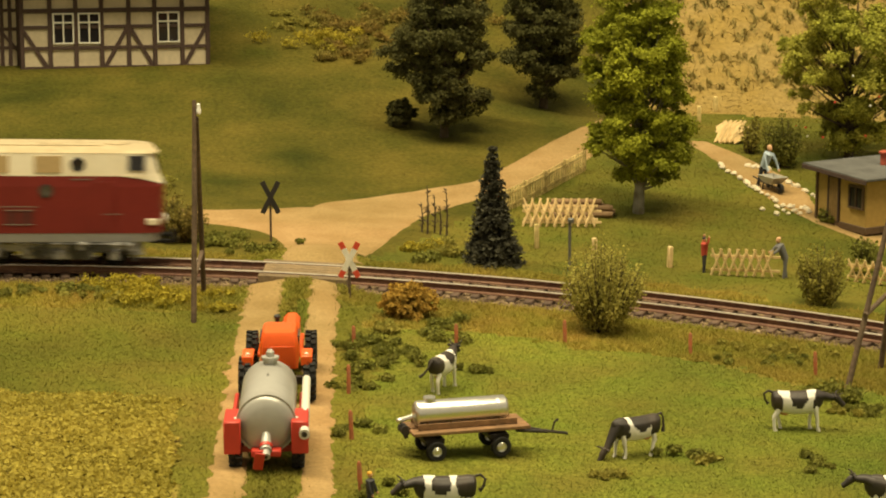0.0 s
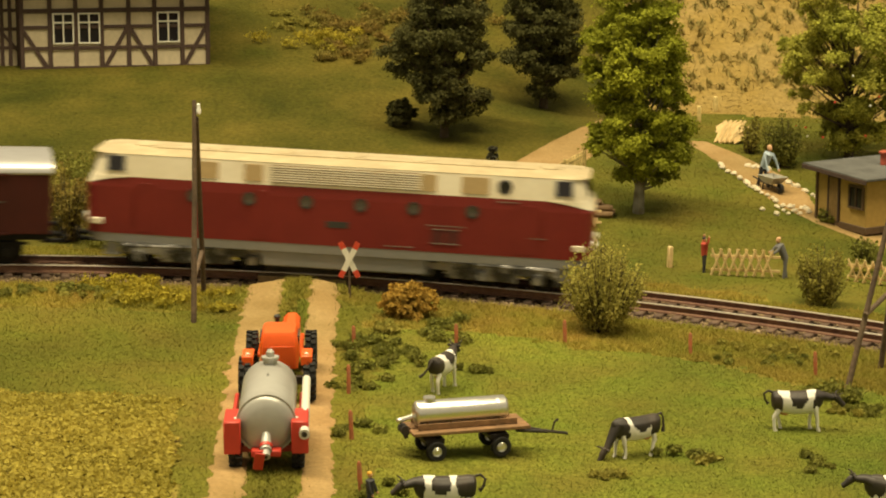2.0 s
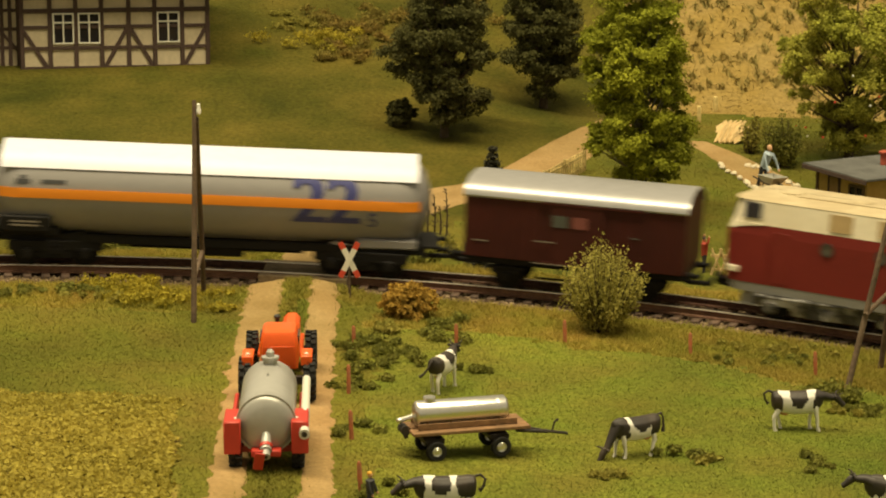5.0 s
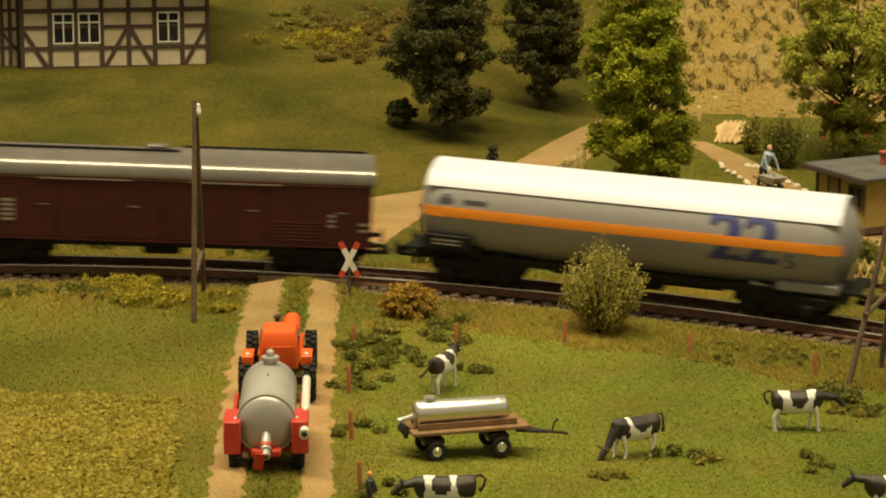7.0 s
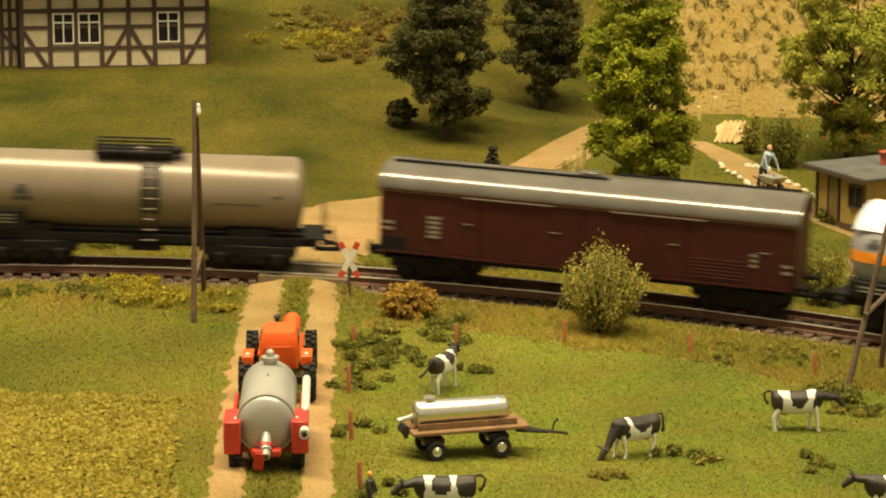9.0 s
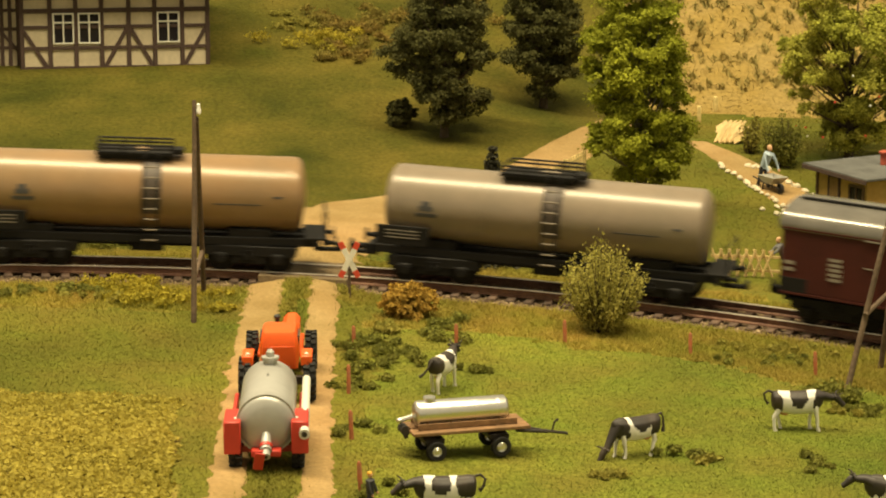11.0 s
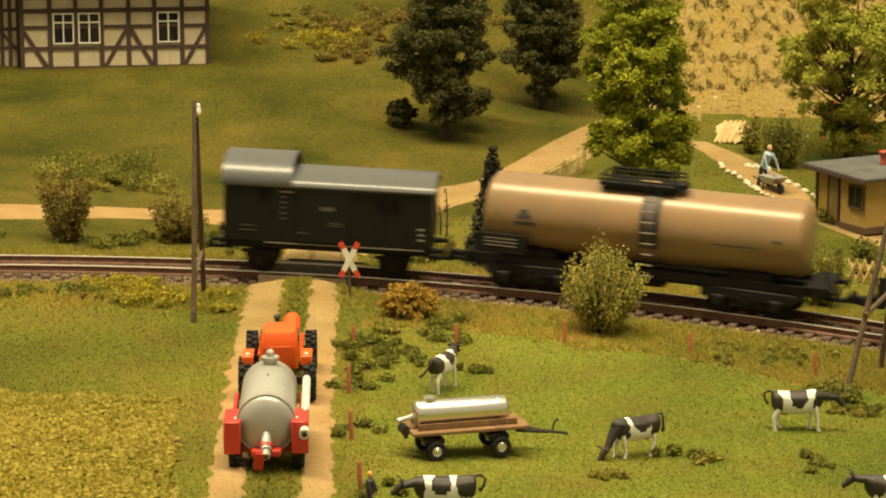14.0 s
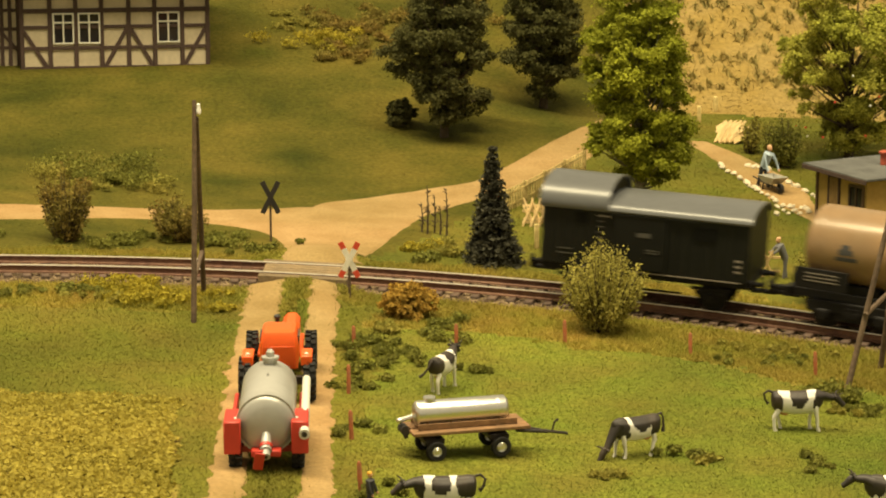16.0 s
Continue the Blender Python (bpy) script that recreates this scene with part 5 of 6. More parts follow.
def figurine(x, y, rz, h, shirt, trousers, label, bend=0.0, arms=(0.5, 0.1, 0.75), stride=0.1, hat="cloth_dark"):
    """A plain painted toy figure, one mesh. arms: reach forward, out, and height of the grip as a share of the size."""
    s, u = Shape(), h / 1.75
    f = lambda a, b, c: (a * u, b * u, c * u)
    sx = bend
    s.slot = 1
    for k in (-1, 1):
        s.tube([f(k * stride, k * 0.09, -0.02), f(k * stride * 0.4, k * 0.1, 0.45), f(0, k * 0.08, 0.88)], [0.07 * u, 0.075 * u, 0.1 * u], 7)
    s.slot = 0
    s.tube([f(0, 0, 0.82), f(sx * 0.5, 0, 1.15), f(sx, 0, 1.42), f(sx * 1.05, 0, 1.5)], [0.15 * u, 0.17 * u, 0.19 * u, 0.07 * u], 10)
    for k in (-1, 1):
        s.tube([f(sx, k * 0.2, 1.4), f(sx + arms[0] * 0.5, k * (0.22 + arms[1]), (1.4 + arms[2] * 1.75) / 2 - 0.05), f(sx + arms[0], k * (0.2 + arms[1]), arms[2] * 1.75)], [0.075 * u, 0.06 * u, 0.05 * u], 6)
    s.slot = 2
    s.ball(sx * 1.2 * u, 0, 1.63 * u, 0.105 * u, 0.095 * u, 0.125 * u, 9, 6)
    for k in (-1, 1):
        s.ball((sx + arms[0]) * u, k * (0.2 + arms[1]) * u, arms[2] * 1.75 * u, 0.06 * u, n=6, m=4)
    s.slot = 3
    s.ball((sx * 1.2 - 0.02) * u, 0, 1.69 * u, 0.11 * u, 0.1 * u, 0.09 * u, 9, 5)
    ob = part("figurine", s, [M[shirt], M[trousers], M["skin"], M[hat]])
    ob.matrix_basis = place(x, y, rz=rz)
    tagged(ob, label, "figurine", "model figures")


figurine(8.74, 81.3, 15, 1.2, "shirt_red", "cloth_dark", "painted toy figure in red with raised arms", 0.0, (0.12, 0.12, 1.02), 0.06)
figurine(11.4, 80.9, 190, 1.38, "cloth_grey", "cloth_grey", "painted toy figure in grey bending over the fence panel", 0.28, (0.35, 0.0, 0.62), 0.08, "skin")
figurine(12.35, 94.3, -50, 1.68, "shirt_blue", "cloth_dark", "painted toy figure in a pale blue shirt behind the wheelbarrow", 0.26, (0.3, 0.1, 0.42), 0.22, "skin")
figurine(-1.62, 53.1, -20, 1.0, "cloth_dark", "cloth_dark", "painted toy figure in dark clothes with a yellow cap", 0.0, (0.2, 0.05, 0.5), 0.05, "hat")

barrow = thing("wheelbarrow", place(12.62, 93.75, rz=-62), "grey metal wheelbarrow on the garden path", "wheelbarrow")
M["zinc"] = material("zinc_sheet", (0.42, 0.41, 0.37), 0.5, 0.4, 0.08, 5, 0.05)
tray = Shape().loft([[(-0.28, -0.24, 0.34), (0.3, -0.22, 0.34), (0.3, 0.22, 0.34), (-0.28, 0.24, 0.34)], [(-0.48, -0.36, 0.62), (0.58, -0.36, 0.62), (0.58, 0.36, 0.62), (-0.48, 0.36, 0.62)],
                     [(-0.44, -0.33, 0.62), (0.54, -0.33, 0.62), (0.54, 0.33, 0.62), (-0.44, 0.33, 0.62)], [(-0.26, -0.22, 0.44), (0.28, -0.2, 0.44), (0.28, 0.2, 0.44), (-0.26, 0.22, 0.44)]])
part("tray", tray, M["zinc"], barrow)
for s in (-1, 1):
    part("handle", Shape().tube([(0.6, s * 0.08, 0.2), (-0.3, s * 0.26, 0.36), (-0.85, s * 0.28, 0.5)], [0.03, 0.03, 0.03], 6), M["iron"], barrow)
    part("leg", Shape().rod((-0.25, s * 0.22, 0.34), (-0.32, s * 0.22, -0.02), 0.03, n=6), M["iron"], barrow)
wh = part("wheel", Shape().disc_lathe("y", [(-0.05, 0.1), (-0.06, 0.17), (-0.03, 0.2), (0.03, 0.2), (0.06, 0.17), (0.05, 0.1)], 16), M["tyre"], barrow, at=(0.55, 0, 0.2))


# ---- the train ----
M["loco_red"] = material("loco_red", (0.195, 0.024, 0.020), 0.4, 0, 0.06, 5, 0.04, (0.170, 0.021, 0.018), 0.4, 0.6, spec=0.3)
M["loco_cream"] = material("loco_cream", (0.80, 0.73, 0.58), 0.42, 0, 0.05, 5, 0.04, (0.72, 0.64, 0.48), 0.35, 0.7)
M["loco_roof"] = material("dusty_cream_roof", (0.50, 0.42, 0.27), 0.55, 0, 0.12, 4, 0.15, (0.42, 0.34, 0.21), 0.45, 0.9, spec=0.3)
M["loco_grey"] = material("loco_grey", (0.26, 0.255, 0.25), 0.5, 0, 0.08, 5, 0.05)
M["vent_tan"] = material("vent_tan", (0.42, 0.30, 0.145), 0.6, 0, 0.08, 5, 0.1)
M["ring_grey"] = material("dull_ring_metal", (0.05, 0.05, 0.048), 0.5, 0.3, 0.1, 5, 0.1)
M["grille_dark"] = material("grille_recess", (0.20, 0.14, 0.065), 0.7, 0, 0.08, 5, 0.1)
# dark grey; the small pale blotches are painted glints
M["bogie"] = material("bogie_grey_glints", (0.07, 0.068, 0.064), 0.35, 0.4, 0.25, 6, 0.2, (0.34, 0.33, 0.32), 0.3, 2.5, edge=0.06)
M["under"] = material("underframe_black", (0.010, 0.009, 0.0085), 0.6, 0.0, 0.2, 6, 0.2, spec=0.2)
M["van_brown"] = material("goods_van_brown", (0.058, 0.0125, 0.0095), 0.55, 0, 0.1, 6, 0.1, (0.048, 0.011, 0.0085), 0.4, 0.8, spec=0.22)
M["roof_silver"] = material("silver_roof", (0.42, 0.415, 0.43), 0.36, 0.55, 0.08, 5, 0.06)
M["roof_grey"] = material("grey_roof", (0.135, 0.125, 0.112), 0.2, 0.25, 0.08, 5, 0.06, (0.165, 0.152, 0.135), 0.35, 0.8)
M["roof_slate"] = material("slate_grey_roof", (0.105, 0.108, 0.112), 0.33, 0.1, 0.08, 5, 0.06)
M["guard_green"] = material("guard_van_green", (0.0075, 0.008, 0.0065), 0.5, 0, 0.12, 6, 0.1, spec=0.25)
M["gas_white"] = material("gas_tank_white", (0.66, 0.67, 0.80), 0.4, 0, 0.04, 4, 0.03)
M["gas_grey"] = material("gas_tank_grey", (0.285, 0.275, 0.28), 0.4, 0.1, 0.05, 4, 0.03)
M["stripe"] = material("orange_stripe", (0.85, 0.28, 0.02), 0.45, 0, 0.04, 4, 0)
M["ink_blue"] = material("blue_lettering", (0.045, 0.05, 0.19), 0.5, 0, 0.05, 4, 0)
M["ink_white"] = material("white_lettering", (0.22, 0.19, 0.155), 0.6, 0, 0.05, 4, 0)
M["ink_dark"] = material("dark_lettering", (0.05, 0.05, 0.055), 0.6, 0, 0.05, 4, 0)
M["tank_ochre"] = material("ochre_tank", (0.31, 0.185, 0.088), 0.3, 0.05, 0.08, 4, 0.04, (0.215, 0.148, 0.083), 0.45, 0.5, edge=0.25)
M["tank_beige"] = material("beige_tank", (0.25, 0.195, 0.145), 0.3, 0.05, 0.08, 4, 0.04, (0.19, 0.155, 0.115), 0.45, 0.5, edge=0.25)
# flat grey paints the reflection in the porthole glass
M["port_glass"] = material("porthole_grey_reflection", (0.085, 0.075, 0.062), 0.4, 0, 0.1, 5, 0)
M["loco_vent"] = material("dark_red_louvre", (0.085, 0.014, 0.012), 0.6, 0, 0.1, 5, 0.1)
M["dark_window"] = material("unlit_window", (0.004, 0.004, 0.004), 0.5, 0, 0.05, 2, 0, spec=0.15)
M["ink_dim"] = material("faded_lettering", (0.075, 0.07, 0.06), 0.6, 0, 0.05, 4, 0)
M["board_green"] = material("grey_green_board", (0.075, 0.082, 0.07), 0.6, 0, 0.08, 5, 0.1)
M["board_red"] = material("faded_red_board", (0.20, 0.06, 0.05), 0.6, 0, 0.08, 5, 0.1)
M["ladder_brown"] = material("ladder_plate_brown", (0.085, 0.066, 0.055), 0.55, 0.1, 0.15, 5, 0.1)
M["rung"] = material("pale_rung", (0.20, 0.165, 0.13), 0.5, 0.3, 0.1, 5, 0.05)
M["lamp_glass"] = material("headlamp_glass", (0.9, 0.88, 0.8), 0.15, 0, 0.02, 3, 0)

CARS, BOGIES, WHEELS = [], [], []


def vehicle(name, centre, half_pivot, label):
    ob = thing(name, pose(0, 0, 0), label, "locomotive" if name == "locomotive" else "wagon", "train" if name != "locomotive" else "")
    CARS.append((ob, centre, half_pivot))
    return ob


WHEEL = build_mesh("wheelset", Shape().disc_lathe("y", [(-0.80, 0.05), (-0.80, 0.40), (-0.78, 0.45), (-0.72, 0.45), (-0.70, 0.49), (-0.68, 0.49), (-0.66, 0.1), (0.66, 0.1), (0.68, 0.49), (0.70, 0.49), (0.72, 0.45), (0.78, 0.45), (0.80, 0.40), (0.80, 0.05)], 22), M["under"])


def wheelset(parent, x, r=0.45):
    ob = part("wheelset", WHEEL, None, parent, at=(x, 0, 0.45))
    WHEELS.append((ob, x))


def bogie(car, x, base, axles, frame_mat, out=0.0):
    b = part("bogie", Shape().box(0, 0, 0.66, base + 1.2, 1.9, 0.3, c=0.03), frame_mat, car, at=(x, 0, 0))
    for k in range(axles):
        wheelset(b, -base / 2 + base * k / (axles - 1))
    for s in (-1, 1):
        f = Shape().box(0, s * 1.02, 0.68, base + 1.1, 0.12, 0.34, c=0.03).box(0, s * 1.0, 0.44, base * 0.62, 0.1, 0.34, c=0.03)
        for k in range(axles):
            ax = -base / 2 + base * k / (axles - 1)
            f.box(ax, s * 1.08, 0.45, 0.4, 0.16, 0.34, c=0.04).rod((ax, s * 1.14, 0.45), (ax, s * 1.24, 0.45), 0.13, n=10)
        for k in range(axles - 1):
            ax = -base / 2 + base * (k + 0.5) / (axles - 1)
            f.box(ax, s * 1.07, 0.52, 0.5, 0.14, 0.16, c=0.02)
            for d in (-0.14, 0, 0.14):
                f.rod((ax + d, s * 1.12, 0.42), (ax + d, s * 1.12, 0.72), 0.055, n=7)
        if out:
            f.v = [(px, py + s * out, pz) for px, py, pz in f.v]
            for k in range(4):
                ax = -base / 2 - 0.3 + (base + 0.6) * k / 3
                f.box(ax, s * (1.14 + out), 0.72, 0.3, 0.14, 0.3, c=0.05).rod((ax + 0.3, s * (1.14 + out), 0.3), (ax + 0.3, s * (1.14 + out), 0.62), 0.08, n=9)
            f.rod((-base / 2 - 0.5, s * (1.2 + out), 0.8), (base / 2 + 0.5, s * (1.2 + out), 0.8), 0.05, n=7)
        part("side_frame", f, frame_mat, b)
    BOGIES.append((b, car, x))
    return b


def ends(car, half, h=1.0, wide=0.88, fore=None):
    back = half
    for d in (-1, 1):
        half = fore if fore and d > 0 else back
        for s in (-1, 1):
            part("buffer", Shape().disc_lathe("x", [(0, 0.1), (0.22, 0.1), (0.24, 0.07), (0.40, 0.07), (0.40, 0.2), (0.45, 0.22), (0.48, 0.1)] if d > 0 else
                                              [(0, 0.1), (-0.22, 0.1), (-0.24, 0.07), (-0.40, 0.07), (-0.40, 0.2), (-0.45, 0.22), (-0.48, 0.1)], 12, (d * half, s * wide, h)), M["under"], car)
        part("coupler", Shape().box(d * (half + 0.25), 0, 0.62, 0.9, 0.22, 0.12, c=0.02).box(d * (half + 0.62), 0, 0.7, 0.14, 0.5, 0.2, c=0.03), M["under"], car)


def arch(width, eave, top, n=12, power=1.0):
    """Roof section from one eave over the ridge to the other."""
    return [(-width / 2 * math.cos(math.pi * k / n), eave + (top - eave) * math.sin(math.pi * k / n) ** power) for k in range(n + 1)]


def vault(L, x, width, eave, top, thick=0.06, power=1.0):
    outer = arch(width, eave, top, 14, power)
    inner = [(y * 0.98, z - thick) for y, z in outer][::-1]
    ring = outer + inner
    return Shape().loft([[(x - L / 2, y, z) for y, z in ring], [(x + L / 2, y, z) for y, z in ring]])


def bars(car, x, z, w, h, mat, y=-1.46, n=1, name="lettering", gap=0.12):
    sh = Shape()
    for k in range(n):
        sh.box(x, y, z - k * gap, w, 0.012, h)
    part(name, sh, mat, car)


# diesel locomotive, centre of the train's reckoning at its front third
loco = vehicle("locomotive", -5.23, 4.85, "long dark red and cream diesel locomotive with a grey skirt")
L2 = 8.25
REACH = {1: 7.74, -1: 8.25}


def shell(z0, z1, w0, w1, nose0, nose1, mat, name):
    """Ring of the body between two heights: widths and how far the nose reaches."""
    loops = []
    for z, w, nz in ((z0, w0, nose0), (z1, w1, nose1)):
        loop = []
        for sx in (1, -1):
            e = REACH[sx] - nz
            pts = [(e - 0.75, -w / 2), (e - 0.4, -w / 2 + 0.04), (e - 0.18, -w / 2 + 0.16), (e - 0.05, -w / 2 + 0.36), (e, -w / 2 + 0.62),
                   (e, w / 2 - 0.62), (e - 0.05, w / 2 - 0.36), (e - 0.18, w / 2 - 0.16), (e - 0.4, w / 2 - 0.04), (e - 0.75, w / 2)]
            loop += [(sx * px, sx * py, z) for px, py in pts]
        loops.append(loop)
    return part(name, Shape().loft(loops), mat, loco, smooth_angle=22)


shell(0.86, 1.14, 2.86, 2.88, 0.12, 0.05, M["loco_grey"], "skirt")
lower = shell(1.14, 2.62, 2.9, 2.9, 0.0, 0.0, M["loco_red"], "lower_body")
mid = shell(2.62, 2.95, 2.9, 2.88, 0.0, 0.16, M["loco_red"], "shoulder")
upper = shell(2.95, 3.66, 2.88, 2.74, 0.16, 0.34, M["loco_cream"], "upper_body")
roofp = shell(3.66, 3.79, 2.76, 1.2, 0.2, 0.6, M["loco_roof"], "roof")
for d in (-1, 1):
    e = REACH[d]
    edge = [(-1.25, 1.462, 2.94), (-0.75, 1.462, 2.88), (-0.4, 1.422, 2.80), (-0.18, 1.30, 2.72), (-0.05, 1.10, 2.67), (0.0, 0.84, 2.65)]
    edge += [(px, -py, z) for px, py, z in edge[::-1]]
    loops = []
    for px, py, z in edge:
        ins = lambda h: 0.16 * (h - 2.62) / 0.33 - 0.012
        loops.append([(d * (e + px - ins(z)), py, z), (d * (e + px - ins(2.97)), py, 2.97), (d * (e + px - ins(2.97) - 0.06), py * 0.96, 2.97), (d * (e + px - ins(z) - 0.06), py * 0.96, z)])
    part("nose_band", Shape().loft(loops), M["loco_cream"], loco, "cream band dipping round the nose")
part("fuel_tank", Shape().box(0, 0, 0.72, 5.2, 2.7, 0.72, c=0.05), M["loco_grey"], loco, "grey tank between the bogies")
for k in range(7):
    x = (-6.5 + k * 2.2) * (0.938 if k > 3 else 1)
    part("roof_hatch", Shape().disc_lathe("z", [(3.72, 0.36), (3.82, 0.36), (3.87, 0.28), (3.88, 0.05)], 14, (x, -0.2, 0)), M["loco_roof"], loco)
part("roof_walkway", Shape().box(-0.2, -0.55, 3.78, 12.0, 0.25, 0.06), M["loco_roof"], loco)
rel = lambda a: (a + 5.23) * (0.938 if a > -5.23 else 1.0)
for a in (-10.0, -8.25, -6.45, -4.72, -2.95, -1.0):
    p = part("porthole", Shape().disc_lathe("y", [(-1.455, 0.02), (-1.47, 0.16), (-1.44, 0.2)], 18, (rel(a), 0, 2.48)), M["port_glass"], lower, "round porthole window, dull grey reflection painted on the glass")
    part("ring", Shape().disc_lathe("y", [(-1.44, 0.18), (-1.475, 0.18), (-1.475, 0.215), (-1.44, 0.215)], 18, (rel(a), 0, 2.48)), M["ring_grey"], p)
part("porthole", Shape().disc_lathe("y", [(-1.43, 0.02), (-1.45, 0.2), (-1.39, 0.24)], 18, (rel(0.04), 0, 3.3)), M["pane"], upper, "round dark porthole window")
lean = 5.6
for a0, a1 in ((-9.97, -9.25), (-8.43, -7.84), (-2.86, -2.25), (-1.36, -0.51)):
    part("vent_panel", Shape().box(rel((a0 + a1) / 2), -1.418, 3.31, a1 - a0, 0.03, 0.52, -lean), M["vent_tan"], upper, "tan filter panel")
grille = part("grille", Shape().box(rel(-5.22), -1.415, 3.31, 4.72, 0.03, 0.55, -lean), M["grille_dark"], upper, "long cooling grille")
for k in range(7):
    part("slat", Shape().box(rel(-5.22), -1.445 + (k - 3) * 0.0078, 3.09 + k * 0.074, 4.7, 0.045, 0.036, -lean), M["loco_cream"], grille)
for a0, a1 in ((1.71, 2.27), (-12.74, -12.19)):
    w = part("cab_window", Shape().box(rel((a0 + a1) / 2), -1.415, 3.36, a1 - a0, 0.04, 0.46, -lean), M["pane"], upper, "dark cab side window")
    part("window_frame", Shape().box(rel(a0), -1.425, 3.36, 0.05, 0.03, 0.5, -lean).box(rel(a1), -1.425, 3.36, 0.05, 0.03, 0.5, -lean), M["zinc"], w)
for d in (-1, 1):
    for s in (-1, 1):
        part("windscreen", Shape().box(d * (REACH[d] - 0.25), s * 0.52, 3.33, 0.05, 0.8, 0.5, 0, -d * 14, 0), M["pane"], upper, "sloping dark windscreen")
        lampp = part("headlight", Shape().disc_lathe("x", [(0, 0.16), (0.1, 0.16), (0.12, 0.13), (0.14, 0.02)] if d > 0 else [(0, 0.16), (-0.1, 0.16), (-0.12, 0.13), (-0.14, 0.02)], 14, (d * (REACH[d] - 0.03), s * 0.75, 1.5)), M["lamp_glass"], loco, "round headlight")
        part("bezel", Shape().box(d * (REACH[d] - 0.02), s * 0.7, 1.5, 0.1, 0.56, 0.26, c=0.04).box(d * (REACH[d] - 0.42), s * 1.42, 1.5, 0.4, 0.07, 0.2, 0, 0, -s * d * 9, c=0.03), M["loco_cream"], lampp)
        part("step", Shape().box(d * (REACH[d] - 0.9), s * 1.25, 0.45, 0.5, 0.2, 0.05).box(d * (REACH[d] - 0.9), s * 1.3, 0.62, 0.4, 0.05, 0.4), M["loco_grey"], loco)
        part("handrail", Shape().rod((d * (REACH[d] - 1.6), s * 1.5, 1.5), (d * (REACH[d] - 1.6), s * 1.5, 2.6), 0.018, n=6), M["loco_red"], loco)
door_mesh = build_mesh("door", Shape().box(0, -1.452, 2.0, 0.62, 0.016, 1.55, c=0.004), M["loco_red"])
for a in (0.85, -11.5, -7.9):
    part("door", door_mesh, None, loco, at=(rel(a), 0, 0))
for a in (-2.12, -1.62):
    hatch = part("hatch", Shape().box(rel(a), -1.455, 1.64, 0.38, 0.02, 0.42, c=0.004), M["loco_vent"], loco, "dark louvred hatch")
    part("handrail", Shape().box(rel(a), -1.47, 1.87, 0.46, 0.02, 0.02).box(rel(a), -1.47, 1.42, 0.46, 0.02, 0.02), M["ink_white"], hatch)
bars(loco, rel(-5.46), 1.82, 0.7, 0.2, M["ring_grey"], -1.457, 1, "number_plate")
bars(loco, rel(-1.87), 1.98, 1.2, 0.02, M["ink_white"], -1.457)
bars(loco, rel(0.15), 2.85, 0.7, 0.02, M["ink_white"], -1.457)
bars(loco, rel(-3.4), 1.25, 0.9, 0.02, M["ink_white"], -1.457)
bars(loco, rel(1.2), 1.75, 0.6, 0.02, M["ink_white"], -1.457)
bogie(loco, -4.85, 3.6, 3, M["bogie"], 0.2)
bogie(loco, 4.5, 3.6, 3, M["bogie"], 0.2)
ends(loco, 8.1, fore=7.6)


def two_axle(car, half, base):
    part("underframe", Shape().box(0, 0, 0.95, half * 2, 2.3, 0.22, c=0.03).box(0, -1.15, 0.98, half * 2, 0.08, 0.2), M["under"], car)
    for x in (-base / 2, base / 2):
        wheelset(car, x)
        for s in (-1, 1):
            part("axle_guard", Shape().box(x, s * 1.02, 0.66, 0.7, 0.06, 0.5, c=0.02).box(x, s * 1.1, 0.46, 0.3, 0.2, 0.28, c=0.03).box(x, s * 1.1, 0.74, 1.25, 0.1, 0.1, c=0.02).box(x, s * 1.08, 0.62, 0.95, 0.1, 0.14, c=0.02), M["under"], car)
    part("brake_beam", Shape().box(0, -1.05, 0.5, base * 0.6, 0.05, 0.06).rod((-0.5, -1.0, 0.5), (-0.5, -1.0, 0.9), 0.03, n=6).rod((0.5, -1.0, 0.5), (0.5, -1.0, 0.9), 0.03, n=6), M["under"], car)
    ends(car, half)


# covered van
van = vehicle("covered_van", -18.36, 2.2, "dark brown two-axle covered van with a silver roof")
part("body", Shape().box(0, 0, 2.06, 7.3, 2.8, 1.96, c=0.03), M["van_brown"], van)
part("roof", vault(7.42, 0, 2.96, 3.02, 3.58), M["roof_silver"], van, "arched silver roof")
part("roof_end", Shape().loft([[(x, y * 0.95, z - 0.05) for y, z in arch(2.9, 3.02, 3.56, 12)] for x in (-3.64, 3.64)]), M["van_brown"], van)
for k in range(20):
    part("board", Shape().box(-3.47 + k * 0.365, -1.41, 2.02, 0.35, 0.03, 1.86, c=0.006), M["van_brown"], van)
part("sliding_door", Shape().box(0.1, -1.45, 2.02, 1.7, 0.05, 1.8, c=0.01).box(0.6, -1.47, 2.95, 3.4, 0.04, 0.06).box(0.6, -1.47, 1.1, 3.4, 0.04, 0.06), M["van_brown"], van)
bars(van, -0.45, 2.42, 0.5, 0.36, M["board_green"], -1.485, 1, "notice_board")
bars(van, 0.2, 2.42, 0.5, 0.36, M["board_red"], -1.485, 1, "notice_board")
bars(van, -0.95, 1.75, 0.7, 0.03, M["ink_white"], -1.485)
bars(van, -3.1, 1.6, 0.5, 0.03, M["ink_white"], -1.435)
bars(van, 0.2, 1.06, 3.0, 0.03, M["ink_white"], -1.49)
bars(van, 2.0, 2.1, 0.3, 0.04, M["ink_dim"], -1.435)
two_axle(van, 3.65, 4.4)


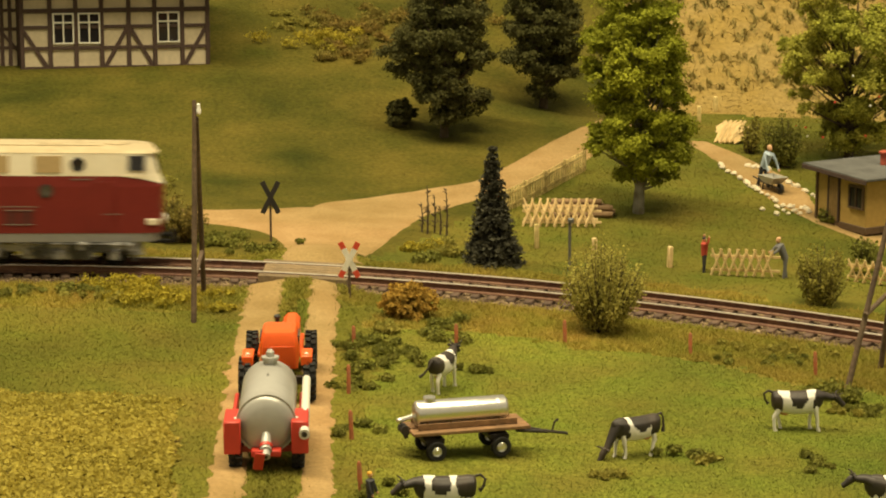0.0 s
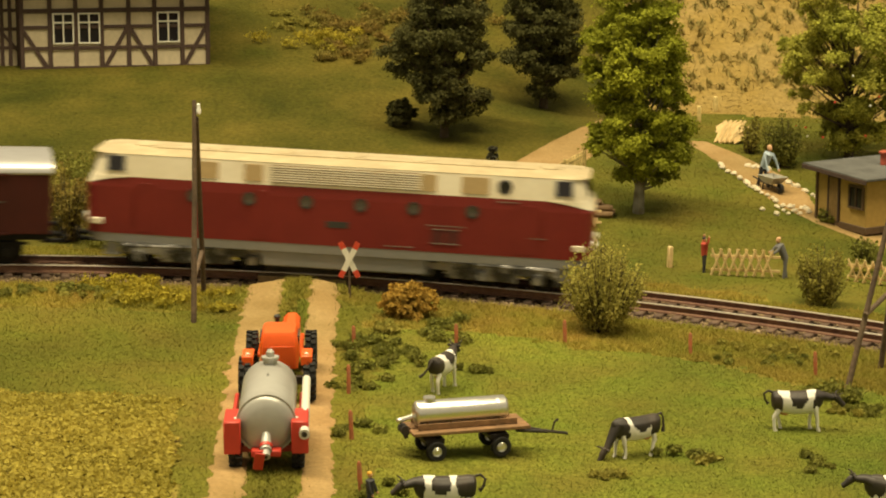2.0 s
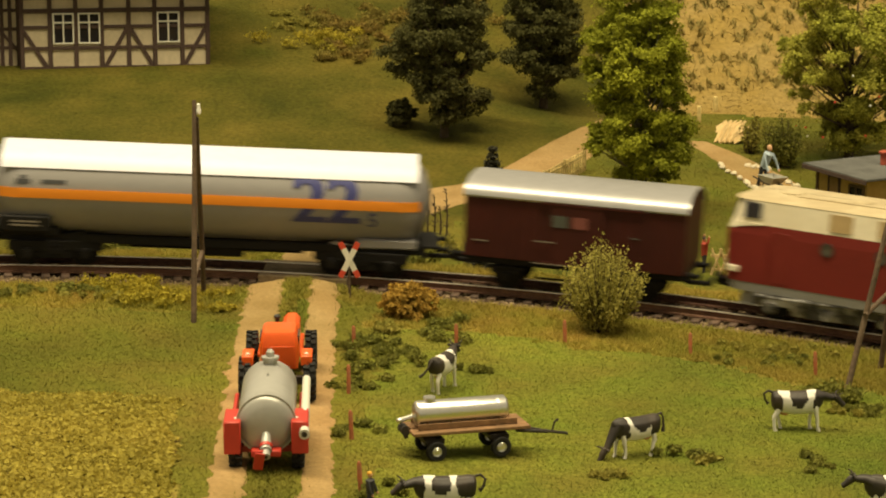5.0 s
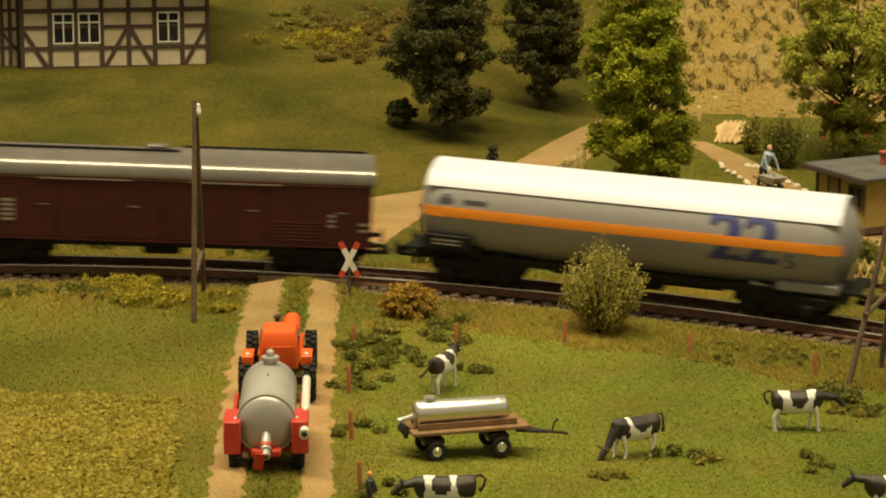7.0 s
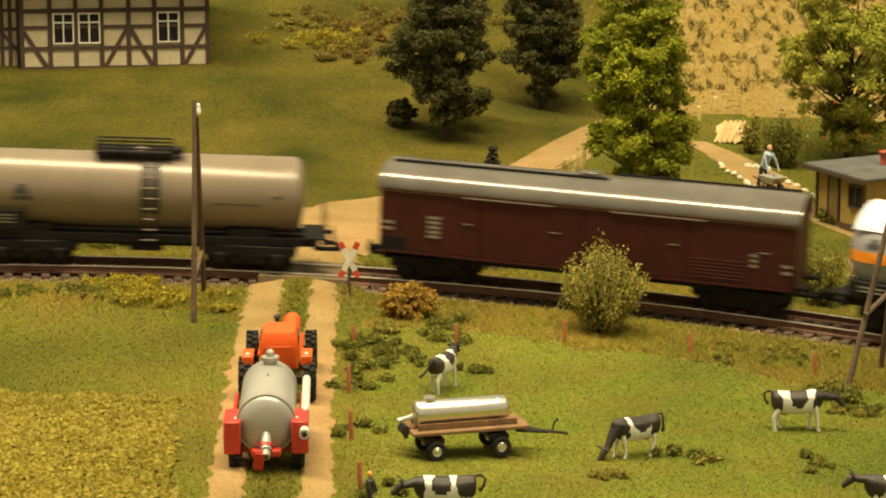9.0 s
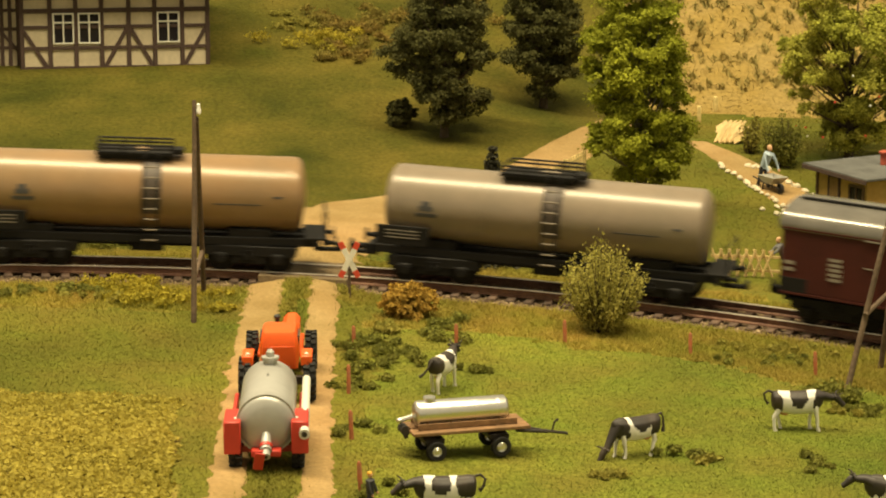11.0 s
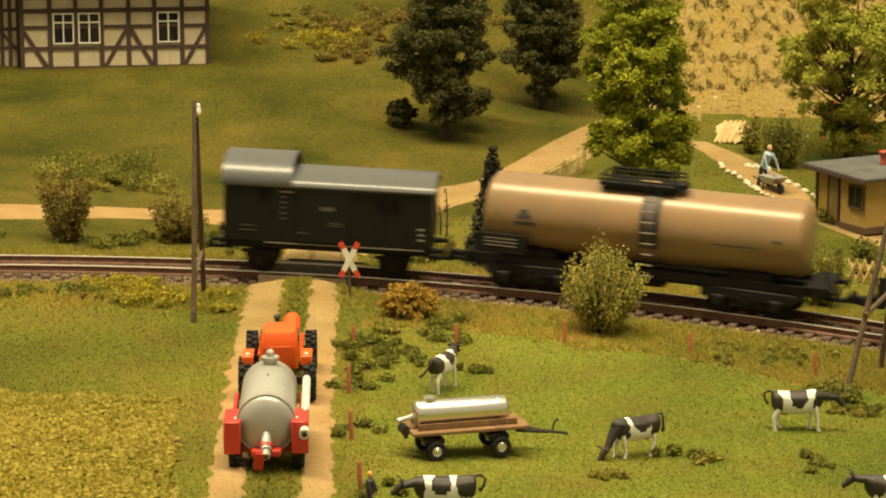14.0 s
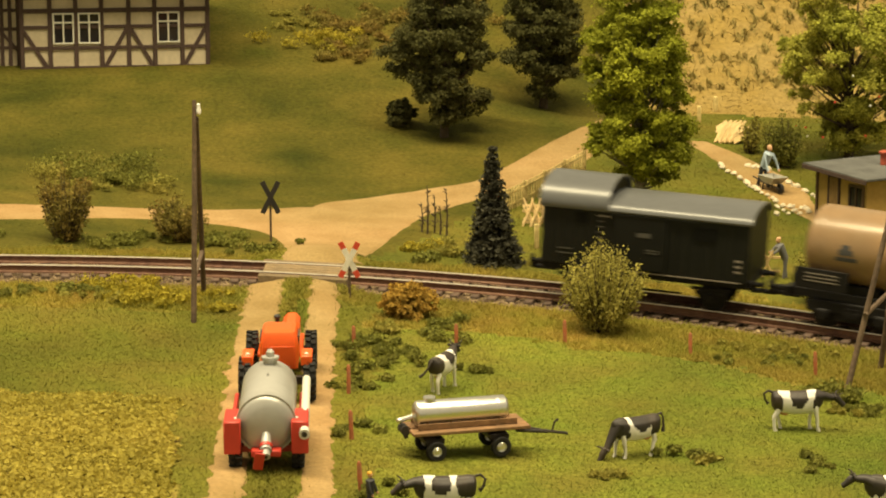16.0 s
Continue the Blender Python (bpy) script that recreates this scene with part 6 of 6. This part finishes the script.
def resize_length(car, share):
    """Sets the length of the body over the running gear."""
    for ob in car.children_recursive:
        if ob.type == "MESH" and ob.name.split(".")[0] not in ("wheelset", "bogie", "side_frame", "axle_guard"):
            ob.data.transform(Matrix.Diagonal((share, 1, 1, 1)))


def rails_under(car, half, mat, z=1.0):
    part("underframe", Shape().box(0, -0.9, z, half * 2, 0.14, 0.26, c=0.02).box(0, 0.9, z, half * 2, 0.14, 0.26, c=0.02).box(0, 0, z, half * 2, 0.4, 0.2).box(half - 0.1, 0, z, 0.2, 2.4, 0.3).box(-half + 0.1, 0, z, 0.2, 2.4, 0.3), mat, car)


resize_length(van, 0.955)

# gas tank wagon
gas = vehicle("gas_tank_wagon", -30.3, 4.9, "long grey gas tank wagon with white top and orange stripe")
r, zc, hl = 1.43, 2.38, 6.95
prof = [(-hl, 0.12), (-hl + 0.06, 0.5), (-hl + 0.22, 0.95), (-hl + 0.5, 1.3), (-hl + 0.85, 1.40), (-hl + 1.15, r), (hl - 1.15, r), (hl - 0.85, 1.40), (hl - 0.5, 1.3), (hl - 0.22, 0.95), (hl - 0.06, 0.5), (hl, 0.12)]
tank = part("tank", Shape().disc_lathe("x", prof, 48, (0, 0, zc)), M["gas_grey"], gas, "grey cylindrical tank")


def arc_panel(x0, x1, rad, a0, a1, n=14, thick=0.035, xn=1):
    """Bent sheet on the tank between two angles, degrees from straight up towards the viewer."""
    outer = [(-math.sin(radians(a0 + (a1 - a0) * k / n)) * rad, zc + math.cos(radians(a0 + (a1 - a0) * k / n)) * rad) for k in range(n + 1)]
    inner = [(y * (rad - thick) / rad, zc + (z - zc) * (rad - thick) / rad) for y, z in outer][::-1]
    ring = outer + inner
    return Shape().loft([[(x0 + (x1 - x0) * i / xn, y, z) for y, z in ring] for i in range(xn + 1)])


part("sunshield", arc_panel(-hl + 0.45, hl - 0.45, r + 0.05, -58, 58, 24, 0.03), M["gas_white"], gas, "white sunshield over the tank")
for s in (1, -1):
    part("stripe", arc_panel(-hl + 1.1, hl - 1.1, r + 0.042, s * 83, s * 95, 6, 0.03), M["stripe"], tank, "orange stripe")
for d in (-1, 1):
    loops = []
    for x, rad in ((hl - 1.1, r + 0.042), (hl - 0.85, 1.43), (hl - 0.5, 1.312), (hl - 0.35, 1.17)):
        t0, t1 = (2.24 - zc), (2.55 - zc)
        loops.append([(d * x, -math.sqrt(rad * rad - t * t) + e, zc + t) for t, e in ((t0, 0), (t1, 0), (t1, 0.02), (t0, 0.02))])
    part("stripe", Shape().loft(loops), M["stripe"], tank)
rails_under(gas, 6.85, M["under"], 0.92)
for d in (-1, 1):
    part("saddle", Shape().box(d * 5.6, 0, 1.12, 1.9, 2.2, 0.3, c=0.05).box(d * 4.3, -0.9, 1.0, 0.9, 0.12, 0.16, 0, d * 10, 0), M["gas_grey"] if d > 0 else M["under"], gas)
    bogie(gas, d * 4.9, 1.8, 2, M["under"])
    part("platform", Shape().box(d * 6.95, 0, 1.1, 0.6, 2.4, 0.08), M["under"], gas)
part("valve_box", Shape().box(-5.7, -1.3, 1.42, 1.6, 0.3, 0.5, c=0.04), M["under"], gas)
bars(gas, -5.7, 1.5, 0.9, 0.05, M["ink_white"], -1.47, 2)
part("brake_gear", Shape().box(0.4, -0.4, 0.62, 1.4, 0.5, 0.34, c=0.05).rod((-2.5, -0.5, 0.66), (3, -0.5, 0.66), 0.04, n=6), M["under"], gas)
ends(gas, 7.1)


def on_tank(text, x, size, ang, rad, mat, parent):
    """Writing wrapped round the tank's near side."""
    cu = bpy.data.curves.new("lettering", "FONT")
    cu.body, cu.size, cu.align_x, cu.align_y = text, size, "CENTER", "CENTER"
    tmp = new("lettering", cu)
    bpy.context.view_layer.update()
    me = bpy.data.meshes.new_from_object(tmp.evaluated_get(bpy.context.evaluated_depsgraph_get()))
    bpy.data.objects.remove(tmp)
    bm = bmesh.new()
    bm.from_mesh(me)
    bmesh.ops.subdivide_edges(bm, edges=[e for e in bm.edges if e.calc_length() > size * 0.2], cuts=3)
    for v in bm.verts:
        a = radians(ang) - v.co.y / rad
        v.co = Vector((x + v.co.x, -math.sin(a) * rad, zc + math.cos(a) * rad)) * K
    bm.to_mesh(me)
    bm.free()
    me.materials.clear()
    me.materials.append(mat)
    ob = part("lettering", me, None, parent)
    return ob


for dx in (-0.08, -0.04, 0.0, 0.04, 0.08):
    on_tank("22", 3.65 + dx, 2.15, 88, r + 0.03 + 0.01 * abs(dx) + 0.0003 * (dx > 0), M["ink_blue"], tank)
on_tank("5", 5.1, 0.68, 109, r + 0.03, M["ink_blue"], tank)
part("emblem", arc_panel(-6.0, -5.55, r + 0.015, 72, 78, 3, 0.02), M["ink_dark"], tank)
part("emblem", arc_panel(-5.88, -5.67, r + 0.015, 67, 72, 3, 0.02), M["ink_dark"], tank)
part("lettering", arc_panel(-5.2, -4.45, r + 0.015, 72, 77, 3, 0.02), M["ink_dark"], tank)

# long covered wagon
cov = vehicle("covered_wagon", -45.5, 4.9, "long dark brown covered bogie wagon with a grey vaulted roof")
part("body", Shape().box(0, 0, 2.02, 13.1, 2.8, 2.04, c=0.03), M["van_brown"], cov)
part("roof", vault(13.24, 0, 2.94, 2.98, 3.74, power=0.8), M["roof_grey"], cov, "vaulted grey roof")
part("roof_end", Shape().loft([[(x, y * 0.95, z - 0.05) for y, z in arch(2.9, 2.98, 3.72, 12, 0.8)] for x in (-6.53, 6.53)]), M["van_brown"], cov)
part("roof_gutter", Shape().box(-2.95, -0.42, 3.74, 6.9, 0.16, 0.07), M["under"], cov)
part("roof_gutter", Shape().box(3.5, 0.5, 3.74, 5.8, 0.1, 0.06), M["under"], cov)
part("roof_vent", Shape().box(-0.2, 0.05, 3.79, 0.6, 0.5, 0.12, c=0.05), M["roof_grey"], cov)
for k in range(4):
    dx = -4.86 + k * 3.24
    door = part("sliding_door", Shape().box(dx, -1.42, 2.02, 3.16, 0.05, 1.9, c=0.01), M["van_brown"], cov)
    if k == 3:
        for j in range(6):
            part("louvre", Shape().box(dx - 0.6, -1.45, 1.2 + j * 0.11, 1.7, 0.02, 0.04, c=0.01), M["van_brown"], door)
    part("handle", Shape().box(dx + (0.75 if k % 2 else 1.2), -1.46, 2.1, 0.3, 0.02, 0.03), M["ink_white"], door)
part("door_rail", Shape().box(0, -1.46, 2.99, 12.95, 0.05, 0.05).box(0, -1.46, 1.02, 12.95, 0.05, 0.06), M["van_brown"], cov)
part("door_rail", Shape().box(-2.4, -1.49, 2.93, 2.9, 0.03, 0.04).box(2.3, -1.49, 2.93, 2.9, 0.03, 0.04), M["ink_white"], cov)
bars(cov, -6.25, 1.95, 0.35, 0.1, M["ink_white"], -1.46, 2, gap=0.2)
bars(cov, -4.75, 2.2, 0.42, 0.09, M["ink_white"], -1.46, 5, gap=0.15)
bars(cov, 5.3, 2.0, 0.2, 0.09, M["ink_white"], -1.46, 3, gap=0.16)
bars(cov, 6.3, 1.75, 0.28, 0.09, M["ink_white"], -1.46, 2, gap=0.2)
part("step_notch", Shape().box(-6.08, -1.43, 1.25, 0.9, 0.04, 0.5, c=0.02), M["under"], cov)
rails_under(cov, 6.5, M["under"], 0.88)
for d in (-1, 1):
    bogie(cov, d * 4.9, 1.8, 2, M["under"])
part("brake_gear", Shape().box(0, -0.3, 0.6, 1.2, 0.6, 0.3, c=0.05), M["under"], cov)
ends(cov, 6.55)


def oil_wagon(centre, mat, label):
    global zc
    car = vehicle("tank_wagon", centre, 3.5, label)
    rr, zz, h = 1.19, 2.37, 5.3
    zc = zz
    tk = part("tank", Shape().disc_lathe("x", [(-h, 0.1), (-h + 0.05, 0.6), (-h + 0.14, 1.02), (-h + 0.26, rr - 0.03), (-h + 0.34, rr), (h - 0.34, rr), (h - 0.26, rr - 0.03), (h - 0.14, 1.02), (h - 0.05, 0.6), (h, 0.1)], 44, (0, 0, zz)), mat, car, "smooth cylindrical tank")
    for x in (-h + 0.6, -1.9, 1.9, h - 0.6):
        part("weld_band", Shape().disc_lathe("x", [(x - 0.02, rr - 0.01), (x - 0.02, rr + 0.008), (x + 0.02, rr + 0.008), (x + 0.02, rr - 0.01)], 44, (0, 0, zz)), mat, tk)
    part("filler_dome", Shape().disc_lathe("z", [(3.4, 0.4), (3.66, 0.4), (3.68, 0.3), (3.74, 0.1)], 18, (0.0, 0, 0)), mat, tk)
    plat = part("platform", Shape().box(-0.25, 0, 3.62, 2.5, 1.5, 0.1, c=0.02).box(-0.25, -0.62, 3.52, 2.3, 0.08, 0.16).box(1.15, -0.4, 3.72, 0.35, 0.5, 0.2, c=0.04), M["under"], car, "black filler platform with railing")
    rail = Shape()
    for y in (-0.74, 0.74):
        for z in (3.78, 3.9):
            rail.rod((-1.45, y, z), (0.95, y, z), 0.035, n=6)
        for x in (-1.45, -0.65, 0.15, 0.95):
            rail.rod((x, y, 3.66), (x, y, 3.9), 0.03, n=6)
    for x in (-1.45,):
        rail.rod((x, -0.74, 3.9), (x, 0.74, 3.9), 0.03, n=6)
    part("railing", rail, M["under"], plat)
    lad = Shape()
    for x in (-0.02, 0.42):
        lad.tube([(x + 0.1, -0.78, 3.7), (x + 0.1, -1.28, 2.9), (x + 0.1, -1.36, 1.6), (x + 0.1, -1.3, 0.7)], [0.03] * 4, 6)
    ladder = part("ladder", lad, M["under"], car, "black side ladder")
    for k in range(8):
        z = 1.0 + k * 0.33
        rung = Shape().rod((0.08, -1.33 + 0.1 * max(0, z - 2.9), z), (0.52, -1.33 + 0.1 * max(0, z - 2.9), z), 0.03, n=6)
        part("rung", rung, M["rung"], ladder, "pale ladder rung")
    part("ladder_plate", arc_panel(0.0, 0.62, rr + 0.03, 30, 118, 14, 0.02), M["ladder_brown"], car, "dark plate behind the ladder")
    part("notice_plate", Shape().box(-4.5, -1.22, 1.5, 1.75, 0.05, 0.62, c=0.02), M["under"], car)
    bars(car, -4.5, 1.66, 1.1, 0.03, M["ink_white"], -1.252, 3, gap=0.11)
    part("emblem", arc_panel(-4.0, -3.55, rr + 0.012, 84, 92, 3, 0.02), M["ink_dark"], tk)
    part("emblem", arc_panel(-3.9, -3.65, rr + 0.012, 77, 84, 3, 0.02), M["ink_dark"], tk)
    part("lettering", arc_panel(-4.1, -3.4, rr + 0.012, 95, 101, 3, 0.02), M["ink_dark"], tk)
    part("lettering", arc_panel(2.3, 3.8, rr + 0.012, 98, 100, 3, 0.02), M["ink_dark"], tk)
    part("lettering", arc_panel(4.2, 4.5, rr + 0.012, 85, 88, 3, 0.02), M["ink_dark"], tk)
    rails_under(car, 5.75, M["under"], 0.98)
    for d in (-1, 1):
        part("saddle", Shape().box(d * 3.5, 0, 1.2, 1.4, 1.8, 0.32, c=0.04), M["under"], car)
        bogie(car, d * 3.5, 1.8, 2, M["under"])
    part("brake_platform", Shape().box(5.65, 0, 1.14, 0.75, 2.4, 0.06).rod((5.95, -1.0, 1.14), (5.95, -1.0, 2.0), 0.03, n=6).rod((5.95, 1.0, 1.14), (5.95, 1.0, 2.0), 0.03, n=6).rod((5.95, -1.0, 2.0), (5.95, 1.0, 2.0), 0.03, n=6), M["under"], car)
    part("brake_gear", Shape().box(0.2, -0.3, 0.66, 1.1, 0.6, 0.3, c=0.05).rod((-2.5, -0.4, 0.7), (2.5, -0.4, 0.7), 0.04, n=6), M["under"], car)
    ends(car, 5.85)
    resize_length(car, 0.978)


oil_wagon(-60.03, M["tank_beige"], "greyish beige tank wagon with a black ladder and platform")
oil_wagon(-73.05, M["tank_ochre"], "ochre tank wagon with a black ladder and platform")

# guard's van
guard = vehicle("guards_van", -83.25, 2.1, "blackish green guard's van with a grey raised lookout roof")
part("body", Shape().box(0, 0, 2.0, 6.85, 2.75, 1.8, c=0.03), M["guard_green"], guard)
part("roof", vault(4.75, 1.14, 2.96, 2.92, 3.32), M["roof_slate"], guard, "slate grey arched roof")
part("roof_end", Shape().loft([[(x, y * 0.95, z - 0.05) for y, z in arch(2.9, 2.9, 3.3, 12)] for x in (-1.2, 3.42)]), M["guard_green"], guard)
look_out = part("lookout", Shape().loft([[(x, y * 0.95, z - 0.05) for y, z in arch(2.9, 2.88, 3.72, 14)] for x in (-3.42, -1.35)]), M["guard_green"], guard)
part("lookout_roof", vault(2.3, -2.35, 2.98, 2.92, 3.77, 0.06, 0.9), M["roof_slate"], look_out, "high arched lookout roof")
for k in range(18):
    part("board", Shape().box(-3.22 + k * 0.379, -1.385, 1.98, 0.365, 0.03, 1.72, c=0.006), M["guard_green"], guard)
part("window", Shape().box(2.0, -1.41, 2.45, 0.75, 0.03, 0.4), M["dark_window"], guard, "small dark window")
part("window", Shape().box(-2.1, -1.41, 2.62, 0.36, 0.03, 0.34), M["dark_window"], guard, "small dark window")
part("side_door", Shape().box(-0.1, -1.43, 2.0, 1.7, 0.05, 1.66, c=0.01).box(0.3, -1.455, 2.82, 3.0, 0.03, 0.05), M["guard_green"], guard)
bars(guard, 0.0, 2.25, 0.45, 0.13, M["ink_dim"], -1.46)
bars(guard, 0.3, 1.8, 0.45, 0.03, M["ink_dim"], -1.46, 2, gap=0.08)
bars(guard, -1.35, 2.72, 0.45, 0.05, M["ink_white"], -1.41)
bars(guard, -1.45, 2.55, 0.2, 0.04, M["ink_dim"], -1.41, 5, gap=0.17)
bars(guard, 3.1, 1.75, 0.22, 0.07, M["ink_white"], -1.41, 3, gap=0.17)
bars(guard, -2.6, 1.6, 0.5, 0.03, M["ink_dim"], -1.41, 2, gap=0.15)
bars(guard, -0.8, 1.45, 0.4, 0.03, M["ink_dim"], -1.46)
part("sill_rail", Shape().box(0.6, -1.4, 1.08, 5.2, 0.04, 0.03), M["ink_white"], guard)
two_axle(guard, 3.42, 4.2)
resize_length(guard, 0.955)

# ---- what moves: the train runs along the line from one side to the other ----
CLOCK = [0, 1.5, 3, 4.2, 6.3, 7.5, 9.2, 10.3, 11.3, 12.2, 13, 14, 15, 16]
WAY = [-11.607, -1.214, 9.052, 17.37, 31.65, 39.968, 51.705, 59.122, 65.106, 70.193, 74.453, 79.608, 84.814, 90.002]


def natural_spline():
    n = len(CLOCK)
    h = np.diff(CLOCK)
    A, b = np.zeros((n, n)), np.zeros(n)
    A[0, 0] = A[-1, -1] = 1
    for i in range(1, n - 1):
        A[i, i - 1:i + 2] = h[i - 1], 2 * (h[i - 1] + h[i]), h[i]
        b[i] = 6 * ((WAY[i + 1] - WAY[i]) / h[i] - (WAY[i] - WAY[i - 1]) / h[i - 1])
    return np.linalg.solve(A, b)


BEND = natural_spline()


def travelled(t):
    j = min(max(int(np.searchsorted(CLOCK, t)) - 1, 0), len(CLOCK) - 2)
    h, d, e = CLOCK[j + 1] - CLOCK[j], t - CLOCK[j], CLOCK[j + 1] - t
    return (BEND[j] * e ** 3 + BEND[j + 1] * d ** 3) / (6 * h) + (WAY[j] / h - BEND[j] * h / 6) * e + (WAY[j + 1] / h - BEND[j + 1] * h / 6) * d


def car_pose(s, half):
    a, b = on_line(s - half), on_line(s + half)
    d = b - a
    return (a + b) / 2, math.atan2(d.y, d.x), math.atan2(d.z, math.hypot(d.x, d.y))


def motions():
    for car, centre, half in CARS:
        rows = []
        for k in range(33):
            t = k * 0.5
            p, yaw, climb = car_pose(travelled(t) + centre, half)
            rows.append((t, Matrix.Translation(p * K) @ Matrix.Rotation(yaw, 4, "Z") @ Matrix.Rotation(-climb, 4, "Y")))
        walk(car, rows)
    for b, car, x in BOGIES:
        centre, half = next((c, h) for o, c, h in CARS if o == car)
        rows = []
        for k in range(17):
            s = travelled(float(k)) + centre
            _, yaw, _ = car_pose(s, half)
            rows.append((float(k), Matrix.Translation((x * K, 0, 0)) @ Matrix.Rotation(heading(s + x) - yaw, 4, "Z")))
        walk(b, rows)
    start = travelled(0.0)
    for wheel, x in WHEELS:
        rows = []
        for k in range(161):
            t = k * 0.1
            rows.append((t, Matrix.Translation((x * K, 0, 0.45 * K)) @ Matrix.Rotation((travelled(t) - start) / 0.45, 4, "Y")))
        walk(wheel, rows)


motions()
